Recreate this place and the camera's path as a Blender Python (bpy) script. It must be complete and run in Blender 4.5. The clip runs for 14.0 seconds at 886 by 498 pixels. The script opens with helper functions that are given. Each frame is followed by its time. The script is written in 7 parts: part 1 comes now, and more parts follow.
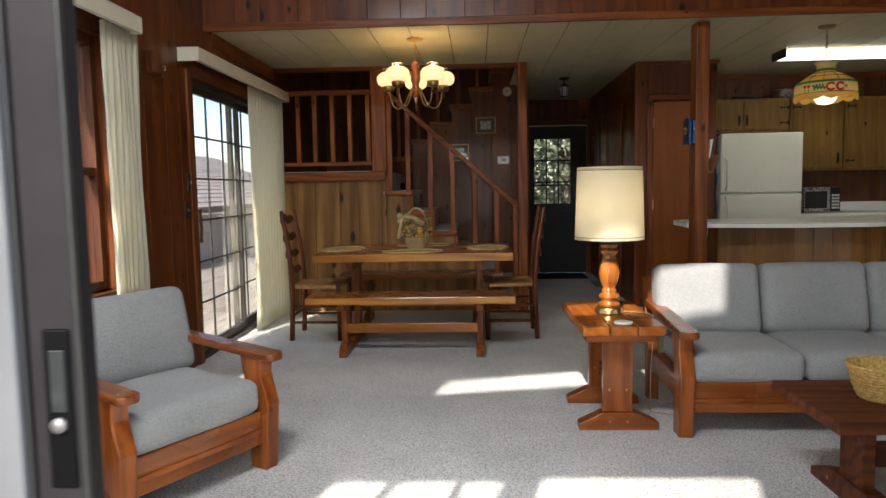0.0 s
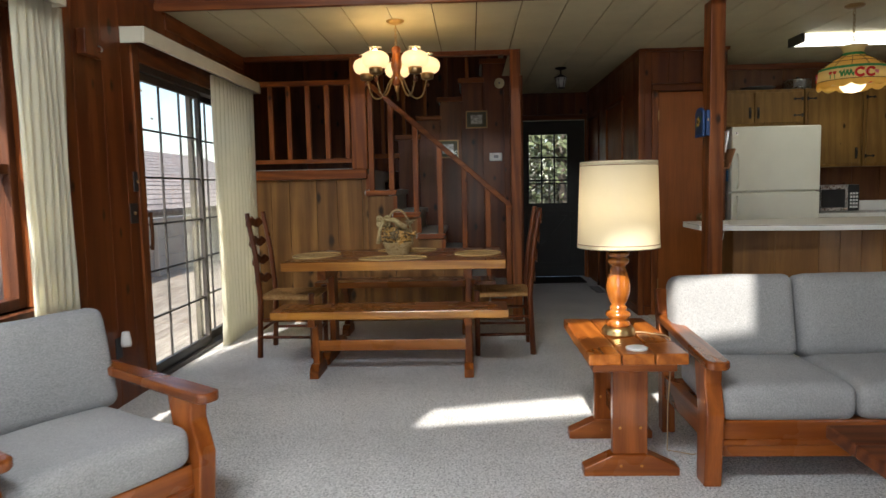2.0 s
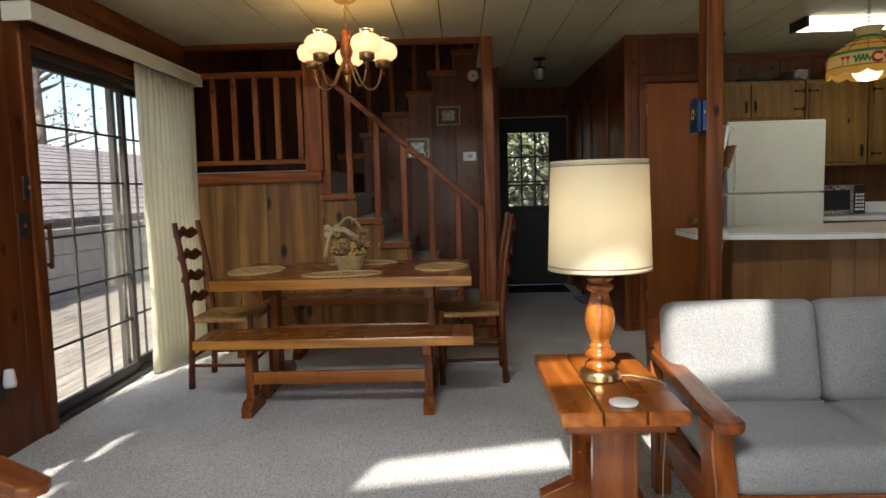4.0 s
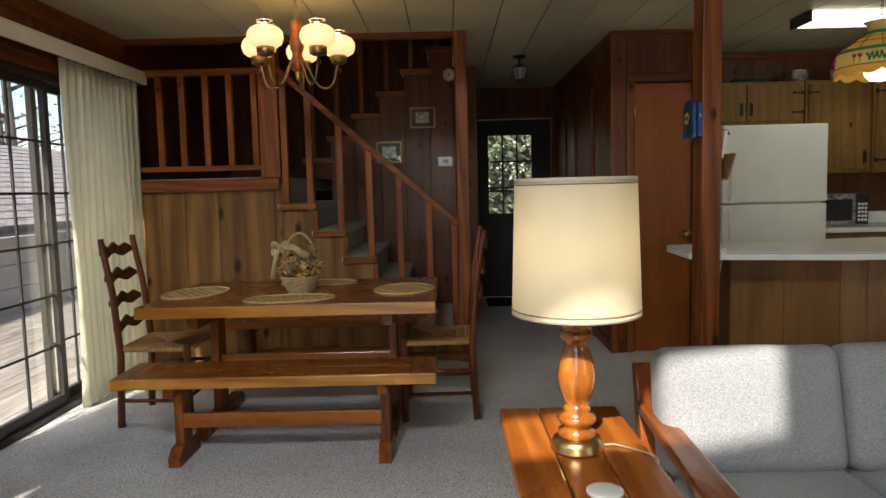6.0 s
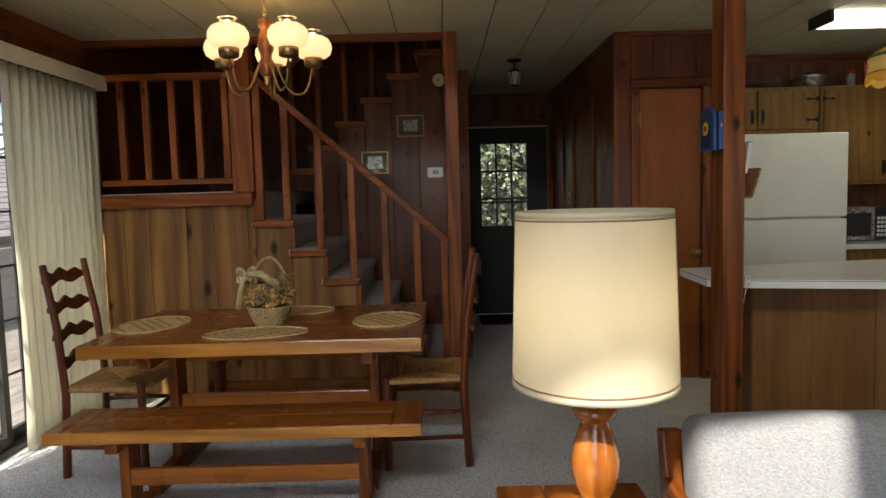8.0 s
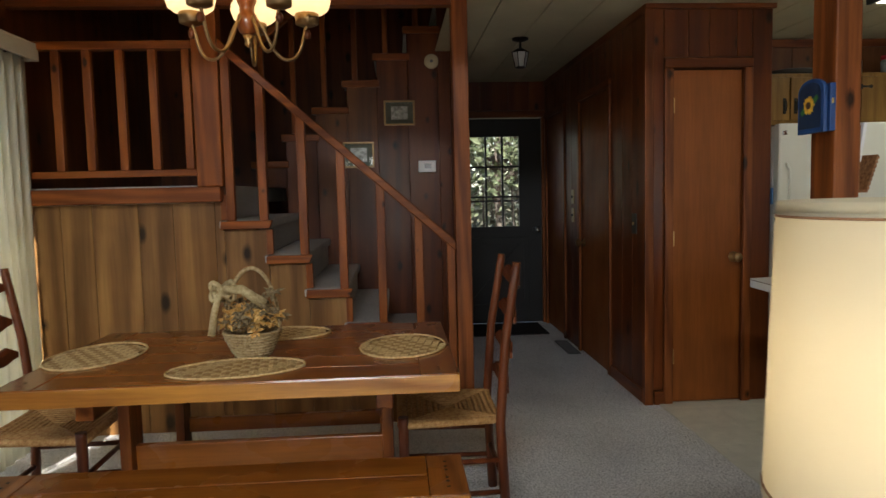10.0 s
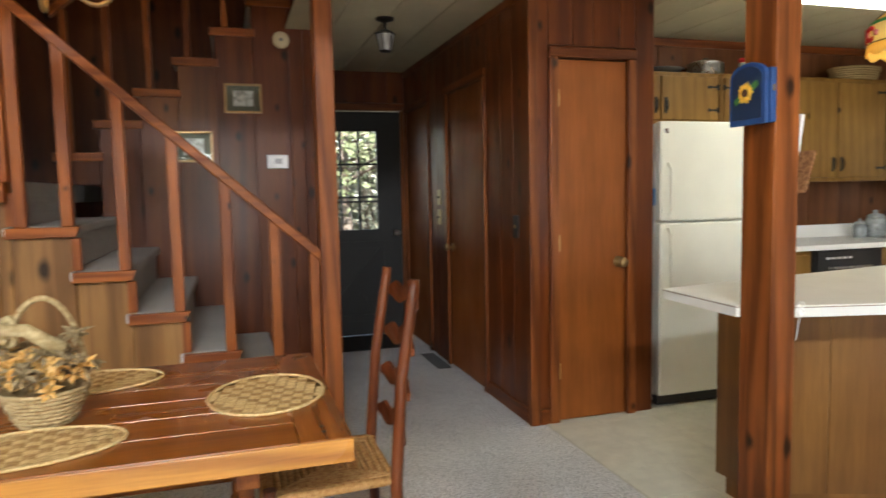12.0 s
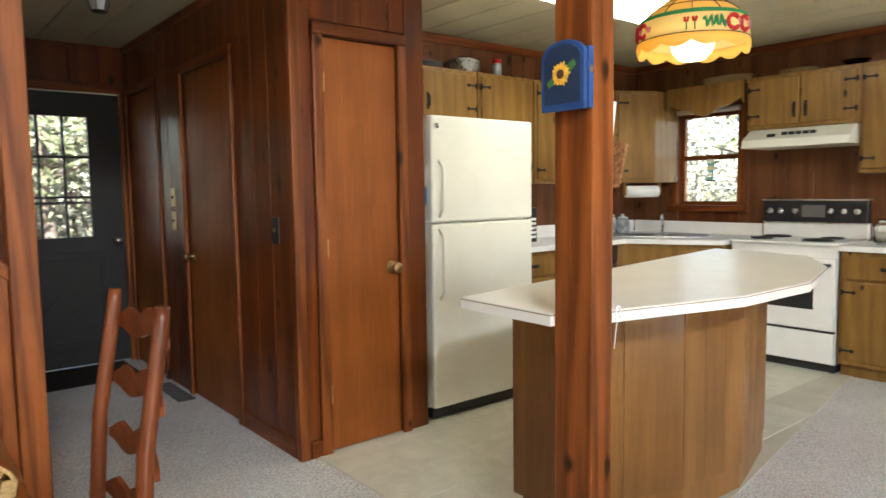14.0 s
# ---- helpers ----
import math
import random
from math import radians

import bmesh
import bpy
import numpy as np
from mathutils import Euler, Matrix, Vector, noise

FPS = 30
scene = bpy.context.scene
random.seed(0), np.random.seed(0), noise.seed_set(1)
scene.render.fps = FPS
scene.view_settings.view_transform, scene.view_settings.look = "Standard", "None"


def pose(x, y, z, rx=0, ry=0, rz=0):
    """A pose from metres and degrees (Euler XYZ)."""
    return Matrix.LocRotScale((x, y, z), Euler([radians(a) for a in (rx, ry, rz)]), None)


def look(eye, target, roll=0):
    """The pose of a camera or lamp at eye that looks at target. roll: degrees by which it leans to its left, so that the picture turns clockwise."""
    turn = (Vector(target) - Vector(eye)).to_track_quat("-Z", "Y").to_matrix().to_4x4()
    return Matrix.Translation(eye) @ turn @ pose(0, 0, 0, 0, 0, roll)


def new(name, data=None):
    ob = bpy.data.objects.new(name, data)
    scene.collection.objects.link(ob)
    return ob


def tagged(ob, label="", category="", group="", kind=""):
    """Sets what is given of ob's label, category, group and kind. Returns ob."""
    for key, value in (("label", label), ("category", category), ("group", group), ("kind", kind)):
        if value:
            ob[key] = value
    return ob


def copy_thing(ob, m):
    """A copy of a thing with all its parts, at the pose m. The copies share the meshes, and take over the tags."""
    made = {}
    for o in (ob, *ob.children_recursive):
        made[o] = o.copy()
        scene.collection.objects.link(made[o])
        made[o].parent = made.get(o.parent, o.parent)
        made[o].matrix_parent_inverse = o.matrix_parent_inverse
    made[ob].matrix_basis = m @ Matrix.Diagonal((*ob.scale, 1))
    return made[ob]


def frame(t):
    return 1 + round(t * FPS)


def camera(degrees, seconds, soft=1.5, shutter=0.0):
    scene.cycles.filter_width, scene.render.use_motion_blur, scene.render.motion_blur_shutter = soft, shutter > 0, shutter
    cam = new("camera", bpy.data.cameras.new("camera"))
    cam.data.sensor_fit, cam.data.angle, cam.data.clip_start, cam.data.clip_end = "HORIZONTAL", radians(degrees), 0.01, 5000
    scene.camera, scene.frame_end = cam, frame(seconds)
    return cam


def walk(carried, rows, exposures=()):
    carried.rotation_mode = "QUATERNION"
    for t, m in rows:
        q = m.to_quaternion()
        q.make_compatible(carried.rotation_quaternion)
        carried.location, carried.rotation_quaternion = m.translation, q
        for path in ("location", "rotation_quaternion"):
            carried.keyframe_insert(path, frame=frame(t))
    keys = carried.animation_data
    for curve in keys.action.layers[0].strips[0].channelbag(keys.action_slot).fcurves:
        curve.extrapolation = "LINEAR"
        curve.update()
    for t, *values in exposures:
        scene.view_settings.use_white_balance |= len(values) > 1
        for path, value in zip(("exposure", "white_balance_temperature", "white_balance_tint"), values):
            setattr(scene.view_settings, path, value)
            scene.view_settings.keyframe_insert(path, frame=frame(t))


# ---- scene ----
cam = camera(65.8, 14.0, shutter=0.5)
PATH = [
    (0, (0.544, 0.659, 1.21), (0.445, 2.649, 1.037), -1.0),
    (0.5, (0.61, 0.775, 1.205), (0.508, 2.765, 1.033), -1.1),
    (1, (0.604, 0.919, 1.197), (0.499, 2.909, 1.024), -1.1),
    (1.5, (0.575, 1.083, 1.213), (0.472, 3.072, 1.038), -1.2),
    (2, (0.59, 1.231, 1.21), (0.506, 3.221, 1.034), -1.2),
    (2.5, (0.65, 1.403, 1.21), (0.578, 3.394, 1.034), -1.2),
    (3, (0.664, 1.555, 1.211), (0.598, 3.546, 1.035), -1.3),
    (5.5, (0.891, 2.301, 1.278), (0.868, 4.293, 1.102), -1.5),
    (6, (0.887, 2.383, 1.29), (0.869, 4.375, 1.115), -1.4),
    (6.5, (0.923, 2.505, 1.305), (0.905, 4.498, 1.132), -1.4),
    (7, (0.969, 2.602, 1.322), (0.95, 4.594, 1.149), -1.5),
    (7.5, (0.978, 2.692, 1.327), (0.962, 4.685, 1.163), -1.5),
    (8, (0.912, 2.811, 1.354), (0.915, 4.805, 1.194), -1.5),
    (10.5, (0.598, 3.698, 1.326), (0.792, 5.682, 1.166), -1.3),
    (11, (0.605, 3.847, 1.325), (0.871, 5.823, 1.165), -1.3),
    (11.5, (0.587, 3.985, 1.322), (0.957, 5.944, 1.158), -1.3),
    (12, (0.545, 4.128, 1.327), (1.137, 6.031, 1.159), -1.1),
    (12.5, (0.55, 4.244, 1.309), (1.379, 6.057, 1.141), -0.9),
    (13, (0.614, 4.382, 1.305), (1.624, 6.1, 1.136), -0.8),
    (13.5, (0.647, 4.508, 1.3), (1.771, 6.153, 1.13), -0.8),
    (14, (0.628, 4.644, 1.297), (1.889, 6.187, 1.128), -0.8),
]

walk(cam, [(t, look(eye, target, roll)) for t, eye, target, roll in PATH],
     [(0, 0.98), (2, 1.1), (3, 1.08), (5.5, 0.95), (8, 0.95), (10.5, 1.52), (11, 1.84), (12, 2.55), (12.5, 2.8), (14, 2.86)])

# ---- world and large lights ----
world = bpy.data.worlds.new("world")
scene.world = world
world.use_nodes = True
sky = world.node_tree.nodes.new("ShaderNodeTexSky")
sky.sky_type, sky.sun_disc = "NISHITA", False
SUN_WAY = Vector((0.30, 1.0, -0.90)).normalized()
sky.sun_elevation = math.asin(-SUN_WAY.z)
sky.sun_rotation = math.atan2(-SUN_WAY.x, -SUN_WAY.y)
world.node_tree.links.new(sky.outputs[0], world.node_tree.nodes["Background"].inputs[0])
world.node_tree.nodes["Background"].inputs[1].default_value = 0.15
sun = new("sun", bpy.data.lights.new("sun", "SUN"))
sun.data.energy, sun.data.angle, sun.data.color = 5.0, radians(0.9), (1.0, 0.95, 0.87)
sun.rotation_euler = SUN_WAY.to_track_quat("-Z", "Y").to_euler()


def area(name, m, w, h, watts, colour=(1, 1, 1)):
    ob = new(name, bpy.data.lights.new(name, "AREA"))
    ob.data.shape, ob.data.size, ob.data.size_y, ob.data.energy, ob.data.color = "RECTANGLE", w, h, watts, colour
    ob.matrix_world = m
    return ob


def bulb(name, place, watts, radius=0.03, colour=(1.0, 0.72, 0.42)):
    ob = new(name, bpy.data.lights.new(name, "POINT"))
    ob.data.energy, ob.data.shadow_soft_size, ob.data.color = watts, radius, colour
    ob.location = place
    return ob


# sky light through the glazed south wall, behind the start of the walk
area("south_skylight", look((1.05, 0.1, 2.0), (1.05, 5, 1.6)), 2.6, 3.2, 38, (0.91, 0.96, 1.0))
# unseen fill lamp behind the added east glazing, brightens carpet and sofa
area("east_fill_light", look((4.3, 0.7, 1.3), (4.3, 5, 1.0)), 2.0, 1.9, 8, (0.90, 0.96, 1.0))
# the slanting clerestory above the door
area("clerestory_skylight", look((0.1, 1.33, 3.28), (0.75, 3.0, 0.0)), 1.6, 0.42, 64, (0.90, 0.95, 1.0))


# ---- materials ----
def nodes_of(name):
    m = bpy.data.materials.new(name)
    m.use_nodes = True
    t = m.node_tree
    return m, t, t.nodes, t.nodes["Principled BSDF"]


def link(t, a, b):
    t.links.new(a, b)


def coords(t, scale=(1, 1, 1), jitter=True):
    """Object coordinates in metres, shifted at random from piece to piece."""
    n = t.nodes
    tc, mp = n.new("ShaderNodeTexCoord"), n.new("ShaderNodeMapping")
    mp.inputs["Scale"].default_value = scale
    if jitter:
        info, add, mul = n.new("ShaderNodeObjectInfo"), n.new("ShaderNodeVectorMath"), n.new("ShaderNodeMath")
        mul.operation, mul.inputs[1].default_value = "MULTIPLY", 37.0
        link(t, info.outputs["Random"], mul.inputs[0])
        link(t, tc.outputs["Object"], add.inputs[0])
        link(t, mul.outputs[0], add.inputs[1])
        link(t, add.outputs[0], mp.inputs["Vector"])
    else:
        link(t, tc.outputs["Object"], mp.inputs["Vector"])
    return mp.outputs[0]


def noise_tex(t, vec, scale, detail=4, rough=0.55, distort=0.0):
    n = t.nodes.new("ShaderNodeTexNoise")
    n.inputs["Scale"].default_value, n.inputs["Detail"].default_value = scale, detail
    n.inputs["Roughness"].default_value, n.inputs["Distortion"].default_value = rough, distort
    link(t, vec, n.inputs["Vector"])
    return n.outputs["Fac"]


def ramp(t, fac, stops):
    r = t.nodes.new("ShaderNodeValToRGB")
    while len(r.color_ramp.elements) < len(stops):
        r.color_ramp.elements.new(0.5)
    for e, (p, c) in zip(r.color_ramp.elements, stops):
        e.position, e.color = p, (*c, 1) if len(c) == 3 else c
    link(t, fac, r.inputs[0])
    return r.outputs[0]


def mix(t, fac, a, b, how="MIX"):
    m = t.nodes.new("ShaderNodeMix")
    m.data_type, m.blend_type = "RGBA", how
    for sock, v in ((m.inputs[0], fac), (m.inputs[6], a), (m.inputs[7], b)):
        if isinstance(v, (int, float)):
            sock.default_value = v
        elif isinstance(v, tuple):
            sock.default_value = (*v, 1)
        else:
            link(t, v, sock)
    return m.outputs[2]


def bump(t, height, strength, distance, bsdf):
    b = t.nodes.new("ShaderNodeBump")
    b.inputs["Strength"].default_value, b.inputs["Distance"].default_value = strength, distance
    link(t, height, b.inputs["Height"])
    link(t, b.outputs[0], bsdf.inputs["Normal"])


def wood(name, dark, light, along="z", rough=0.38, knots=0.0, grain=1.0, coat=0.0, vary=0.35, warm=(0.86, 0.46)):
    dark, light = ((c[0], c[1] * warm[0], c[2] * warm[1]) for c in (dark, light))
    m, t, n, b = nodes_of(name)
    k = {"x": (0.06, 1, 1), "y": (1, 0.06, 1), "z": (1, 1, 0.06)}[along]
    v = coords(t, tuple(c * grain for c in k))
    rings = noise_tex(t, v, 26, 3, 0.5, 1.2)
    fine = noise_tex(t, v, 160, 3, 0.6)
    wave = n.new("ShaderNodeTexWave")
    wave.bands_direction = "DIAGONAL"
    for key_, val_ in (("Scale", 7.0), ("Distortion", 7.0), ("Detail", 2.0), ("Detail Scale", 1.6)):
        wave.inputs[key_].default_value = val_
    link(t, v, wave.inputs["Vector"])
    blend = n.new("ShaderNodeMix")
    blend.inputs[0].default_value = 0.38
    link(t, rings, blend.inputs[2])
    link(t, wave.outputs["Fac"], blend.inputs[3])
    rings = blend.outputs[0]
    col = ramp(t, rings, [(0.3, dark), (0.5, tuple((a + c) / 2 for a, c in zip(dark, light))), (0.72, light)])
    col = mix(t, 0.22, col, ramp(t, fine, [(0.35, (0.35, 0.3, 0.28)), (0.6, (1, 1, 1))]), "MULTIPLY")
    blot = noise_tex(t, coords(t, (1, 1, 1)), 2.2, 3)
    col = mix(t, 0.5, col, ramp(t, blot, [(0.3, (0.62, 0.58, 0.55)), (0.7, (1.12, 1.1, 1.08))]), "MULTIPLY")
    info = n.new("ShaderNodeObjectInfo")
    col = mix(t, vary, col, ramp(t, info.outputs["Random"], [(0, (0.55, 0.5, 0.48)), (0.5, (1, 1, 1)), (1, (1.3, 1.25, 1.2))]), "MULTIPLY")
    if knots:
        vo, sep, add, com = n.new("ShaderNodeTexVoronoi"), n.new("ShaderNodeSeparateXYZ"), n.new("ShaderNodeMath"), n.new("ShaderNodeCombineXYZ")
        link(t, coords(t), sep.inputs[0])
        across, up = {"x": ((1, 2), 0), "y": ((0, 2), 1), "z": ((0, 1), 2)}[along]
        link(t, sep.outputs[across[0]], add.inputs[0])
        link(t, sep.outputs[across[1]], add.inputs[1])
        squash = n.new("ShaderNodeMath")
        squash.operation, squash.inputs[1].default_value = "MULTIPLY", 0.55
        link(t, sep.outputs[up], squash.inputs[0])
        link(t, add.outputs[0], com.inputs[0])
        link(t, squash.outputs[0], com.inputs[1])
        vo.voronoi_dimensions = "2D"
        vo.inputs["Scale"].default_value = 4.6
        link(t, com.outputs[0], vo.inputs["Vector"])
        warp = n.new("ShaderNodeMath")
        warp.operation = "MULTIPLY_ADD"
        warp.inputs[1].default_value, warp.inputs[2].default_value = 0.14, -0.07
        link(t, rings, warp.inputs[0])
        dist = n.new("ShaderNodeMath")
        link(t, vo.outputs["Distance"], dist.inputs[0])
        link(t, warp.outputs[0], dist.inputs[1])
        spot = ramp(t, dist.outputs[0], [(0.04 * knots, (1, 1, 1)), (0.12 * knots, (0, 0, 0))])
        cell, some = n.new("ShaderNodeSeparateColor"), n.new("ShaderNodeMath")
        link(t, vo.outputs["Color"], cell.inputs[0])
        some.operation, some.inputs[1].default_value = "GREATER_THAN", 0.4
        link(t, cell.outputs[0], some.inputs[0])
        col = mix(t, mix(t, some.outputs[0], (0, 0, 0), spot), col, tuple(c * 0.14 for c in dark))
    link(t, col, b.inputs["Base Color"])
    b.inputs["Roughness"].default_value = rough
    r = ramp(t, blot, [(0.3, (rough + 0.1,) * 3), (0.7, (max(rough - 0.08, 0.05),) * 3)])
    link(t, r, b.inputs["Roughness"])
    b.inputs["Specular IOR Level"].default_value = 0.24
    b.inputs["Coat Weight"].default_value, b.inputs["Coat Roughness"].default_value = coat, 0.15
    bump(t, fine, 0.12, 0.002, b)
    return m


def plain(name, colour, rough=0.5, metal=0.0, vary=0.12, scale=6.0, bumps=0.0, bump_scale=200, coat=0.0):
    m, t, n, b = nodes_of(name)
    v = coords(t)
    f = noise_tex(t, v, scale, 5)
    lo, hi = tuple(c * (1 - vary) for c in colour), tuple(min(c * (1 + vary), 1) for c in colour)
    link(t, ramp(t, f, [(0.3, lo), (0.7, hi)]), b.inputs["Base Color"])
    g = noise_tex(t, v, scale * 9, 3)
    link(t, ramp(t, g, [(0.3, (max(rough - 0.03, 0.02),) * 3), (0.7, (min(rough + 0.03, 1),) * 3)]), b.inputs["Roughness"])
    b.inputs["Metallic"].default_value = metal
    b.inputs["Coat Weight"].default_value = coat
    if bumps:
        bump(t, noise_tex(t, v, bump_scale, 3), bumps, 0.004, b)
    return m


def speckle(name, dark, mid, light, scale, bumps, distance, rough=0.95, blot=(0.86, 1.08), sheen=0.0):
    """Pile or tweed: a fine mottle over broad uneven patches."""
    m, t, n, b = nodes_of(name)
    v = coords(t)
    f = noise_tex(t, v, scale, 4, 0.75)
    col = ramp(t, f, [(0.34, dark), (0.5, mid), (0.64, light)])
    g = noise_tex(t, v, 1.7, 4)
    col = mix(t, 1.0, col, ramp(t, g, [(0.3, (blot[0],) * 3), (0.7, (blot[1],) * 3)]), "MULTIPLY")
    link(t, col, b.inputs["Base Color"])
    b.inputs["Roughness"].default_value, b.inputs["Sheen Weight"].default_value = rough, sheen
    b.inputs["Specular IOR Level"].default_value = 0.15
    bump(t, f, bumps, distance, b)
    return m


def glowing(name, colour, strength, base=(0.9, 0.88, 0.8)):
    m, t, n, b = nodes_of(name)
    b.inputs["Base Color"].default_value = (*base, 1)
    f = noise_tex(t, coords(t), 9, 3)
    link(t, ramp(t, f, [(0.3, tuple(c * 0.9 for c in colour)), (0.7, colour)]), b.inputs["Emission Color"])
    b.inputs["Emission Strength"].default_value = strength
    b.inputs["Roughness"].default_value = 0.3
    return m


def cloth(name, colour, through_part=0.45, weave=400, rough=0.85):
    m, t, n, b = nodes_of(name)
    f = noise_tex(t, coords(t), 5, 5)
    col = ramp(t, f, [(0.3, tuple(c * 0.93 for c in colour)), (0.7, colour)])
    link(t, col, b.inputs["Base Color"])
    b.inputs["Roughness"].default_value = rough
    bump(t, noise_tex(t, coords(t), weave, 2), 0.15, 0.001, b)
    tr, mx = n.new("ShaderNodeBsdfTranslucent"), n.new("ShaderNodeMixShader")
    link(t, col, tr.inputs["Color"])
    mx.inputs[0].default_value = through_part
    link(t, b.outputs[0], mx.inputs[1])
    link(t, tr.outputs[0], mx.inputs[2])
    link(t, mx.outputs[0], n["Material Output"].inputs[0])
    return m


def glass_mat(name, tint=(1, 1, 1), rough=0.0):
    m, t, n, b = nodes_of(name)
    b.inputs["Base Color"].default_value = (*tint, 1)
    b.inputs["Transmission Weight"].default_value, b.inputs["Roughness"].default_value, b.inputs["IOR"].default_value = 1.0, rough, 1.45
    return m


PANEL = wood("knotty_panel", (0.098, 0.024, 0.0085), (0.160, 0.045, 0.014), "z", 0.38, 1.0, 0.5, coat=0.12, vary=0.25, warm=(0.95, 0.62))
# the wall panel wood with the kitchen light's browner cast put into its colour
KITCHEN_LIT_PANEL = wood("kitchen_lit_panel", (0.118, 0.043, 0.017), (0.168, 0.066, 0.027), "z", 0.42, 0.8, 0.45, vary=0.14, warm=(1, 0.9))
PINE = wood("pine_panel", (0.17, 0.078, 0.027), (0.33, 0.170, 0.066), "z", 0.42, 1.3, 0.42, vary=0.25, warm=(1, 0.85))
BEAM_Z = wood("beam_upright", (0.135, 0.040, 0.014), (0.27, 0.088, 0.029), "z", 0.42, 0.9, warm=(0.93, 0.6))
BEAM_X = wood("beam_along_x", (0.12, 0.034, 0.013), (0.21, 0.07, 0.026), "x", 0.42, 0.5)
BEAM_Y = wood("beam_along_y", (0.12, 0.034, 0.013), (0.21, 0.07, 0.026), "y", 0.42, 0.5)
RAIL_Z = wood("rail_upright", (0.18, 0.053, 0.016), (0.31, 0.104, 0.032), "z", 0.4, 0.5)
RAIL_X = wood("rail_along_x", (0.19, 0.056, 0.017), (0.32, 0.108, 0.033), "x", 0.4, 0.4)
DOOR = wood("flush_door", (0.235, 0.072, 0.020), (0.27, 0.086, 0.024), "z", 0.48, 0.0, 0.45, vary=0.1, warm=(0.95, 0.6))
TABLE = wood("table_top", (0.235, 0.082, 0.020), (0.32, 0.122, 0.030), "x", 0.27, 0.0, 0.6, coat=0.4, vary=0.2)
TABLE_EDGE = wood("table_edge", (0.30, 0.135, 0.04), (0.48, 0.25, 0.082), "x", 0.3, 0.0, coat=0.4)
TABLE_Z = wood("table_legs", (0.13, 0.041, 0.013), (0.23, 0.08, 0.025), "z", 0.35)
TABLE_Y = wood("table_feet", (0.13, 0.041, 0.013), (0.23, 0.08, 0.025), "y", 0.35)
CHERRY_X = wood("sofa_wood_x", (0.19, 0.055, 0.018), (0.30, 0.10, 0.034), "x", 0.28, coat=0.4)
CHERRY_Y = wood("sofa_wood_y", (0.17, 0.05, 0.017), (0.27, 0.09, 0.032), "y", 0.28, coat=0.4)
CHERRY_Z = wood("sofa_wood_z", (0.19, 0.055, 0.018), (0.30, 0.10, 0.034), "z", 0.28, coat=0.4)
CHAIR_WOOD = wood("chair_wood", (0.09, 0.026, 0.014), (0.16, 0.05, 0.026), "z", 0.35, coat=0.2)
LAMP_WOOD = wood("lamp_wood", (0.20, 0.062, 0.016), (0.38, 0.145, 0.038), "z", 0.2, coat=0.8, vary=0.1)
CABINET = wood("cabinet_pine", (0.23, 0.12, 0.032), (0.29, 0.16, 0.046), "z", 0.42, 0.5, coat=0.1, vary=0.12, warm=(1, 0.9))
ISLAND = wood("island_panel", (0.20, 0.094, 0.027), (0.26, 0.130, 0.039), "z", 0.38, 0.0, 0.45, coat=0.15, vary=0.06, warm=(0.95, 0.9))
CARPET = speckle("carpet_pile", (0.25, 0.245, 0.235), (0.70, 0.69, 0.67), (0.93, 0.92, 0.90), 110, 0.9, 0.014)
STAIR_CARPET = speckle("stair_carpet", (0.24, 0.225, 0.205), (0.52, 0.50, 0.47), (0.68, 0.66, 0.63), 150, 0.8, 0.01)
TWEED = speckle("grey_tweed", (0.17, 0.17, 0.172), (0.275, 0.274, 0.273), (0.385, 0.38, 0.37), 240, 0.35, 0.004, 0.9, sheen=0.1)
CURTAIN = cloth("curtain_cloth", (0.93, 0.90, 0.76), 0.7)
VALANCE = plain("valance_vinyl", (0.60, 0.56, 0.43), 0.55, vary=0.05)
SHADE = cloth("lampshade_cloth", (0.84, 0.76, 0.55), 0.55, rough=0.34)
CEILING = plain("ceiling_paint", (0.50, 0.455, 0.30), 0.6, vary=0.08, scale=3)
GROOVE = plain("groove_dark", (0.08, 0.05, 0.03), 0.8)
CREAM = plain("cream_laminate", (0.77, 0.76, 0.70), 0.32, vary=0.04)
VINYL = plain("vinyl_tile", (0.58, 0.565, 0.465), 0.3, vary=0.10, scale=11)
FRIDGE = plain("fridge_enamel", (0.74, 0.73, 0.62), 0.35, vary=0.03, bumps=0.06, bump_scale=260)
ENAMEL = plain("white_enamel", (0.80, 0.79, 0.75), 0.25, vary=0.03)
BLACK = plain("black_paint", (0.015, 0.015, 0.016), 0.4, vary=0.3)
BLACK_DOOR = plain("black_door_paint", (0.006, 0.006, 0.006), 0.55, vary=0.3)
BRONZE = plain("bronze_aluminium", (0.035, 0.030, 0.027), 0.45, 0.4)
STEEL = plain("steel", (0.62, 0.62, 0.62), 0.28, 1.0)
BRASS = plain("brass", (0.55, 0.36, 0.15), 0.32, 1.0)
OLD_BRASS = plain("old_brass", (0.32, 0.21, 0.10), 0.38, 1.0)
IRON = plain("black_iron", (0.03, 0.027, 0.025), 0.5, 0.7)
GREY_METAL = plain("grey_aluminium", (0.20, 0.19, 0.19), 0.42, 0.6)
WHITE = plain("white_plastic", (0.78, 0.77, 0.74), 0.4, vary=0.04)
GLASS = glass_mat("window_glass")
GLOBE = glowing("opal_glass_lit", (1.0, 0.66, 0.30), 0.6, (0.6, 0.56, 0.44))
TUBE = glowing("fluorescent_lit", (1.0, 0.97, 0.86), 1.3)


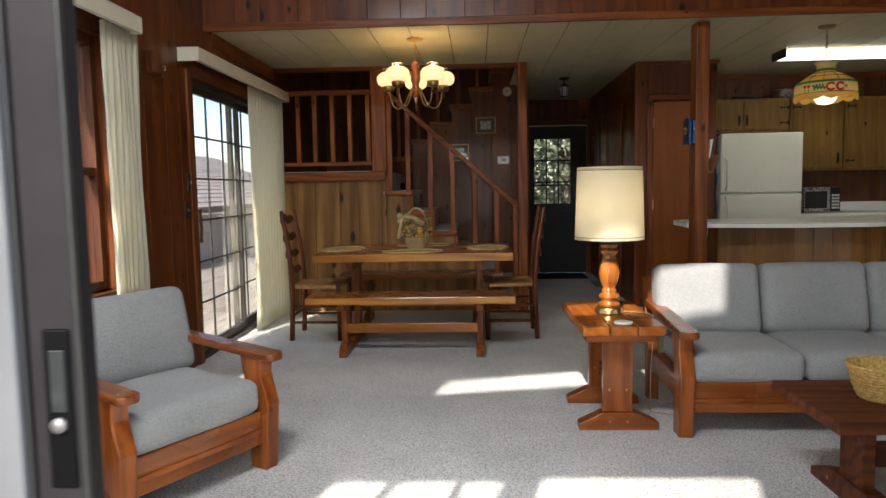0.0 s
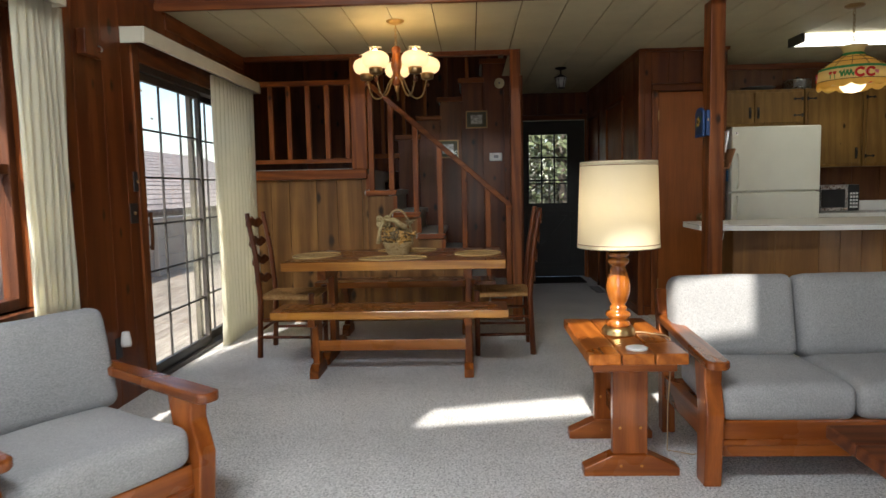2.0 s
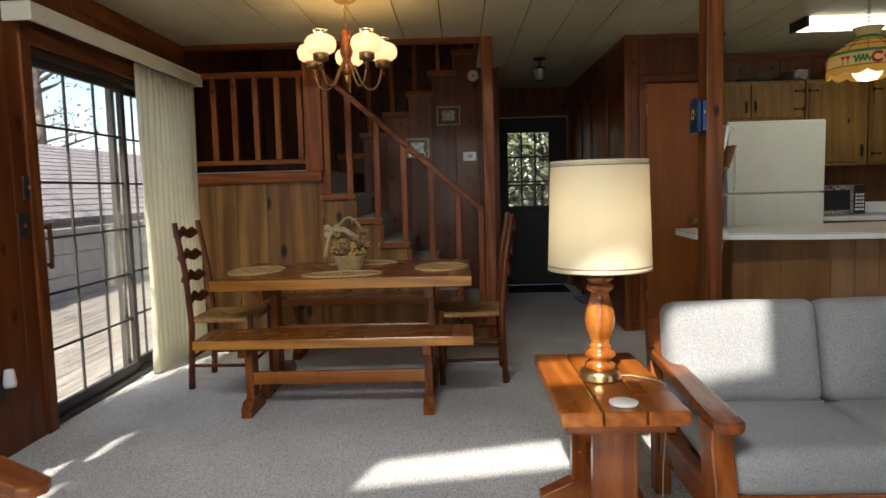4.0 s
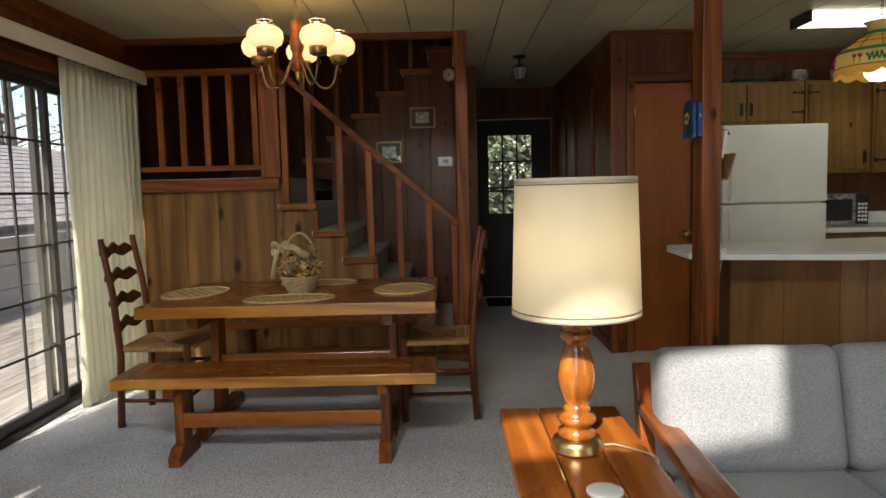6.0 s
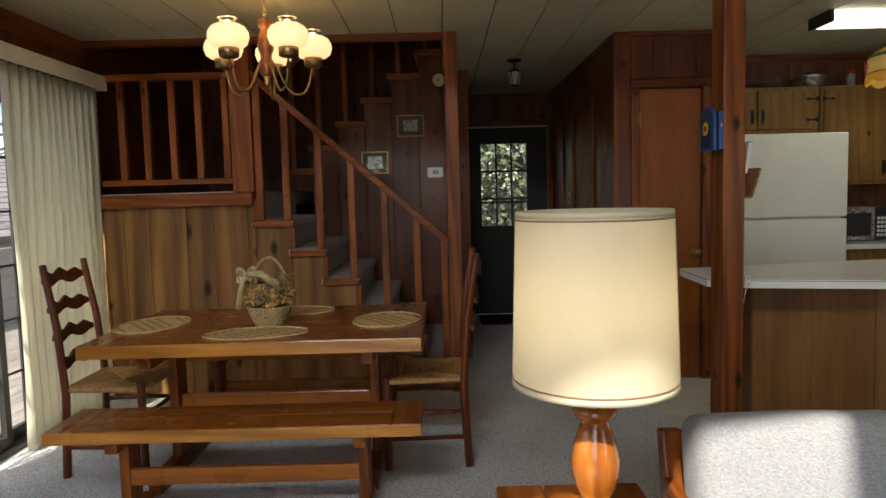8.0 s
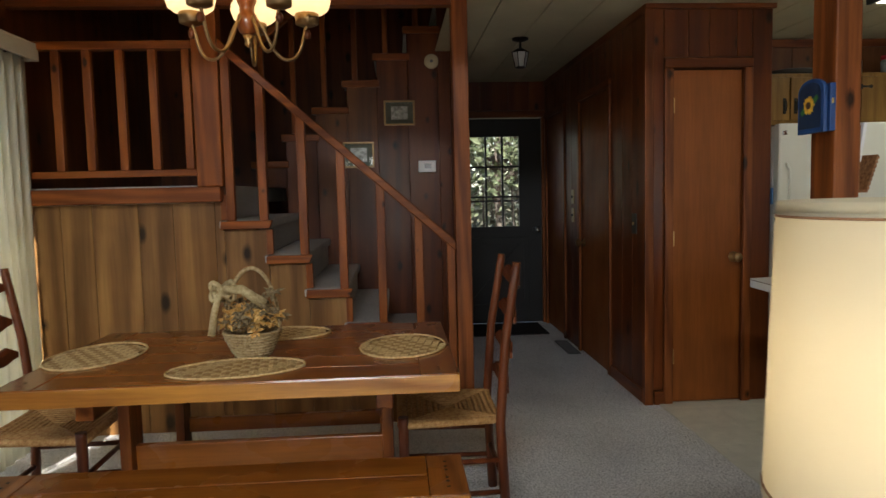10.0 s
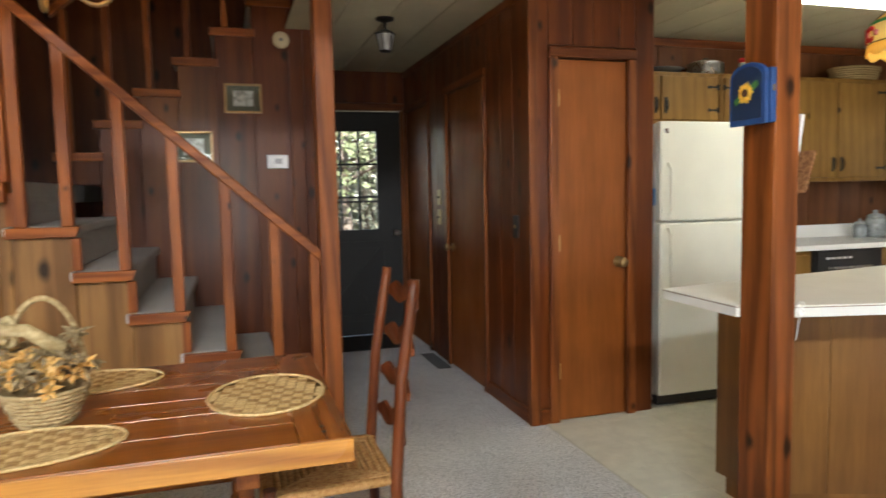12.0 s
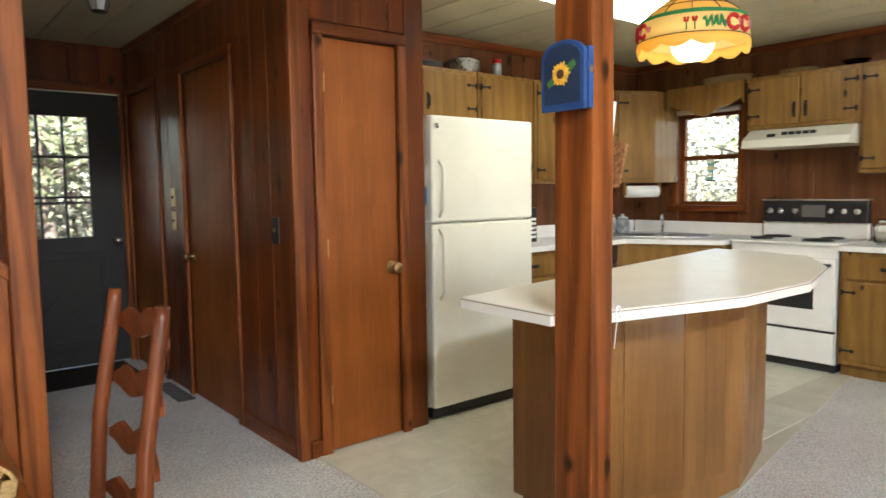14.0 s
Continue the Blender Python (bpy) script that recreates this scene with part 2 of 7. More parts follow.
# ---- mesh helpers ----
def rbox(bm, x0, y0, z0, x1, y1, z1, r=0.0, seg=2, turn=None):
    c = Vector(((x0 + x1) / 2, (y0 + y1) / 2, (z0 + z1) / 2))
    made = bmesh.ops.create_cube(bm, size=1.0)["verts"]
    bmesh.ops.transform(bm, matrix=Matrix.Diagonal((abs(x1 - x0), abs(y1 - y0), abs(z1 - z0), 1)), verts=made)
    if r:
        edges = list({e for v in made for e in v.link_edges})
        out = bmesh.ops.bevel(bm, geom=edges, offset=r, segments=seg, affect="EDGES", profile=0.5)
        made = list(set(out["verts"]) | {v for v in made if v.is_valid})
    m = Matrix.Translation(c)
    if turn is not None:
        m = m @ turn
    bmesh.ops.transform(bm, matrix=m, verts=made)
    return made


def lathe(bm, profile, seg=24, centre=(0, 0, 0)):
    rings = []
    for r, z in profile:
        rings.append([bm.verts.new((centre[0] + max(r, 1e-4) * math.cos(a), centre[1] + max(r, 1e-4) * math.sin(a), centre[2] + z))
                      for a in (2 * math.pi * i / seg for i in range(seg))])
    for a, b in zip(rings, rings[1:]):
        for i in range(seg):
            f = bm.faces.new((a[i], a[(i + 1) % seg], b[(i + 1) % seg], b[i]))
            f.smooth = True
    for ring in (rings[0], rings[-1]):
        bm.faces.new(ring)
    return rings


def tube(bm, pts, r, seg=8, r_end=None):
    pts = [Vector(p) for p in pts]
    rings, n = [], None
    for i, p in enumerate(pts):
        d = (pts[min(i + 1, len(pts) - 1)] - pts[max(i - 1, 0)]).normalized()
        if n is None:
            n = d.orthogonal().normalized()
        n = (n - d * n.dot(d)).normalized()
        s = d.cross(n)
        k = r if r_end is None else r + (r_end - r) * i / (len(pts) - 1)
        rings.append([bm.verts.new(p + k * (n * math.cos(a) + s * math.sin(a))) for a in (2 * math.pi * j / seg for j in range(seg))])
    for a, b in zip(rings, rings[1:]):
        for i in range(seg):
            bm.faces.new((a[i], a[(i + 1) % seg], b[(i + 1) % seg], b[i])).smooth = True
    bm.faces.new(rings[0])
    bm.faces.new(rings[-1])


def prism(bm, outline, axis, a0, a1, r=0.0):
    """A flat outline pushed along an axis; the outline's two numbers are the other two axes in order."""
    def put(u, v, a):
        return {"x": (a, u, v), "y": (u, a, v), "z": (u, v, a)}[axis]
    lo = [bm.verts.new(put(u, v, a0)) for u, v in outline]
    hi = [bm.verts.new(put(u, v, a1)) for u, v in outline]
    faces = [bm.faces.new(lo), bm.faces.new(hi)]
    k = len(outline)
    for i in range(k):
        faces.append(bm.faces.new((lo[i], lo[(i + 1) % k], hi[(i + 1) % k], hi[i])))
    bmesh.ops.recalc_face_normals(bm, faces=faces)
    if r:
        bmesh.ops.bevel(bm, geom=list({e for f in faces for e in f.edges}), offset=r, segments=2, affect="EDGES", profile=0.5)


def mesh_of(name, bm, material):
    bmesh.ops.recalc_face_normals(bm, faces=bm.faces[:])
    me = bpy.data.meshes.new(name)
    bm.to_mesh(me)
    bm.free()
    me.materials.append(material)
    return me


def part(name, bm, material, parent=None, label=""):
    ob = new(name, mesh_of(name, bm, material))
    ob.parent = parent
    return tagged(ob, label)


def box_part(name, parent, material, *box, r=0.0, label="", seg=2, turn=None):
    bm = bmesh.new()
    rbox(bm, *box, r=r, seg=seg, turn=turn)
    return part(name, bm, material, parent, label)


def lathe_part(name, parent, material, profile, seg=24, centre=(0, 0, 0), label=""):
    bm = bmesh.new()
    lathe(bm, profile, seg, centre)
    return part(name, bm, material, parent, label)


def tube_part(name, parent, material, pts, r, seg=8, label="", r_end=None):
    bm = bmesh.new()
    tube(bm, pts, r, seg, r_end)
    return part(name, bm, material, parent, label)


def thing(name, m, label, category, group=""):
    ob = tagged(new(name), label, category, group)
    ob.empty_display_size = 0.1
    ob.matrix_world = m
    return ob


def setting(name, bm, material, label, category=""):
    return tagged(part(name, bm, material), label, category or name.split("_")[0], kind="structure")


def set_box(name, material, label, *box, r=0.0, category=""):
    bm = bmesh.new()
    rbox(bm, *box, r=r)
    return setting(name, bm, material, label, category)


BOARDS = {}


def board_mesh(w, h, d, axis, material):
    """One plank with chamfered long edges; alike planks share it."""
    key = (round(w, 3), round(h, 3), round(d, 3), axis, material.name)
    if key not in BOARDS:
        bm = bmesh.new()
        c = 0.0028
        o = [(-w / 2, 0), (w / 2, 0), (w / 2, d - c), (w / 2 - c, d), (-w / 2 + c, d), (-w / 2, d - c)]
        if axis == "x":
            prism(bm, o, "z", 0, h)
        else:
            prism(bm, [(v, u) for u, v in o], "z", 0, h)
        BOARDS[key] = mesh_of("board", bm, material)
    return BOARDS[key]


def clad(wall, material, axis, plane, side, u0, u1, z0, z1, widths=(0.24, 0.19, 0.28, 0.21, 0.3), d=0.014, start=0):
    """Vertical planks on a wall face. axis: the way the wall runs; side: +1 or -1, the way its face looks."""
    u, i = u0, start
    while u < u1 - 0.004:
        w = min(widths[i % len(widths)], u1 - u)
        ob = new("board", board_mesh(w - 0.0012, z1 - z0, d, axis, material))
        ob.parent = wall
        k = 0 if side > 0 else math.pi
        ob.location = (u + w / 2, plane, z0) if axis == "x" else (plane, u + w / 2, z0)
        ob.rotation_euler = (0, 0, k)
        u, i = u + w, i + 1


# ---- the large structure ----
XW, XE, YS, YLOFT, YSTAIR, CEIL = -1.45, 6.2, 1.3, 5.75, 7.46, 2.42
HALL_X, HALL_Y, KIT_Y, CLOSET_Y = 2.145, 10.36, 8.57, 7.59

set_box("floor", CARPET, "grey speckled cut-pile carpet over the whole room", XW - 0.2, YS - 0.1, -0.12, XE + 0.2, HALL_Y + 0.2, 0.0, category="carpet floor")

bm = bmesh.new()
prism(bm, [(2.205, 5.90), (3.26, 6.02), (6.2, 6.52), (6.2, KIT_Y), (2.205, KIT_Y)], "z", -0.02, 0.003)
kitchen_floor = setting("floor_kitchen", bm, plain("vinyl_joint", (0.50, 0.48, 0.39), 0.45), "worn cream vinyl tile floor of the kitchen", "vinyl floor")

# west wall with a window and a sliding door
WIN_W = (2.0, 4.30, 0.70, 2.06)
SLIDE = (5.42, 7.36, 0.0, 2.02)
bm = bmesh.new()
for box in ((XW - 0.14, YS, 0, XW, WIN_W[0], 4.4), (XW - 0.14, WIN_W[0], 0, XW, WIN_W[1], WIN_W[2]), (XW - 0.14, WIN_W[0], WIN_W[3], XW, WIN_W[1], 4.4),
            (XW - 0.14, WIN_W[1], 0, XW, SLIDE[0], 4.4), (XW - 0.14, SLIDE[0], SLIDE[3], XW, SLIDE[1], 4.4), (XW - 0.14, SLIDE[1], 0, XW, 9.9, 5.0)):
    rbox(bm, *box)
wall_west = setting("wall_west", bm, PANEL, "dark red-brown knotty wood plank wall", "wall")
clad(wall_west, PANEL, "y", XW, 1, YS, WIN_W[0], 0, 4.2)
clad(wall_west, PANEL, "y", XW, 1, WIN_W[1], SLIDE[0], 0, 4.2)
clad(wall_west, PANEL, "y", XW, 1, WIN_W[0], WIN_W[1], WIN_W[3], 4.2)
clad(wall_west, PANEL, "y", XW, 1, WIN_W[0], WIN_W[1], 0, WIN_W[2])
clad(wall_west, PANEL, "y", XW, 1, SLIDE[0], SLIDE[1], SLIDE[3], 2.4)

# south wall: open sliding door, fixed glass beside it, slanting clerestory above
bm = bmesh.new()
# the unseen opening from 3.3 to 5.2 is added to let daylight in
for x0, z0, x1, z1 in ((XW, 0, -0.72, 2.86), (1.04, 0, 3.3, 2.86), (3.3, 2.04, 5.2, 2.86), (5.2, 0, XE, 2.86), (-0.72, 2.04, 1.04, 2.86)):
    rbox(bm, x0, YS - 0.12, z0, x1, YS, z1)
prism(bm, [(XW, 2.86), (-0.75, 2.86), (-0.75, 5.2), (XW, 5.2)], "y", YS - 0.12, YS)
prism(bm, [(-0.75, 2.86), (0.95, 2.86), (0.95, 3.31), (-0.75, 2.98)], "y", YS - 0.12, YS)
prism(bm, [(-0.75, 3.34), (0.95, 3.79), (0.95, 5.2), (-0.75, 5.2)], "y", YS - 0.12, YS)
prism(bm, [(0.95, 2.86), (XE, 2.86), (XE, 5.2), (0.95, 5.2)], "y", YS - 0.12, YS)
wall_south = setting("wall_south", bm, PANEL, "dark wood wall with a glazed sliding door", "wall")

# east and north walls
bm = bmesh.new()
KWIN = (7.53, 8.09, 1.14, 1.94)
for y0, z0, y1, z1 in ((YS - 0.12, 0, KWIN[0], 4.6), (KWIN[0], 0, KWIN[1], KWIN[2]), (KWIN[0], KWIN[3], KWIN[1], 4.6), (KWIN[1], 0, KIT_Y + 0.1, 4.6)):
    rbox(bm, XE, y0, z0, XE + 0.14, y1, z1)
wall_east = setting("wall_east", bm, PANEL, "dark knotty wood plank wall behind the stove", "wall")
clad(wall_east, KITCHEN_LIT_PANEL, "y", XE, -1, 5.0, KWIN[0], 0.9, 2.4)
clad(wall_east, KITCHEN_LIT_PANEL, "y", XE, -1, KWIN[1], KIT_Y, 0.9, 2.4)
clad(wall_east, KITCHEN_LIT_PANEL, "y", XE, -1, KWIN[0], KWIN[1], KWIN[3], 2.4)
wall_north = set_box("wall_north", PANEL, "dark knotty wood plank wall of the kitchen", 2.15, KIT_Y, 0, XE + 0.14, KIT_Y + 0.12, 2.6, category="wall")
clad(wall_north, KITCHEN_LIT_PANEL, "x", KIT_Y, -1, 2.9, XE, 0.9, 2.4)

# ceiling over dining, hall and kitchen, in one mesh of long boards
bm = bmesh.new()
rbox(bm, XW - 0.1, YLOFT, CEIL + 0.012, XE + 0.1, YSTAIR, CEIL + 0.2)
rbox(bm, 1.05, YSTAIR, CEIL + 0.012, XE + 0.1, HALL_Y + 0.1, CEIL + 0.2)
ceiling = setting("ceiling", bm, GROOVE, "cream painted tongue-and-groove board ceiling", "ceiling")
bm = bmesh.new()
x = XW
while x < XE:
    y1 = YSTAIR if x < 1.05 - 0.2 else HALL_Y
    rbox(bm, x + 0.004, YLOFT + 0.03, CEIL, min(x + 0.296, XE), y1, CEIL + 0.014)
    x += 0.3
tagged(part("ceiling_boards", bm, CEILING), "cream painted tongue-and-groove ceiling boards", "ceiling", kind="structure")
bm = bmesh.new()
prism(bm, [(XW - 0.2, 4.2), (2.4, 4.9), (XE + 0.2, 4.2), (XE + 0.2, 4.35), (2.4, 5.05), (XW - 0.2, 4.35)], "y", YS - 0.2, HALL_Y)
setting("roof", bm, CEILING, "sloping cream board ceiling of the tall room", "ceiling")

# loft front above the header
loft_front = set_box("wall_loft", PANEL, "dark wood plank loft front above the header", XW, YLOFT, CEIL - 0.0, XE, YLOFT + 0.1, 4.6, category="wall")
clad(loft_front, PANEL, "x", YLOFT, -1, XW, XE, CEIL + 0.03, 4.2)
set_box("trim_header", BEAM_X, "dark red-brown header board along the loft edge", XW, YLOFT - 0.03, CEIL - 0.025, XE, YLOFT + 0.0, CEIL + 0.03, r=0.004, category="trim")

# hall and closet
bm = bmesh.new()
rbox(bm, 1.0, HALL_Y, 0, 1.22, HALL_Y + 0.12, 2.6)
rbox(bm, 2.09, HALL_Y, 0, 2.3, HALL_Y + 0.12, 2.6)
rbox(bm, 1.22, HALL_Y, 2.07, 2.09, HALL_Y + 0.12, 2.6)
wall_hall = setting("wall_hall", bm, PANEL, "dark wood wall at the end of the hall", "wall")
clad(wall_hall, PANEL, "x", HALL_Y, -1, 1.05, 2.145, 2.14, CEIL)
bm = bmesh.new()
rbox(bm, HALL_X, CLOSET_Y, 0, HALL_X + 0.1, HALL_Y, 2.6)
rbox(bm, HALL_X + 0.1, CLOSET_Y, 0, 2.29, CLOSET_Y + 0.1, 2.6)
rbox(bm, 2.725, CLOSET_Y, 0, 2.905, CLOSET_Y + 0.1, 2.6)
rbox(bm, 2.29, CLOSET_Y, 2.045, 2.725, CLOSET_Y + 0.1, 2.6)
rbox(bm, 2.825, CLOSET_Y + 0.1, 0, 2.905, KIT_Y, 2.6)
wall_closet = setting("wall_closet", bm, PANEL, "knotty wood plank closet walls beside the hall", "wall")
clad(wall_closet, PANEL, "y", HALL_X, -1, CLOSET_Y, 8.25, 0.0, CEIL - 0.02)
clad(wall_closet, PANEL, "y", HALL_X, -1, 8.25, 9.10, 2.10, CEIL - 0.02)
clad(wall_closet, PANEL, "y", HALL_X, -1, 9.10, 9.535, 0.0, CEIL - 0.02)
clad(wall_closet, PANEL, "y", HALL_X, -1, 9.535, HALL_Y, 2.10, CEIL - 0.02)
clad(wall_closet, PANEL, "x", CLOSET_Y, -1, HALL_X - 0.014, 2.235, 0.09, CEIL - 0.02, widths=(0.104,))
clad(wall_closet, PANEL, "x", CLOSET_Y, -1, 2.78, 2.905, 0.0, CEIL - 0.02, widths=(0.13,))
clad(wall_closet, PANEL, "x", CLOSET_Y, -1, 2.235, 2.78, 2.11, CEIL - 0.02, widths=(0.15, 0.13, 0.17))
bm = bmesh.new()
rbox(bm, 1.06, 8.86, 0, 1.16, HALL_Y, 2.6)
wall_stair_end = setting("wall_stairside", bm, PANEL, "dark wood wall between stairs and hall", "wall")
clad(wall_stair_end, PANEL, "y", 1.16, 1, 8.86, HALL_Y, 0.0, CEIL)

# post that carries the header
set_box("post", BEAM_Z, "square knotty red-brown wooden post under the header", 2.172, 5.868, 0, 2.268, 6.009, CEIL - 0.02, r=0.006, category="post")

# ---- stairs ----
NOSE = [0.985, 0.77, 0.55, 0.33, 0.11, -0.105, -0.35]
RISE = 0.2015
bm = bmesh.new()
rbox(bm, XW, YSTAIR + 0.02, 0, -0.36, YSTAIR + 0.1, 1.30)
for i in range(6):
    rbox(bm, NOSE[i + 1], YSTAIR + 0.02, 0, NOSE[i], YSTAIR + 0.1, RISE * (i + 1) - 0.06)
wall_stair = setting("wall_understairs", bm, PINE, "honey-brown knotty pine boards under the stairs", "wall")
stairs = tagged(new("stairs"), "carpeted wooden stairs with a landing and red-brown trim", "stairs", kind="structure")
box_part("landing", stairs, STAIR_CARPET, XW, YSTAIR + 0.02, 1.30, -0.36, 9.8, 1.41, r=0.01, label="grey carpeted landing")
box_part("landing_trim", stairs, RAIL_X, XW, YSTAIR - 0.07, 1.315, -0.345, YSTAIR + 0.02, 1.40, r=0.006, label="red-brown ledge board")
for i in range(6):
    z = RISE * (i + 1)
    bm = bmesh.new()
    rbox(bm, NOSE[i + 1] - 0.03, YSTAIR + 0.0, z - 0.05, NOSE[i], 8.86, z, r=0.012)
    rbox(bm, NOSE[i] - 0.05, YSTAIR + 0.02, z - RISE, NOSE[i] - 0.025, 8.86, z - 0.04)
    part("step", bm, STAIR_CARPET, stairs)
    bm = bmesh.new()
    prism(bm, [(NOSE[i + 1] - 0.015, z - 0.05), (NOSE[i] + 0.012, z - 0.05), (NOSE[i] + 0.03, z - 0.004), (NOSE[i + 1] - 0.01, z - 0.004)], "y", YSTAIR - 0.04, YSTAIR + 0.004, r=0.004)
    part("step_end", bm, RAIL_X, stairs, "red-brown wooden step end")
    bm = bmesh.new()
    rbox(bm, NOSE[i + 1] - 0.012, YSTAIR - 0.012, z + 0.003, NOSE[i + 1] + 0.025, YSTAIR + 0.018, z + RISE - 0.055, r=0.003)
    part("riser_end", bm, RAIL_Z, stairs)
box_part("riser", stairs, STAIR_CARPET, -0.40, YSTAIR + 0.02, 1.19, -0.362, 8.86, 1.40)
# upper flight, behind the picture wall
UP = [-0.44 + 0.235 * i for i in range(9)]
PIC_Y = 8.88
bm = bmesh.new()
for i in range(6):
    rbox(bm, UP[i], PIC_Y, 0 if i else 1.41, min(UP[i + 1], 1.06), PIC_Y + 0.08, 1.41 + 0.2 * (i + 1) - 0.05)
rbox(bm, UP[6], PIC_Y, 0, 1.06, PIC_Y + 0.08, 2.76)
wall_picture = setting("wall_picture", bm, PANEL, "dark knotty wood wall below the upper stairs", "wall")
for i in range(7):
    z = 1.41 + 0.2 * (i + 1)
    box_part("step", stairs, STAIR_CARPET, UP[i] - 0.02, PIC_Y + 0.02, z - 0.05, UP[i + 1] + 0.03, 9.75, z, r=0.012)
    box_part("step_end", stairs, RAIL_X, UP[i] - 0.03, PIC_Y - 0.03, z - 0.055, UP[i + 1] + 0.02, PIC_Y + 0.018, z - 0.002, r=0.005)
    box_part("baluster", stairs, RAIL_Z, UP[i] + 0.05, PIC_Y - 0.012, z, UP[i] + 0.09, PIC_Y + 0.026, z + 0.86, r=0.004)
bm = bmesh.new()
prism(bm, [(UP[0], 2.42), (UP[7], 2.42 + 1.4), (UP[7], 2.42 + 1.46), (UP[0], 2.48)], "y", PIC_Y - 0.02, PIC_Y + 0.035, r=0.005)
part("upper_handrail", bm, RAIL_X, stairs)

railing = tagged(new("stair_railing"), "red-brown wooden stair railing with square balusters", "railing", kind="structure")
box_part("newel_post", railing, RAIL_Z, -0.475, YSTAIR - 0.045, 1.40, -0.335, YSTAIR + 0.075, CEIL - 0.03, r=0.006)
box_part("top_rail", railing, RAIL_X, XW, YSTAIR - 0.03, 2.155, -0.475, YSTAIR + 0.04, 2.20, r=0.006)
box_part("bottom_rail", railing, RAIL_X, XW, YSTAIR - 0.02, 1.462, -0.475, YSTAIR + 0.03, 1.50, r=0.005)
for x in (-1.40, -1.21, -1.045, -0.87, -0.695, -0.515):
    box_part("baluster", railing, RAIL_Z, x - 0.022, YSTAIR - 0.015, 1.50, x + 0.022, YSTAIR + 0.025, 2.157, r=0.004)
bm = bmesh.new()
prism(bm, [(-0.34, 2.155), (0.957, 1.0), (0.957, 1.06), (-0.34, 2.215)], "y", YSTAIR - 0.035, YSTAIR + 0.03, r=0.006)
part("handrail", bm, RAIL_X, railing)
for x, z in ((-0.305, 6), (-0.125, 6), (0.095, 5), (0.312, 4), (0.53, 3), (0.745, 2), (0.928, 1)):
    box_part("baluster", railing, RAIL_Z, x - 0.024, YSTAIR - 0.022, RISE * z - 0.004, x + 0.024, YSTAIR + 0.022, 2.155 - 0.8906 * (x + 0.34) + 0.02, r=0.004)
set_box("post_stairs", BEAM_Z, "full-height red-brown post at the foot of the stairs", 0.955, YSTAIR - 0.05, 0, 1.045, YSTAIR + 0.07, CEIL, r=0.005, category="post")
set_box("trim_stairwell", BEAM_X, "red-brown trim along the stairwell opening", XW, YSTAIR - 0.035, CEIL - 0.04, 0.956, YSTAIR + 0.04, CEIL + 0.01, r=0.004, category="trim")
bm = bmesh.new()
rbox(bm, XW, YSTAIR, CEIL + 0.012, 1.06, YSTAIR + 0.08, 4.6)
rbox(bm, 1.06, YSTAIR, CEIL + 0.21, 1.16, 9.9, 4.8)
rbox(bm, XW, 9.8, 0, 1.16, 9.9, 5.0)
setting("wall_stairwell", bm, PANEL, "dark wood walls around the stairwell", "wall")

# ---- trim ----
set_box("trim_west", BEAM_Y, "dark wood cornice board on the plank wall", XW + 0.0, YLOFT + 0.1, CEIL - 0.11, XW + 0.022, YSTAIR - 0.04, CEIL, r=0.003, category="trim")
set_box("trim_closet_corner", BEAM_Z, "red-brown corner board of the closet", HALL_X - 0.03, CLOSET_Y - 0.03, 0, HALL_X + 0.025, CLOSET_Y + 0.02, CEIL - 0.02, r=0.004, category="trim")
set_box("baseboard_closet", BEAM_X, "red-brown baseboard of the closet wall", HALL_X + 0.03, CLOSET_Y - 0.03, 0, 2.235, CLOSET_Y - 0.0, 0.085, r=0.004, category="baseboard")
set_box("baseboard_hall", BEAM_Y, "dark red-brown baseboard in the hall", HALL_X - 0.028, CLOSET_Y + 0.03, 0, HALL_X, 8.245, 0.085, r=0.004, category="baseboard")
set_box("trim_hall_cornice", BEAM_Y, "dark wood cornice along the hall", HALL_X - 0.03, CLOSET_Y, CEIL - 0.05, HALL_X + 0.0, HALL_Y, CEIL, r=0.004, category="trim")
set_box("trim_closet_cornice", BEAM_X, "dark wood cornice over the closet", HALL_X - 0.03, CLOSET_Y - 0.035, CEIL - 0.03, 2.92, CLOSET_Y, CEIL, r=0.004, category="trim")
set_box("trim_kitchen_north", BEAM_X, "dark wood cornice of the kitchen", 2.92, KIT_Y - 0.03, CEIL - 0.06, XE, KIT_Y, CEIL, r=0.004, category="trim")
set_box("trim_kitchen_east", BEAM_Y, "dark wood cornice of the kitchen", XE - 0.03, YLOFT + 0.1, CEIL - 0.06, XE, KIT_Y - 0.03, CEIL, r=0.004, category="trim")


def knob(parent, place, way, material=BRASS):
    """A round door knob on a rose, looking along way."""
    bm = bmesh.new()
    lathe(bm, [(0.032, 0), (0.032, 0.008), (0.012, 0.012), (0.011, 0.035), (0.024, 0.042), (0.029, 0.055), (0.024, 0.068), (0.0, 0.072)], 20)
    bmesh.ops.transform(bm, matrix=Matrix.Translation(place) @ Vector(way).to_track_quat("Z", "Y").to_matrix().to_4x4(), verts=bm.verts[:])
    return part("door_knob", bm, material, parent, "round brass knob")


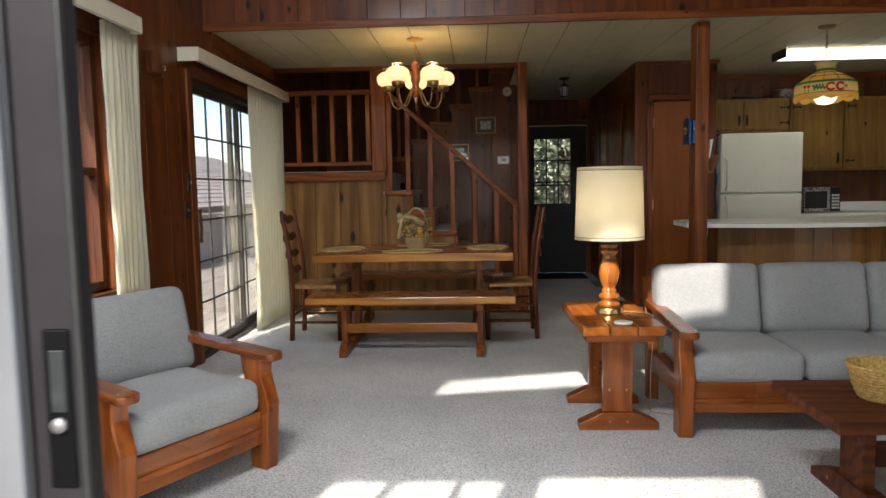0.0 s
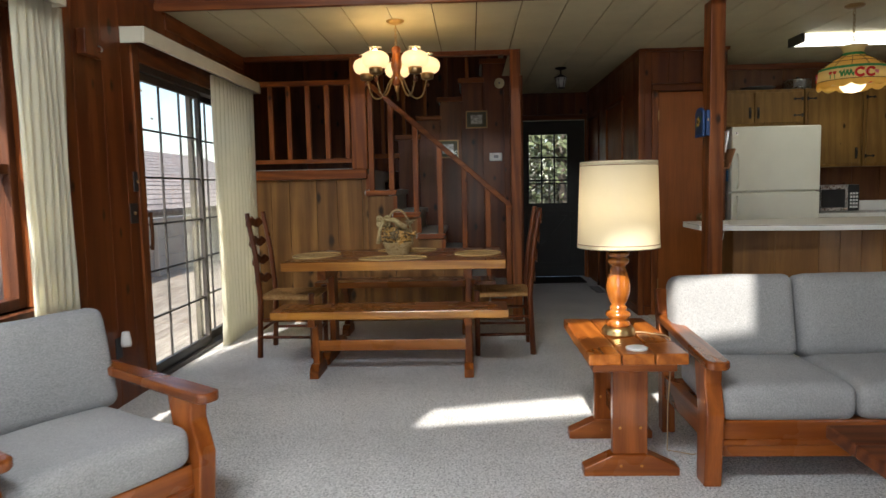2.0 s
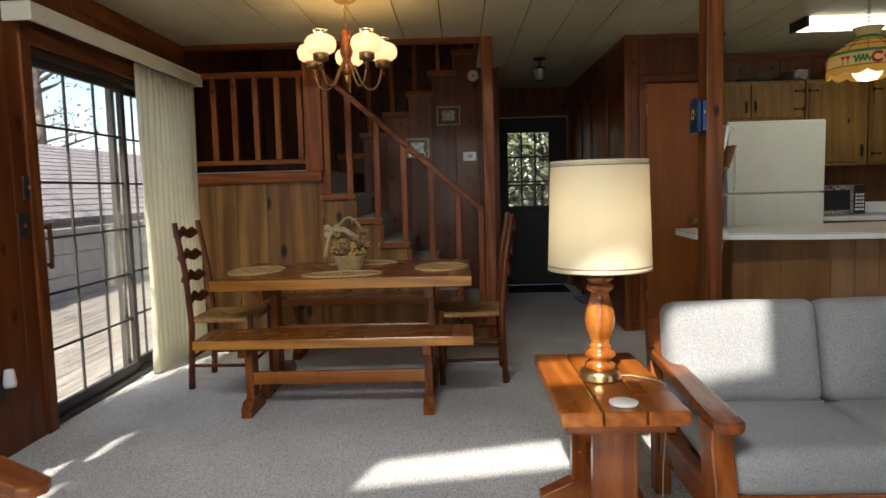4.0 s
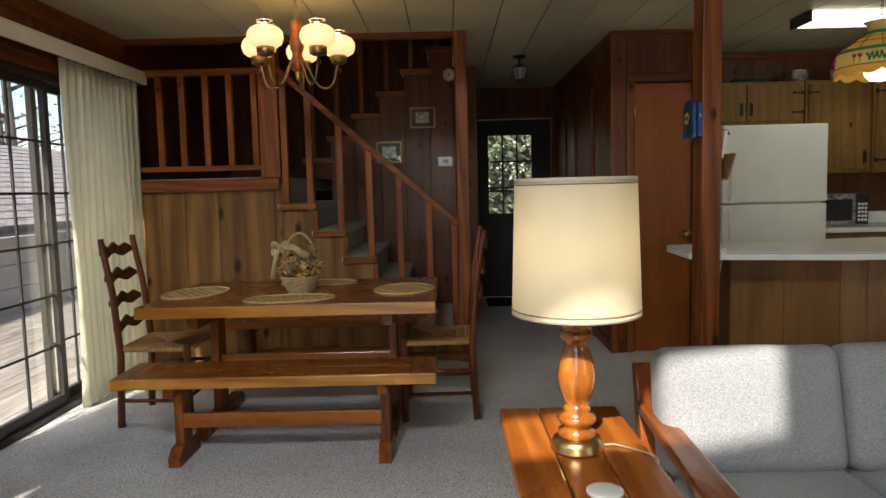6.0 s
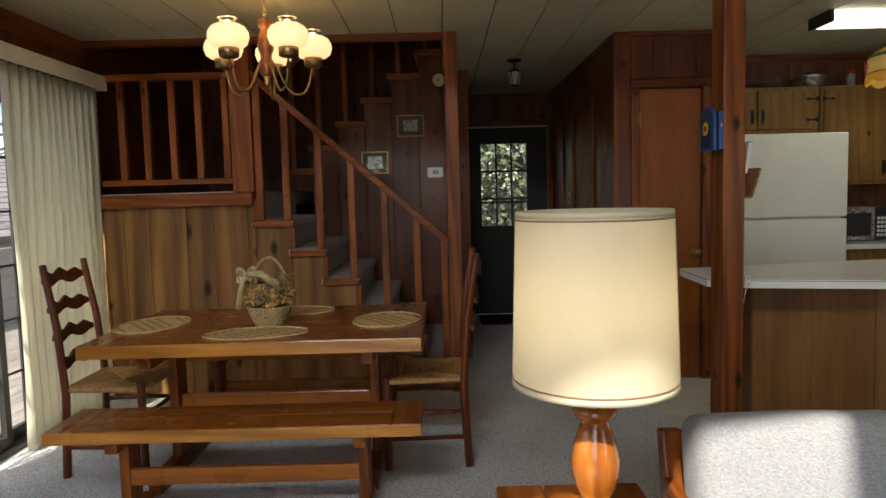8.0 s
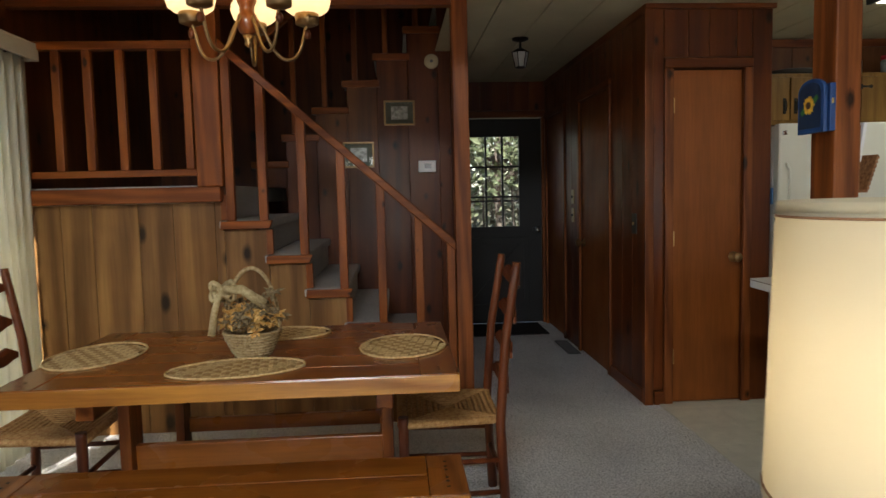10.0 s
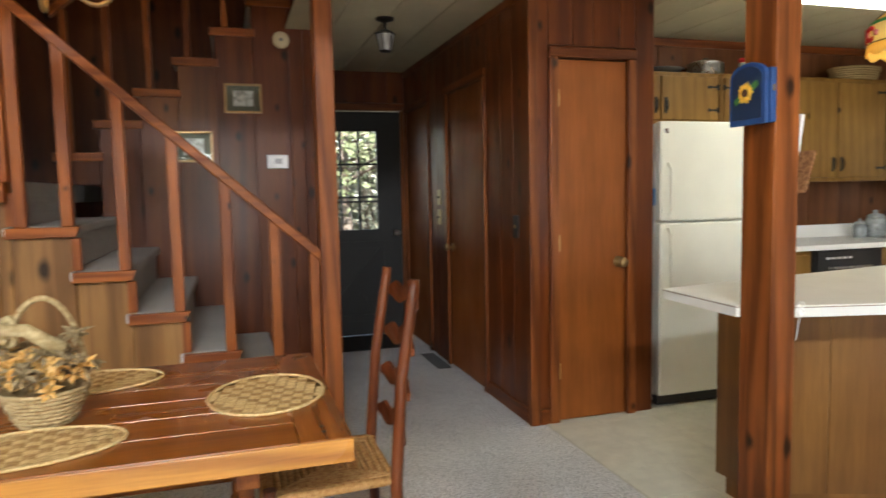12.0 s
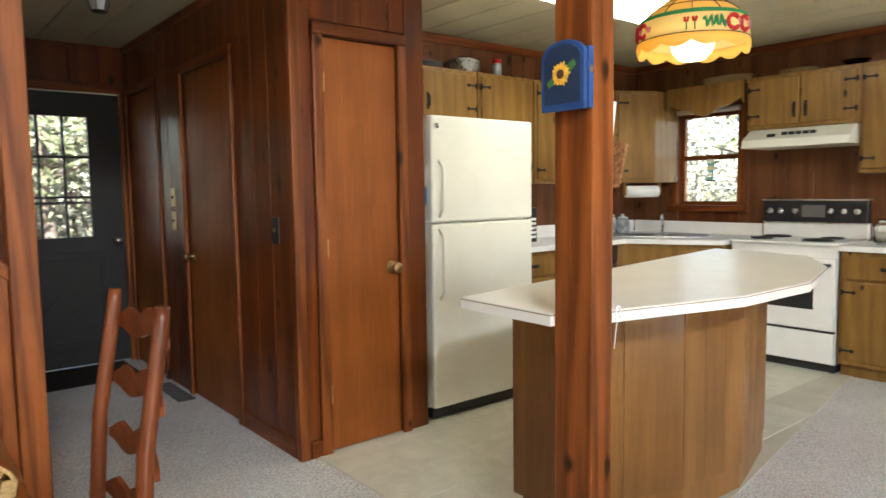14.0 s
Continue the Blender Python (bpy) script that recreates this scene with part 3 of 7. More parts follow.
def casing(parent, axis, a0, a1, ztop, face, side, w=0.055, d=0.022):
    """Door casing: two jambs and a head with rounded edges."""
    for u0, u1, z0, z1, mat in ((a0 - w, a0, 0, ztop, BEAM_Z), (a1, a1 + w, 0, ztop, BEAM_Z), (a0 - w, a1 + w, ztop, ztop + w, BEAM_X if axis == "x" else BEAM_Y)):
        lo, hi = sorted((face, face + side * d))
        box = (u0, lo, z0, u1, hi, z1) if axis == "x" else (lo, u0, z0, hi, u1, z1)
        box_part("casing", parent, mat, *box, r=0.006)


# closet door
door = tagged(new("door_1"), "closed flush red-brown wooden closet door with brass knob", "door", kind="structure")
box_part("door_leaf", door, DOOR, 2.297, CLOSET_Y - 0.012, 0.012, 2.718, CLOSET_Y + 0.028, 2.035, r=0.003)
casing(door, "x", 2.29, 2.725, 2.045, CLOSET_Y - 0.014, -1)
knob(door, (2.676, CLOSET_Y - 0.012, 0.905), (0, -1, 0), OLD_BRASS)
for z in (1.78, 0.98, 0.25):
    box_part("hinge", door, BRASS, 2.288, CLOSET_Y - 0.02, z, 2.302, CLOSET_Y - 0.008, z + 0.09, r=0.002, label="brass hinge")
# hall side door
door = tagged(new("door_2"), "closed dark flush wooden door in the hall", "door", kind="structure")
box_part("door_leaf", door, DOOR, HALL_X - 0.008, 8.315, 0.012, HALL_X + 0.03, 9.035, 2.035, r=0.003)
casing(door, "y", 8.305, 9.045, 2.045, HALL_X - 0.012, -1)
knob(door, (HALL_X - 0.008, 8.975, 0.91), (-1, 0, 0), OLD_BRASS)
for z in (1.75, 0.98, 0.25):
    box_part("hinge", door, BRASS, HALL_X - 0.016, 8.308, z, HALL_X - 0.006, 8.325, z + 0.09, r=0.002, label="brass hinge")
door = tagged(new("door_6"), "closed dark flush wooden door beside the front door", "door", kind="structure")
box_part("door_leaf", door, DOOR, HALL_X - 0.008, 9.60, 0.012, HALL_X + 0.03, 10.26, 2.035, r=0.003)
casing(door, "y", 9.59, 10.27, 2.045, HALL_X - 0.012, -1)
for z in (1.75, 0.98, 0.25):
    box_part("hinge", door, BRASS, HALL_X - 0.016, 9.592, z, HALL_X - 0.006, 9.608, z + 0.09, r=0.002, label="brass hinge")
# front door with nine panes
door = tagged(new("door_3"), "black front door with a nine-pane window and crossbuck panel", "door", kind="structure")
bm = bmesh.new()
D0, D1 = HALL_Y + 0.0, HALL_Y + 0.045
WX0, WX1, WZ0, WZ1 = 1.362, 1.862, 0.988, 1.885
for box in ((1.225, D0, 0.01, WX0, D1, 2.06), (WX1, D0, 0.01, 2.085, D1, 2.06), (WX0, D0, 0.01, WX1, D1, WZ0), (WX0, D0, WZ1, WX1, D1, 2.06)):
    rbox(bm, *box)
door_leaf = part("door_leaf", bm, BLACK_DOOR, door)
for x in (WX0 + (WX1 - WX0) / 3, WX0 + 2 * (WX1 - WX0) / 3):
    box_part("muntin", door, BLACK_DOOR, x - 0.009, D0 + 0.002, WZ0, x + 0.009, D1 - 0.004, WZ1, r=0.002)
for k in (1, 2):
    z = WZ0 + k * (WZ1 - WZ0) / 3
    box_part("muntin", door, BLACK_DOOR, WX0, D0 + 0.003, z - 0.009, WX1, D1 - 0.005, z + 0.009, r=0.002)
box_part("sash_rail", door, BLACK_DOOR, WX0, D0 + 0.05, 1.235, WX1, D0 + 0.06, 1.255)
g = box_part("pane", door, GLASS, WX0, D0 + 0.02, WZ0, WX1, D0 + 0.024, WZ1)
g.visible_shadow = False
bm = bmesh.new()
for a, b in (((1.36, 0.2), (1.90, 0.82)), ((1.36, 0.82), (1.90, 0.2))):
    d = Vector((b[0] - a[0], b[1] - a[1])).normalized() * 0.03
    nx = Vector((-d.y, d.x))
    prism(bm, [(a[0] + nx.x, a[1] + nx.y), (a[0] - nx.x, a[1] - nx.y), (b[0] - nx.x, b[1] - nx.y), (b[0] + nx.x, b[1] + nx.y)], "y", D0 - (0.014 if b[1] > a[1] else 0.011), D0 + 0.002)
part("crossbuck", bm, BLACK_DOOR, door)
bm = bmesh.new()
for box in ((1.31, D0 - 0.013, 0.14, 1.36, D0 + 0.002, 0.88), (1.90, D0 - 0.013, 0.14, 1.95, D0 + 0.002, 0.88), (1.36, D0 - 0.013, 0.82, 1.90, D0 + 0.002, 0.88), (1.36, D0 - 0.013, 0.14, 1.90, D0 + 0.002, 0.2)):
    rbox(bm, *box, r=0.003)
part("door_panel_frame", bm, BLACK_DOOR, door)
knob(door, (2.03, D0, 0.95), (0, -1, 0), STEEL)
casing(door, "x", 1.22, 2.09, 2.07, HALL_Y, -1, w=0.06)

# sliding door in the west wall
slider = tagged(new("door_4"), "bronze aluminium sliding glass door with a pane grid", "sliding door", kind="structure")
S0, S1, SZ = SLIDE[0], SLIDE[1], SLIDE[3]
for n_, box in (("frame_sill", (XW - 0.12, S0, 0, XW + 0.0, S1, 0.035)), ("frame_head", (XW - 0.12, S0, SZ - 0.045, XW + 0.006, S1, SZ)),
                ("frame_jamb", (XW - 0.12, S0, 0.035, XW + 0.006, S0 + 0.03, SZ - 0.045)), ("frame_jamb", (XW - 0.12, S1 - 0.03, 0.035, XW + 0.006, S1, SZ - 0.045))):
    box_part(n_, slider, BRONZE, *box, r=0.003)


def glazed_leaf(x, y0, y1, cols, rows):
    leaf = box_part("leaf_stile", slider, BRONZE, x - 0.018, y0, 0.035, x + 0.018, y0 + 0.05, SZ - 0.045, r=0.003)
    box_part("leaf_stile", slider, BRONZE, x - 0.018, y1 - 0.05, 0.035, x + 0.018, y1, SZ - 0.045, r=0.003)
    box_part("leaf_rail", slider, BRONZE, x - 0.018, y0 + 0.05, 0.035, x + 0.018, y1 - 0.05, 0.10, r=0.003)
    box_part("leaf_rail", slider, BRONZE, x - 0.018, y0 + 0.05, SZ - 0.09, x + 0.018, y1 - 0.05, SZ - 0.045, r=0.003)
    for i in range(1, cols):
        y = y0 + 0.05 + (y1 - y0 - 0.1) * i / cols
        box_part("muntin", slider, BRONZE, x - 0.008, y - 0.007, 0.10, x + 0.008, y + 0.007, SZ - 0.09, r=0.002)
    for i in range(1, rows):
        z = 0.10 + (SZ - 0.19) * i / rows
        box_part("muntin", slider, BRONZE, x - 0.007, y0 + 0.05, z - 0.007, x + 0.007, y1 - 0.05, z + 0.007, r=0.002)
    pane = box_part("pane", slider, GLASS, x - 0.003, y0 + 0.05, 0.10, x + 0.001, y1 - 0.05, SZ - 0.09)
    pane.visible_shadow = False


glazed_leaf(XW - 0.045, S0 + 0.03, 6.50, 3, 6)
glazed_leaf(XW - 0.09, 6.40, S1 - 0.03, 3, 6)
tube_part("pull_handle", slider, wood("handle_wood", (0.05, 0.02, 0.01), (0.1, 0.04, 0.02), "z", 0.4), [(XW + 0.02, 5.475, 0.86), (XW + 0.024, 5.475, 0.95), (XW + 0.02, 5.475, 1.10)], 0.012, 8, "dark wooden pull")
for z in (0.88, 1.08):
    box_part("handle_bracket", slider, BRONZE, XW - 0.03, 5.466, z - 0.01, XW + 0.02, 5.484, z + 0.01, r=0.002)
set_box("trim_slider", BEAM_Z, "dark red-brown board beside the sliding door", XW, S0 - 0.085, 0, XW + 0.03, S0, SZ + 0.085, r=0.004, category="trim")
set_box("trim_slider_head", BEAM_Y, "dark red-brown board over the sliding door", XW, S0, SZ, XW + 0.03, S1, SZ + 0.085, r=0.004, category="trim")

# west window
# window wood darkened in its colour to look backlit
WIN_BACKLIT = wood("backlit_window_wood", (0.05, 0.016, 0.008), (0.10, 0.034, 0.016), "z", 0.5)
window = tagged(new("window_1"), "tall double-hung window with brown wooden sash", "window", kind="structure")
for n_, box, mt in (("casing", (XW, 4.30, 0.62, XW + 0.03, 4.36, 2.12), WIN_BACKLIT), ("casing", (XW, 1.94, 0.62, XW + 0.03, 2.0, 2.12), WIN_BACKLIT), ("casing", (XW, 2.0, 2.06, XW + 0.03, 4.30, 2.12), WIN_BACKLIT),
                    ("window_sill", (XW - 0.06, 1.94, 0.655, XW + 0.06, 4.36, 0.70), WIN_BACKLIT), ("window_frame", (XW - 0.1, 4.25, 0.70, XW - 0.03, 4.30, 2.06), WIN_BACKLIT),
                    ("window_frame", (XW - 0.1, 2.0, 0.70, XW - 0.03, 2.05, 2.06), WIN_BACKLIT), ("window_frame", (XW - 0.1, 3.10, 0.70, XW - 0.03, 3.2, 2.06), WIN_BACKLIT), ("window_frame", (XW - 0.1, 2.05, 0.70, XW - 0.03, 4.25, 0.75), WIN_BACKLIT),
                    ("window_frame", (XW - 0.1, 2.05, 2.0, XW - 0.03, 4.25, 2.06), WIN_BACKLIT), ("meeting_rail", (XW - 0.09, 2.05, 1.315, XW - 0.035, 4.25, 1.36), WIN_BACKLIT)):
    box_part(n_, window, mt, *box, r=0.004)
g = box_part("pane", window, GLASS, XW - 0.07, 2.05, 0.75, XW - 0.066, 4.25, 2.0)
g.visible_shadow = False


def drape(name, x, y0, y1, z0, z1, pleats, depth, label, category, seed):
    """A hanging pleated cloth with thickness and uneven folds."""
    rnd = random.Random(seed)
    ob = thing(name, pose(x, (y0 + y1) / 2, z0), label, category)
    bm = bmesh.new()
    n = pleats * 10
    shift = [rnd.uniform(-0.8, 0.8) for _ in range(pleats + 2)]
    levels = 14
    grid = []
    for j in range(levels + 1):
        f = j / levels
        row = []
        for i in range(n + 1):
            u = i / n
            k = u * pleats
            ph = 2 * math.pi * k + shift[int(k)] * (1 - f) * 0.7 + 0.5 * math.sin(3 * u + 4 * f)
            wave = math.sin(ph) * depth * (0.65 + 0.35 * (1 - f)) + 0.006 * math.sin(9 * u + 6 * f)
            row.append((wave, (u - 0.5) * (y1 - y0), f * (z1 - z0) + 0.006 * math.sin(ph) * (1 - f)))
        grid.append(row)
    front = [[bm.verts.new(p) for p in row] for row in grid]
    back = [[bm.verts.new((p[0] - 0.004, p[1], p[2])) for p in row] for row in grid]
    for j in range(levels):
        for i in range(n):
            for sheet, flip in ((front, False), (back, True)):
                q = (sheet[j][i], sheet[j][i + 1], sheet[j + 1][i + 1], sheet[j + 1][i])
                bm.faces.new(q[::-1] if flip else q).smooth = True
    for a, b in ((front, back),):
        for i in range(n):
            bm.faces.new((a[0][i], b[0][i], b[0][i + 1], a[0][i + 1]))
            bm.faces.new((a[-1][i], a[-1][i + 1], b[-1][i + 1], b[-1][i]))
        for j in range(levels):
            bm.faces.new((a[j][0], a[j + 1][0], b[j + 1][0], b[j][0]))
            bm.faces.new((a[j][-1], b[j][-1], b[j + 1][-1], a[j + 1][-1]))
    part("cloth", bm, CURTAIN, ob)
    return ob


drape("curtain", XW + 0.085, 6.46, 7.43, 0.012, 2.11, 12, 0.028, "long pleated cream curtain drawn aside from the sliding door", "curtain", 1)
drape("curtain", XW + 0.085, 4.17, 4.53, 0.62, 2.11, 7, 0.02, "short pleated cream curtain drawn aside from the window", "curtain", 2)
for y0, y1 in ((5.23, 7.455), (2.0, 4.46)):
    v = thing("curtain_valance", pose(XW, (y0 + y1) / 2, 2.095), "plain cream valance box over the curtain track", "valance")
    h = (y1 - y0) / 2
    box_part("front_board", v, VALANCE, 0.145, -h, 0.0, 0.16, h, 0.082, r=0.004)
    box_part("top_board", v, VALANCE, 0.0, -h, 0.082, 0.16, h, 0.092, r=0.003)
    box_part("end_board", v, VALANCE, 0.0, -h, 0.0, 0.145, -h + 0.014, 0.082, r=0.003)
    box_part("end_board", v, VALANCE, 0.0, h - 0.014, 0.0, 0.145, h, 0.082, r=0.003)
    box_part("curtain_track", v, WHITE, 0.07, -h + 0.02, 0.03, 0.10, h - 0.02, 0.055)

# glazed south door: fixed leaf with bars, and the grey meeting stile with its lock
south = tagged(new("door_5"), "grey aluminium sliding glass door standing open", "sliding door", kind="structure")
for box in ((-0.72, YS - 0.1, 0.02, -0.68, YS - 0.06, 2.04), (0.04, YS - 0.1, 0.02, 0.085, YS - 0.06, 2.04), (-0.68, YS - 0.1, 1.98, 0.04, YS - 0.06, 2.04), (-0.68, YS - 0.1, 0.02, 0.04, YS - 0.06, 0.1)):
    box_part("leaf_frame", south, GREY_METAL, *box, r=0.003)
for x in (-0.42, -0.14):
    box_part("muntin", south, GREY_METAL, x - 0.02, YS - 0.09, 0.1, x + 0.02, YS - 0.07, 1.98)
g = box_part("pane", south, GLASS, -0.68, YS - 0.083, 0.1, 0.04, YS - 0.079, 1.98)
g.visible_shadow = False
BLACK_LOCK = plain("lock_black", (0.0015, 0.0015, 0.0018), 0.6, vary=0.2)
STILE = plain("stile_bronze", (0.020, 0.018, 0.019), 0.6, 0.0, vary=0.25)
for m_ in (BLACK_LOCK, STILE):
    m_.node_tree.nodes["Principled BSDF"].inputs["Specular IOR Level"].default_value = 0.08
box_part("outer_frame", south, plain("frame_grey", (0.10, 0.10, 0.105), 0.6), 0.11, YS - 0.02, 0.02, 0.147, YS + 0.016, 2.04, r=0.004, label="pale grey outer door frame")
box_part("gasket", south, BLACK, 0.147, YS - 0.012, 0.02, 0.152, YS + 0.016, 2.04, label="black rubber gasket")
stile = box_part("meeting_stile", south, STILE, 0.160, YS - 0.02, 0.02, 0.2075, YS + 0.016, 2.04, r=0.004, label="dark grey metal meeting stile")
# a paler strip paints the highlight along the stile's edge
box_part("worn_edge", stile, plain("highlight_edge_metal", (0.03, 0.03, 0.028), 0.5), 0.2075, YS - 0.019, 0.02, 0.2095, YS - 0.012, 2.04, label="metal edge with a painted highlight")
lock = box_part("lock_plate", south, BLACK_LOCK, 0.176, YS - 0.0235, 0.93, 0.2025, YS - 0.0185, 1.085, r=0.002, label="black lock plate")
box_part("finger_recess", lock, plain("worn_recess", (0.008, 0.009, 0.010), 0.5, vary=0.9, scale=60), 0.182, YS - 0.0245, 1.005, 0.1965, YS - 0.0225, 1.065, r=0.001)
bm = bmesh.new()
lathe(bm, [(0.0, 0), (0.0075, 0), (0.0075, 0.005), (0.0, 0.006)], 18)
bmesh.ops.transform(bm, matrix=Matrix.Translation((0.1895, YS - 0.0235, 0.993)) @ Matrix.Rotation(math.pi / 2, 4, "X"), verts=bm.verts[:])
part("lock_cylinder", bm, GREY_METAL, lock, "worn metal key cylinder")
south.location.x = -0.044
# unseen glazing added to brighten the east side of the room
east_fill_glass = tagged(new("window_3"), "unseen bronze-framed glass door added to let in daylight", "window", kind="structure")
for box in ((3.3, YS - 0.1, 0.0, 3.36, YS - 0.05, 2.04), (5.14, YS - 0.1, 0.0, 5.2, YS - 0.05, 2.04), (4.22, YS - 0.1, 0.0, 4.28, YS - 0.05, 2.04), (3.36, YS - 0.1, 0.0, 5.14, YS - 0.05, 0.08), (3.36, YS - 0.1, 1.98, 5.14, YS - 0.05, 2.04)):
    box_part("window_frame", east_fill_glass, BRONZE, *box, r=0.003)
g = box_part("pane", east_fill_glass, GLASS, 3.36, YS - 0.08, 0.08, 5.14, YS - 0.076, 1.98)
g.visible_shadow = False
box = thing("wall_box", pose(XW + 0.014, 4.83, 1.945), "small dark wooden box with a steel hook on the wall", "wall box")
box_part("case", box, CHAIR_WOOD, 0.0, -0.06, 0.0, 0.05, 0.06, 0.13, r=0.004)
tube_part("hook", box, STEEL, [(0.03, 0.10, 0.07), (0.05, 0.10, 0.06), (0.05, 0.10, 0.04), (0.035, 0.10, 0.035)], 0.004, 6)
box_part("hook_plate", box, CHAIR_WOOD, 0.0, 0.07, 0.0, 0.03, 0.13, 0.12, r=0.004)


# ---- dining ----
def soft_cushion(name, parent, x0, y0, z0, x1, y1, z1, r, seed, tilt=None, puff=0.02):
    """A stuffed cushion: rounded, crowned in the middle and slightly lumpy."""
    bm = bmesh.new()
    made = rbox(bm, x0, y0, z0, x1, y1, z1, r=r, seg=4)
    bmesh.ops.subdivide_edges(bm, edges=[e for e in bm.edges if e.calc_length() > 0.15], cuts=6, use_grid_fill=True)
    c = Vector(((x0 + x1) / 2, (y0 + y1) / 2, (z0 + z1) / 2))
    s = Vector((abs(x1 - x0), abs(y1 - y0), abs(z1 - z0))) / 2
    flat = min(range(3), key=lambda i: s[i])
    for v in bm.verts:
        q = [(v.co[i] - c[i]) / s[i] for i in range(3)]
        a, b = [q[i] for i in range(3) if i != flat]
        k = max(0, (1 - a * a)) * max(0, (1 - b * b))
        v.co[flat] += (1 if q[flat] > 0 else -1) * puff * math.sqrt(k)
        v.co += 0.006 * noise.noise_vector(v.co * 5 + Vector((seed, 0, 0)))
    for f in bm.faces:
        f.smooth = True
    if tilt is not None:
        bmesh.ops.transform(bm, matrix=Matrix.Translation(c) @ tilt @ Matrix.Translation(-c), verts=bm.verts[:])
    return part(name, bm, TWEED, parent, "grey tweed cushion")


def trestle(parent, x, y0, y1, z, w, foot_h=0.07):
    """An upright on a shaped foot with a bearer on top."""
    ym = (y0 + y1) / 2
    bm = bmesh.new()
    prism(bm, [(y0, 0), (y1, 0), (y1, foot_h * 0.6), (y1 - 0.05, foot_h), (y0 + 0.05, foot_h), (y0, foot_h * 0.6)], "x", x - 0.03, x + 0.03, r=0.004)
    part("foot", bm, TABLE_Y, parent)
    box_part("leg", parent, TABLE_Z, x - 0.022, ym - w / 2, foot_h - 0.004, x + 0.022, ym + w / 2, z, r=0.004)


def plank_top(parent, x0, x1, y0, y1, z0, z1, cuts, end=0.0):
    """A top of long planks with breadboard ends."""
    ys = [y0 + (y1 - y0) * i / cuts for i in range(cuts + 1)]
    for a, b in zip(ys, ys[1:]):
        box_part("top_plank", parent, TABLE, x0 + end, a + 0.0006, z0, x1 - end, b - 0.0006, z1, r=0.003)
    if end:
        for a, b in ((x0, x0 + end - 0.001), (x1 - end + 0.001, x1)):
            box_part("end_board", parent, TABLE_END, a, y0, z0, b, y1, z1, r=0.004)
            for y in (y0 + 0.06, y0 + 0.1, (y0 + y1) / 2 - 0.03, (y0 + y1) / 2 + 0.03, y1 - 0.1, y1 - 0.06):
                x = (a + b) / 2
                lathe_part("peg", parent, IRON, [(0.006, z1 - 0.01), (0.006, z1 + 0.0008)], 8, (x, y, 0))


TABLE_END = wood("table_end_grain", (0.22, 0.08, 0.024), (0.36, 0.14, 0.044), "y", 0.25, coat=0.5)
table = thing("dining_table", pose(0.06, 6.216, 0), "long glossy brown wooden trestle dining table", "dining table")
plank_top(table, -0.752, 0.752, -0.465, 0.474, 0.675, 0.735, 6, 0.13)
# front edge strip in a paler wood than the top planks
box_part("front_edge", table, TABLE_EDGE, -0.752, -0.474, 0.675, 0.752, -0.4655, 0.733, r=0.003, label="pale front edge")
for x in (-0.50, 0.50):
    trestle(table, x, -0.34, 0.34, 0.675, 0.13, 0.08)
    box_part("bearer", table, TABLE_Y, x - 0.03, -0.38, 0.60, x + 0.03, 0.38, 0.675, r=0.004)
box_part("stretcher", table, TABLE, -0.50, -0.018, 0.26, 0.50, 0.018, 0.38, r=0.004)

bench = thing("bench", pose(0.06, 5.62, 0), "low glossy brown wooden trestle bench by the table", "bench", "benches at the table")
plank_top(bench, -0.752, 0.752, -0.157, 0.157, 0.40, 0.45, 2, 0.12)
# paler wood strip along the bench front too
box_part("front_edge", bench, TABLE_EDGE, -0.752, -0.166, 0.40, 0.752, -0.1575, 0.448, r=0.003, label="pale front edge")
for x in (-0.50, 0.50):
    trestle(bench, x, -0.10, 0.17, 0.40, 0.11, 0.085)
    box_part("bearer", bench, TABLE_Y, x - 0.025, -0.13, 0.345, x + 0.025, 0.13, 0.40, r=0.004)
box_part("stretcher", bench, TABLE, -0.49, -0.016, 0.165, 0.49, 0.016, 0.235, r=0.004)
copy_thing(bench, pose(0.03, 6.98, 0, rz=180))


RUSH = speckle("rush_seat", (0.26, 0.125, 0.042), (0.42, 0.225, 0.08), (0.50, 0.30, 0.125), 60, 0.6, 0.004, 0.7)


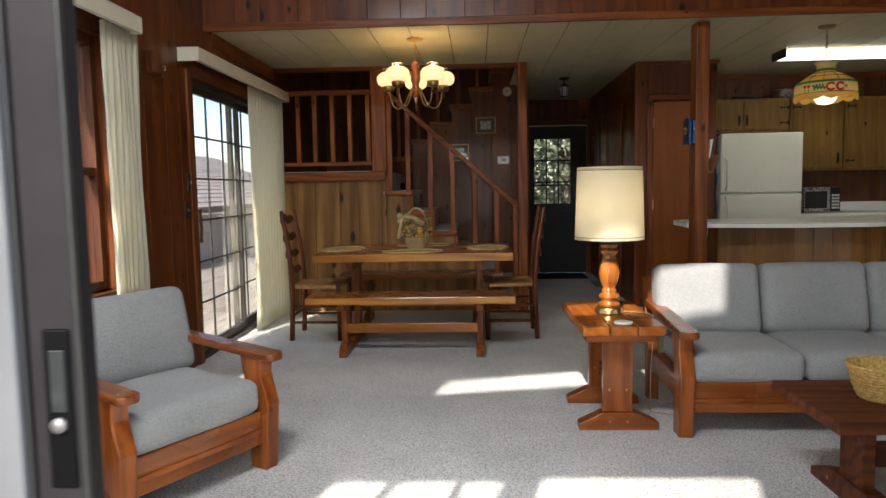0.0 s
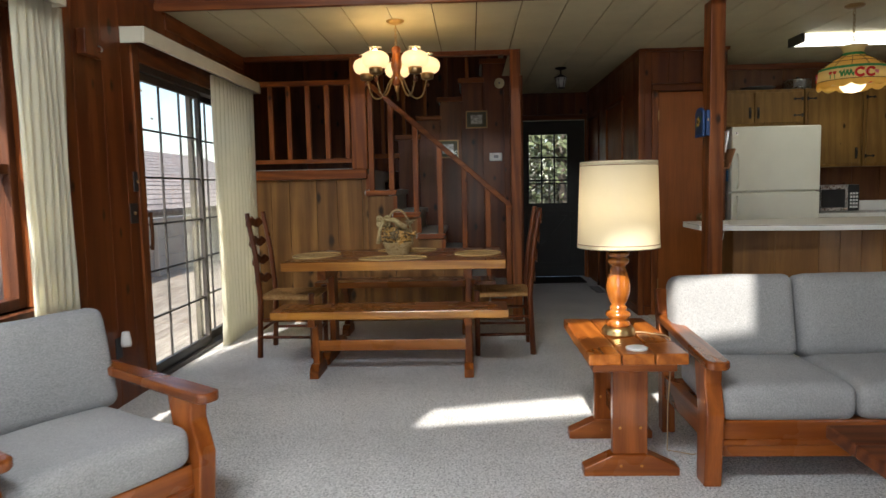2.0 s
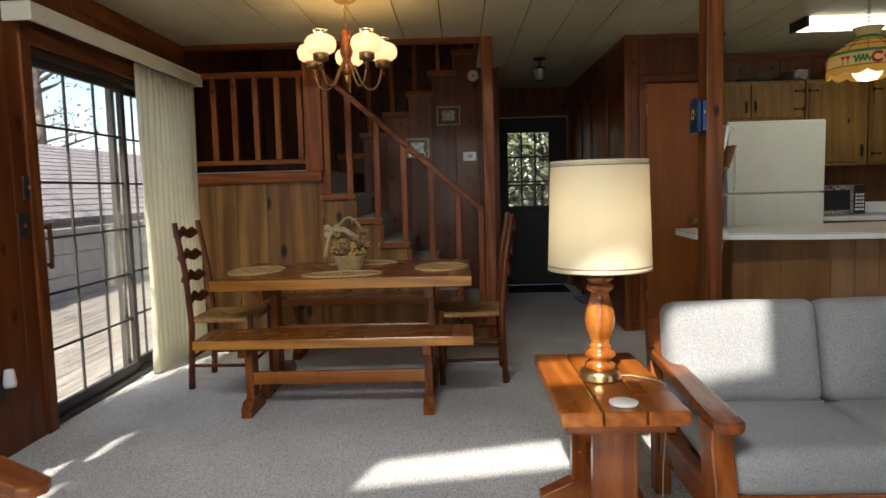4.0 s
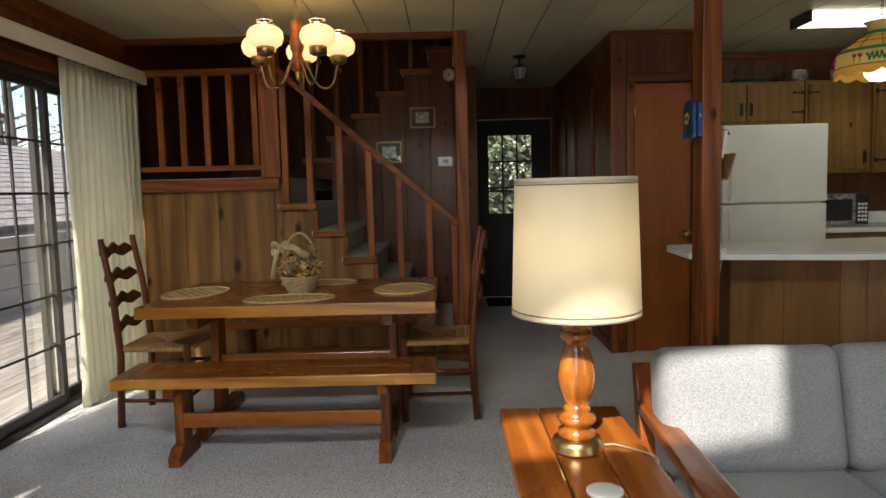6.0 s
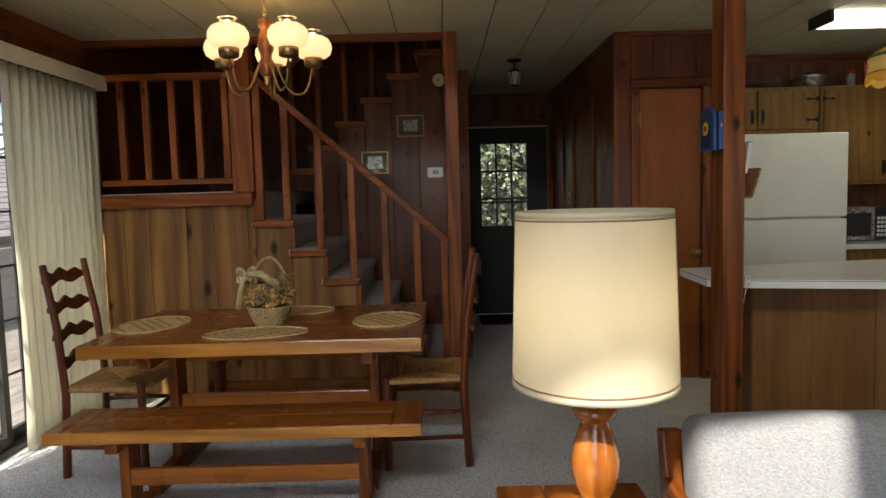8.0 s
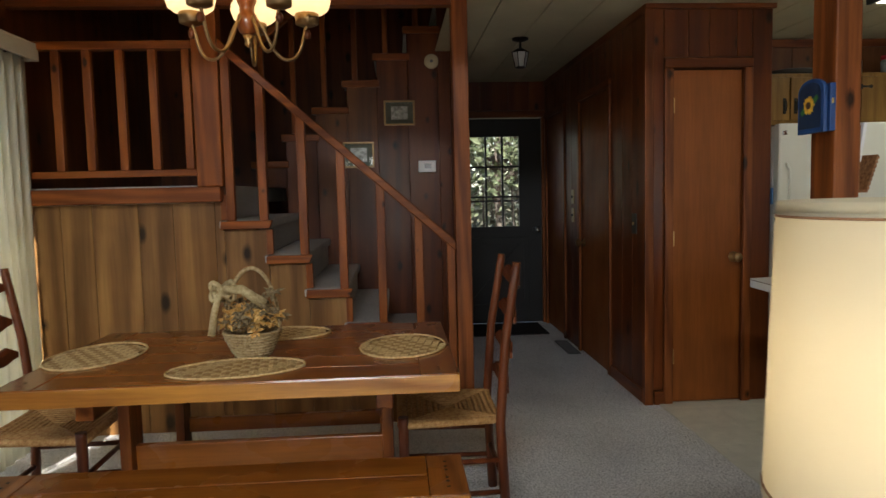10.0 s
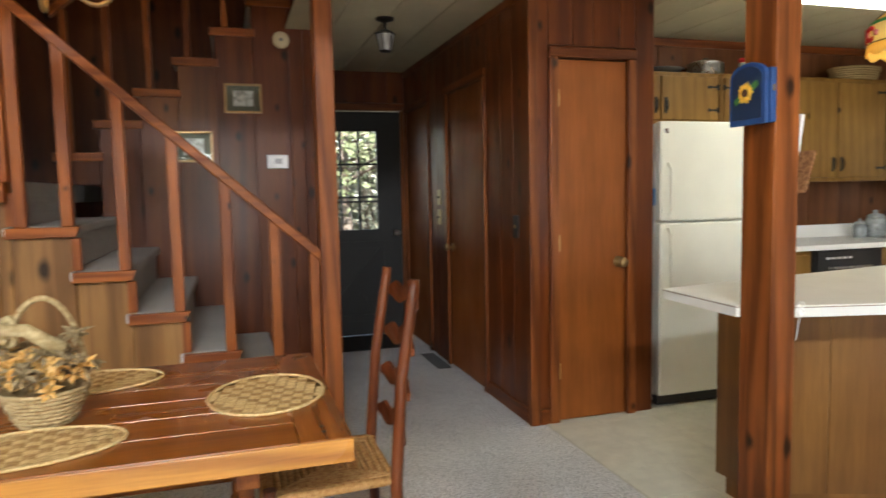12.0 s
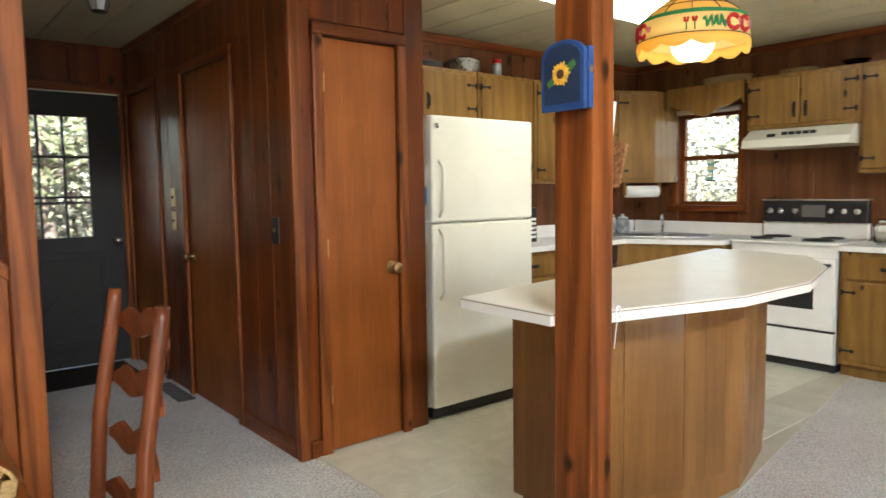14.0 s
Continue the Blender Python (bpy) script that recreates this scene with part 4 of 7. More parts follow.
def ladder_chair(m):
    """Ladder-back chair that looks along +x, its origin under the seat's middle."""
    ch = thing("dining_chair", m, "dark ladder-back wooden dining chair with woven rush seat", "chair", "chairs at the table")
    for y in (-0.20, 0.20):
        tube_part("back_post", ch, CHAIR_WOOD, [(-0.21, y, 0), (-0.19, y, 0.42), (-0.215, y * 0.97, 0.75), (-0.262, y * 0.95, 1.03), (-0.265, y * 0.95, 1.06)], 0.021, 12, r_end=0.016)
        tube_part("front_leg", ch, CHAIR_WOOD, [(0.19, y * 1.1, 0), (0.19, y * 1.1, 0.20), (0.19, y * 1.1, 0.46), (0.19, y * 1.1, 0.475)], 0.019, 12, r_end=0.021)
        for z in (0.13, 0.26):
            tube_part("side_rung", ch, CHAIR_WOOD, [(-0.2, y, z + 0.02), (0.19, y * 1.08, z + 0.02)], 0.011, 8)
    for x, z in ((0.19, 0.17), (0.19, 0.30), (-0.2, 0.2)):
        tube_part("rung", ch, CHAIR_WOOD, [(x, -0.21, z), (x, 0.21, z)], 0.011, 8)
    for z in (0.56, 0.70, 0.84, 0.985):
        lean = -0.19 - (z - 0.42) * 0.12
        out = []
        for i in range(13):
            u = -0.19 + 0.38 * i / 12
            k = u / 0.19
            out.append((u, z + 0.034 - 0.018 * abs(k) + 0.012 * math.cos(3 * math.pi * k)))
        for i in range(12, -1, -1):
            u = -0.19 + 0.38 * i / 12
            k = u / 0.19
            out.append((u, z - 0.03 + 0.012 * math.cos(2 * math.pi * k)))
        bm = bmesh.new()
        prism(bm, out, "x", lean - 0.02, lean - 0.008)
        for v in bm.verts:
            v.co.x -= 0.02 * (1 - (v.co.y / 0.19) ** 2)
        part("slat", bm, CHAIR_WOOD, ch)
    # rush seat in four woven triangles with a dip at the middle
    bm = bmesh.new()
    for s0, s1 in (((-0.19, -0.185), (0.195, -0.215)), ((0.195, -0.215), (0.195, 0.215)), ((0.195, 0.215), (-0.19, 0.185)), ((-0.19, 0.185), (-0.19, -0.185))):
        a, b, c = Vector((*s0, 0.455)), Vector((*s1, 0.455)), Vector((0.0, 0, 0.437))
        for i in range(9):
            f, g = i / 9, (i + 0.92) / 9
            p = [a.lerp(c, f), b.lerp(c, f), b.lerp(c, g), a.lerp(c, g)]
            vs = [bm.verts.new(q) for q in p] + [bm.verts.new(q + Vector((0, 0, -0.025))) for q in p]
            mid = [bm.verts.new((p[0] + p[3]) / 2 + Vector((0, 0, 0.003))), bm.verts.new((p[1] + p[2]) / 2 + Vector((0, 0, 0.003)))]
            bm.faces.new((vs[0], vs[1], mid[1], mid[0])).smooth = True
            bm.faces.new((mid[0], mid[1], vs[2], vs[3])).smooth = True
            for q in ((0, 1, 5, 4), (2, 3, 7, 6), (4, 5, 6, 7)):
                bm.faces.new([vs[k] for k in q])
    tagged(part("seat", bm, RUSH, ch, "woven tan rush seat"), kind="stuff")
    for y in (-1, 1):
        tube_part("seat_rail", ch, RUSH, [(-0.2, 0.19 * y, 0.44), (0.195, 0.217 * y, 0.44)], 0.016, 8)
    tube_part("seat_rail", ch, RUSH, [(0.197, -0.215, 0.44), (0.197, 0.215, 0.44)], 0.017, 8)
    return ch


chair = ladder_chair(pose(-0.767, 6.32, 0))
copy_thing(chair, pose(0.812, 6.33, 0, rz=180))


MAT_LIGHT = speckle("straw_light", (0.42, 0.27, 0.11), (0.64, 0.45, 0.20), (0.74, 0.56, 0.29), 90, 0.4, 0.002, 0.75)
MAT_DARK = speckle("straw_dark", (0.24, 0.13, 0.045), (0.40, 0.24, 0.09), (0.48, 0.31, 0.13), 90, 0.4, 0.002, 0.75)


def placemat(x, y, z, a, b, turn):
    """An oval mat of two straws woven over and under."""
    ob = thing("placemat", pose(x, y, z, rz=turn), "oval woven straw placemat on the table", "placemat", "placemats on the table")
    lathe_edge = []
    for i in range(49):
        w = 2 * math.pi * i / 48
        lathe_edge.append((a * math.cos(w), b * math.sin(w), 0.0045))
    tube_part("rim", ob, MAT_LIGHT, lathe_edge, 0.0045, 6)
    light, dark = bmesh.new(), bmesh.new()
    s = 0.031
    n = int(a / s) + 1
    for i in range(-n, n + 1):
        for j in range(-n, n + 1):
            cx, cy = i * s, j * s
            if (cx / a) ** 2 + (cy / b) ** 2 > 0.93:
                continue
            over = (i + j) % 2 == 0 or (i * 7 + j * 13) % 5 == 0
            t_ = light if over else dark
            h0 = 0.0015
            dx, dy = (s * 0.56, s * 0.44) if over else (s * 0.44, s * 0.56)
            up = 0.0032
            vs = [t_.verts.new((cx + px * dx, cy + py * dy, h0 + up * k)) for px, py, k in
                  ((-1, -1, 0.2), (0, -1, 1), (1, -1, 0.2), (1, 1, 0.2), (0, 1, 1), (-1, 1, 0.2))]
            t_.faces.new((vs[0], vs[1], vs[4], vs[5]))
            t_.faces.new((vs[1], vs[2], vs[3], vs[4]))
    tagged(part("weave", light, MAT_LIGHT, ob), kind="stuff")
    tagged(part("cross_weave", dark, MAT_DARK, ob), kind="stuff")
    lathe_part("base", ob, MAT_DARK, [(0.001, 0), (1, 0), (1, 0.0012), (0.001, 0.0012)], 48).scale = (a * 0.985, b * 0.985, 1)
    return ob


for x, y, a, b, turn in ((-0.55, 6.215, 0.225, 0.165, 82), (0.045, 5.925, 0.235, 0.135, 8), (0.63, 6.19, 0.205, 0.165, 80), (0.09, 6.52, 0.225, 0.14, 4)):
    placemat(x, y, 0.7352, a, b, turn)


# ---- basket of dried flowers ----
WICKER = speckle("wicker", (0.22, 0.14, 0.06), (0.40, 0.29, 0.14), (0.52, 0.40, 0.22), 70, 0.5, 0.003, 0.75)


def woven_bowl(parent, r0, r1, h, rows, stakes, material, rr=0.006, name="weave"):
    """Basket wall: stacked wavy rods over uprights."""
    bm = bmesh.new()
    for j in range(rows):
        f = j / (rows - 1)
        r, z = r0 + (r1 - r0) * f ** 0.8, rr + (h - 2 * rr) * f
        pts = [((r + 0.35 * rr * (-1) ** (i + j)) * math.cos(2 * math.pi * i / (2 * stakes)), (r + 0.35 * rr * (-1) ** (i + j)) * math.sin(2 * math.pi * i / (2 * stakes)), z) for i in range(2 * stakes + 1)]
        tube(bm, pts, h / rows * 0.56, 5)
    tagged(part(name, bm, material, parent), kind="stuff")
    lathe_part("lining", parent, material, [(0.001, 0.0), (r0, 0.0), (r1 - rr, h - rr), (r1 - 2 * rr, h - rr), (r0 - rr, 0.01), (0.001, 0.01)], 24)


basket = thing("flower_basket", pose(0.06, 6.14, 0.7355), "small wicker basket with dried flowers and a bow", "flower basket")
woven_bowl(basket, 0.065, 0.105, 0.10, 9, 16, WICKER)
tube_part("handle", basket, WICKER, [(0.10 * math.cos(a), 0.02, 0.09 + 0.24 * math.sin(a)) for a in [math.pi * i / 24 for i in range(25)]], 0.008, 6)
rnd = random.Random(5)
PETAL = {"dried_flower": speckle("dried_petal", (0.50, 0.25, 0.06), (0.72, 0.43, 0.13), (0.82, 0.58, 0.26), 60, 0.2, 0.002, 0.8),
         "dried_leaf": speckle("dried_leaf", (0.15, 0.11, 0.06), (0.28, 0.21, 0.11), (0.42, 0.33, 0.19), 60, 0.2, 0.002, 0.8)}
for kind_, count in (("dried_flower", 28), ("dried_leaf", 30)):
    for _ in range(count):
        bm = bmesh.new()
        a, rr_ = rnd.uniform(0, 6.28), rnd.uniform(0.01, 0.115)
        c = Vector((rr_ * math.cos(a), rr_ * math.sin(a), rnd.uniform(0.10, 0.18) + (0.05 if kind_ == "dried_leaf" else 0) * rnd.random()))
        if kind_ == "dried_leaf" and rnd.random() < 0.6:
            c += Vector((rnd.choice((-0.09, -0.07, 0.09)), 0, rnd.uniform(-0.03, 0.07)))
        for k in range(9):
            q = Euler((rnd.uniform(-0.9, 0.9), rnd.uniform(-0.9, 0.9), 6.28 * k / 9)).to_matrix()
            L, W = rnd.uniform(0.028, 0.05), rnd.uniform(0.007, 0.012)
            vs = [bm.verts.new(c + q @ Vector(p)) for p in ((0, 0, 0), (L * 0.5, W, 0.008), (L, 0, 0.002), (L * 0.5, -W, 0.008))]
            bm.faces.new((vs[0], vs[1], vs[2]))
            bm.faces.new((vs[0], vs[2], vs[3]))
        part(kind_, bm, PETAL[kind_], basket)
BOW = speckle("bow_ribbon", (0.28, 0.2, 0.09), (0.46, 0.36, 0.18), (0.58, 0.47, 0.26), 40, 0.4, 0.004, 0.8)
bm = bmesh.new()
for s in (-1, 1):
    for w_ in (0.0, 0.5):
        pts = [(-0.10 + s * 0.028 * math.sin(a) * (1 + w_), -0.02 + 0.02 * math.cos(a), 0.25 + 0.03 * s * w_ + 0.02 * math.sin(2 * a)) for a in [2 * math.pi * i / 16 for i in range(17)]]
        tube(bm, pts, 0.010, 6)
tube(bm, [(-0.10, -0.03, 0.26), (-0.125, -0.05, 0.18), (-0.14, -0.05, 0.09)], 0.012, 6, 0.016)
tube(bm, [(-0.10, -0.03, 0.26), (-0.02, -0.06, 0.26), (0.06, -0.05, 0.20)], 0.016, 6, 0.022)
part("bow", bm, BOW, basket, "limp beige ribbon bow")


# ---- chandelier ----
chandelier = thing("chandelier", pose(0.067, 6.27, CEIL - 0.034), "five-arm brass and turned wood chandelier with lit globes", "chandelier")
lathe_part("canopy", chandelier, BRASS, [(0.0, 0), (0.065, 0), (0.066, -0.008), (0.045, -0.022), (0.014, -0.03), (0.0, -0.032)], 28, (0, 0, 0.034))


def chain(parent, z0, z1, material, r=0.009, wire=0.0022):
    n = max(2, round((z0 - z1) / (r * 2.4)))
    for i in range(n):
        zc = z0 - (i + 0.5) * (z0 - z1) / n
        k = (z0 - z1) / n * 0.68
        pts = [((r * math.cos(a), 0, zc + k * math.sin(a)) if i % 2 else (0, r * math.cos(a), zc + k * math.sin(a))) for a in [2 * math.pi * j / 14 for j in range(15)]]
        tube_part("chain_link", parent, material, pts, wire, 6)


chain(chandelier, 0.004, -0.155, BRASS)
lathe_part("body", chandelier, wood("turned_red_wood", (0.22, 0.06, 0.02), (0.36, 0.12, 0.04), "z", 0.25, coat=0.6),
           [(0.0, -0.145), (0.02, -0.147), (0.032, -0.158), (0.036, -0.175), (0.032, -0.187), (0.026, -0.195), (0.028, -0.21), (0.037, -0.245), (0.041, -0.28), (0.036, -0.305), (0.028, -0.322), (0.028, -0.345), (0.036, -0.355), (0.041, -0.372), (0.039, -0.40), (0.03, -0.42), (0.016, -0.428), (0.0, -0.43)], 24)
lathe_part("finial", chandelier, BRASS, [(0.0, -0.425), (0.02, -0.428), (0.012, -0.45), (0.015, -0.462), (0.0, -0.478)], 16)
for k in range(5):
    a = radians(94) + 2 * math.pi * k / 5
    ca, sa = math.cos(a), math.sin(a)
    prof = [(0.03, -0.36), (0.06, -0.40), (0.09, -0.47), (0.13, -0.515), (0.18, -0.51), (0.208, -0.465), (0.22, -0.41), (0.234, -0.36)]
    for _ in range(2):
        prof = [prof[0]] + [(p[0] * w + q[0] * (1 - w), p[1] * w + q[1] * (1 - w)) for p, q in zip(prof, prof[1:]) for w in (0.75, 0.25)] + [prof[-1]]
    arm = tube_part("arm", chandelier, OLD_BRASS, [(r * ca, r * sa, z) for r, z in prof], 0.0065, 8)
    c = (0.234 * ca, 0.234 * sa, -0.012)
    lathe_part("socket", chandelier, OLD_BRASS, [(0.0, -0.365), (0.03, -0.362), (0.046, -0.355), (0.048, -0.318), (0.042, -0.314), (0.0, -0.314)], 20, c)
    lathe_part("wood_drop", chandelier, CHAIR_WOOD, [(0.0, -0.415), (0.012, -0.41), (0.015, -0.395), (0.01, -0.38), (0.0, -0.378)], 12, c)
    lathe_part("globe", chandelier, GLOBE, [(0.04, -0.316), (0.066, -0.313), (0.086, -0.298), (0.096, -0.267), (0.093, -0.243), (0.079, -0.221), (0.056, -0.208), (0.04, -0.205)], 28, c, "lit squat opal glass globe")
    rim = lathe_part("chimney_rim", chandelier, GLASS, [(0.04, -0.206), (0.037, -0.197), (0.044, -0.184), (0.046, -0.180), (0.043, -0.182), (0.034, -0.196), (0.037, -0.206)], 24, c, "clear glass rim")
    rim.visible_shadow = False
for k in range(5):
    a = radians(94) + 2 * math.pi * k / 5
    bulb("chandelier_bulb", (0.067 + 0.234 * math.cos(a), 6.27 + 0.234 * math.sin(a), CEIL - 0.251), 0.9, 0.018, (1.0, 0.66, 0.28))


# ---- end table, lamp, seats, coffee table ----
def end_table(m):
    ob = thing("end_table", m, "low red-brown three-plank wooden end table", "end table")
    for i in range(3):
        x0 = -0.198 + 0.132 * i
        bm = bmesh.new()
        rbox(bm, x0 + 0.0025, -0.345, 0.499, x0 + 0.1295, 0.40, 0.545, r=0.006)
        part("top_plank", bm, CHERRY_TOP, ob)
    for y in (-0.19, 0.24):
        box_part("cleat", ob, CHERRY_X, -0.17, y - 0.03 - 0.06 * (y < 0), 0.455, 0.17, y + 0.03, 0.4995, r=0.004)
        box_part("leg", ob, CHERRY_Z, -0.075, y - 0.022, 0.085, 0.07, y + 0.022, 0.457, r=0.005)
        bm = bmesh.new()
        prism(bm, [(-0.197, 0), (0.197, 0), (0.197, 0.035), (0.08, 0.09), (-0.08, 0.09), (-0.197, 0.035)], "y", y - 0.045, y + 0.03, r=0.004)
        part("foot", bm, CHERRY_X, ob)
        for x in (-0.045, 0.04):
            for z, yy in ((0.045, y - 0.046), (0.2, y - 0.023)):
                bm = bmesh.new()
                lathe(bm, [(0.006, -0.002), (0.006, 0.002)], 10)
                bmesh.ops.transform(bm, matrix=Matrix.Translation((x, yy, z)) @ Matrix.Rotation(math.pi / 2, 4, "X"), verts=bm.verts[:])
                part("dowel", bm, TABLE_EDGE, ob, "pale wooden dowel end")
    box_part("stretcher", ob, CHERRY_Y, -0.02, -0.17, 0.16, 0.02, 0.22, 0.24, r=0.004)
    return ob


CHERRY_TOP = wood("end_table_top", (0.30, 0.095, 0.026), (0.46, 0.17, 0.05), "y", 0.3, coat=0.4)
end_table(pose(1.24, 4.25, 0))

LX, LY, LZ = 1.237, 4.275, 0.5455
lamp = thing("table_lamp", pose(LX, LY, LZ), "lit table lamp with turned wooden base and cream drum shade", "table lamp")
lathe_part("foot_ring", lamp, BRASS, [(0.0, 0), (0.074, 0), (0.076, 0.008), (0.072, 0.014), (0.073, 0.022), (0.066, 0.034), (0.058, 0.04), (0.0, 0.04)], 32, label="round brass foot")
lathe_part("turned_base", lamp, LAMP_WOOD, [(0.0, 0.0380), (0.05, 0.0400), (0.055, 0.0460), (0.052, 0.0584), (0.036, 0.0690), (0.05, 0.0796), (0.056, 0.0912), (0.05, 0.1027), (0.034, 0.1115), (0.04, 0.1204), (0.034, 0.1292),
           (0.03, 0.1345), (0.042, 0.1549), (0.052, 0.1903), (0.054, 0.2168), (0.047, 0.2522), (0.036, 0.2876), (0.03, 0.3053), (0.034, 0.3115), (0.044, 0.3186), (0.048, 0.3292), (0.044, 0.3398), (0.03, 0.3452), (0.045, 0.3540), (0.05, 0.3629), (0.04, 0.3717), (0.0, 0.3752)], 36)
lathe_part("socket", lamp, BRASS, [(0.0, 0.37), (0.02, 0.37), (0.018, 0.423), (0.0, 0.423)], 16)
bm = bmesh.new()
lathe(bm, [(0.178, 0.393), (0.166, 0.765)], 48)
bmesh.ops.delete(bm, geom=[f for f in bm.faces if len(f.verts) > 4], context="FACES")
sh = part("shade", bm, SHADE, lamp, "cream cloth drum shade")
for r0, z in ((0.1785, 0.39), (0.1665, 0.754)):
    lathe_part("shade_tape", lamp, SHADE, [(r0 - 0.003, z), (r0, z), (r0 - 0.0004, z + 0.012), (r0 - 0.0034, z + 0.012), (r0 - 0.003, z)], 48)
CORD = plain("shade_cord", (0.25, 0.12, 0.05), 0.7)
for r0, z in ((0.1790, 0.405), (0.1674, 0.747)):
    lathe_part("shade_cord", lamp, CORD, [(r0 - 0.002, z), (r0, z), (r0, z + 0.003), (r0 - 0.002, z + 0.003), (r0 - 0.002, z)], 48)
for k in range(3):
    a = 2.1 * k
    tube_part("shade_spoke", lamp, BRASS, [(0, 0, 0.723), (0.164 * math.cos(a), 0.164 * math.sin(a), 0.738)], 0.0018, 5)
tube_part("harp", lamp, BRASS, [(0.045 * math.cos(a), 0, 0.555 + 0.17 * math.sin(a)) for a in [-math.pi / 2.4 + (math.pi + 2 * math.pi / 2.4) * i / 20 for i in range(21)]], 0.002, 5)
lathe_part("light_bulb", lamp, glowing("bulb_lit", (1.0, 0.8, 0.5), 1.5), [(0.012, 0.423), (0.015, 0.453), (0.03, 0.493), (0.03, 0.513), (0.018, 0.533), (0.0, 0.538)], 16)
bulb("table_lamp_bulb", (LX, LY, LZ + 0.573), 0.5, 0.035, (1.0, 0.82, 0.58))
tube_part("lamp_cord", lamp, plain("brown_cord", (0.42, 0.30, 0.16), 0.6), [(0.07, 0.01, 0.006), (0.11, 0.015, 0.005), (0.15, -0.02, 0.005), (0.19, -0.06, 0.005), (0.205, -0.08, 0.0), (0.212, -0.08, -0.1), (0.205, -0.06, -0.3), (0.22, 0.0, -0.535), (0.32, -0.04, -0.54), (0.5, 0.02, -0.54)], 0.003, 6)
coaster = thing("coaster", pose(1.25, 3.985, 0.5455), "round cream coaster on the end table", "coaster")
lathe_part("disc", coaster, CREAM, [(0.0, 0), (0.042, 0), (0.045, 0.003), (0.045, 0.009), (0.040, 0.011), (0.0, 0.009)], 28)


def seat_frame(ob, w, d, arm_z=0.53):
    """Arms, legs and rails of the sofa and the armchair; front along -y, origin at the middle of the floor plan."""
    for s in (-1, 1):
        x0, x1 = sorted((s * w / 2, s * (w / 2 - 0.07)))
        bm = bmesh.new()
        prism(bm, [(-d / 2 + 0.03, 0), (-d / 2 + 0.125, 0), (-d / 2 + 0.125, 0.30), (-d / 2 + 0.15, 0.40), (-d / 2 + 0.17, arm_z - 0.03), (-d / 2 + 0.04, arm_z - 0.03), (-d / 2 + 0.045, 0.42), (-d / 2 + 0.02, 0.345), (-d / 2 + 0.005, 0.30)], "x", x0, x1, r=0.006)
        part("front_leg", bm, CHERRY_Z, ob)
        bm = bmesh.new()
        prism(bm, [(d / 2 - 0.16, 0), (d / 2 - 0.09, 0), (d / 2 - 0.07, 0.3), (d / 2 + 0.02, 0.68), (d / 2 - 0.03, 0.69), (d / 2 - 0.14, 0.32)], "x", x0 + 0.004, x1 - 0.004, r=0.006)
        part("back_leg", bm, CHERRY_Z, ob)
        bm = bmesh.new()
        y0, y1 = -d / 2 - 0.03, d / 2 - 0.05
        out = [(x0 - 0.012, y0 + 0.02), (x0 + 0.01, y0), (x1 - 0.01, y0), (x1 + 0.012, y0 + 0.02), (x1 + 0.012, y0 + 0.2), (x1, y1), (x0, y1), (x0 - 0.012, y0 + 0.2)]
        prism(bm, out, "z", arm_z - 0.035, arm_z, r=0.008)
        for v in bm.verts:
            v.co.z += 0.05 * max(0, (v.co.y - y0) / (y1 - y0)) - 0.008
        part("armrest", bm, CHERRY_Y, ob)
        box_part("side_rail", ob, CHERRY_Y, x0 + 0.015, -d / 2 + 0.12, 0.17, x1 - 0.015, d / 2 - 0.10, 0.28, r=0.005)
    bm = bmesh.new()
    rbox(bm, -w / 2 + 0.068, -d / 2 + 0.05, 0.115, w / 2 - 0.068, -d / 2 + 0.085, 0.265, r=0.006)
    part("front_rail", bm, CHERRY_X, ob)
    box_part("front_rail_moulding", ob, CHERRY_X, -w / 2 + 0.07, -d / 2 + 0.04, 0.165, w / 2 - 0.07, -d / 2 + 0.052, 0.19, r=0.005)
    box_part("back_rail", ob, CHERRY_X, -w / 2 + 0.068, d / 2 - 0.06, 0.60, w / 2 - 0.068, d / 2 - 0.03, 0.66, r=0.005)
    box_part("seat_deck", ob, CHERRY_X, -w / 2 + 0.068, -d / 2 + 0.09, 0.235, w / 2 - 0.068, d / 2 - 0.12, 0.26)


def seat_cushions(ob, w, d, n):
    inner, wide = w - 0.13, w - 0.04
    for i in range(n):
        x0 = -inner / 2 + inner * i / n
        x1 = x0 + inner / n
        soft_cushion("seat_cushion", ob, x0 + 0.004, -d / 2 + 0.035, 0.265, x1 - 0.004, d / 2 - 0.19, 0.405, 0.045, i + n, puff=0.022)
        b0 = -wide / 2 + wide * i / n
        soft_cushion("back_cushion", ob, b0 + 0.004, d / 2 - 0.27, 0.385, b0 + wide / n - 0.004, d / 2 - 0.11, 0.775, 0.05, i + 7 * n, Matrix.Rotation(radians(-13), 4, "X"), puff=0.022)


SW, SD = 1.75, 0.80
sofa = thing("sofa", pose(1.50 + SW / 2, 4.28, 0), "three-seat grey tweed sofa with red-brown wooden frame", "sofa")
seat_frame(sofa, SW, SD)
seat_cushions(sofa, SW, SD, 3)
armchair = thing("armchair", pose(-0.86, 3.42, 0, rz=61), "grey tweed armchair with red-brown wooden frame", "armchair")
seat_frame(armchair, 0.76, 0.80)
seat_cushions(armchair, 0.76, 0.80, 1)

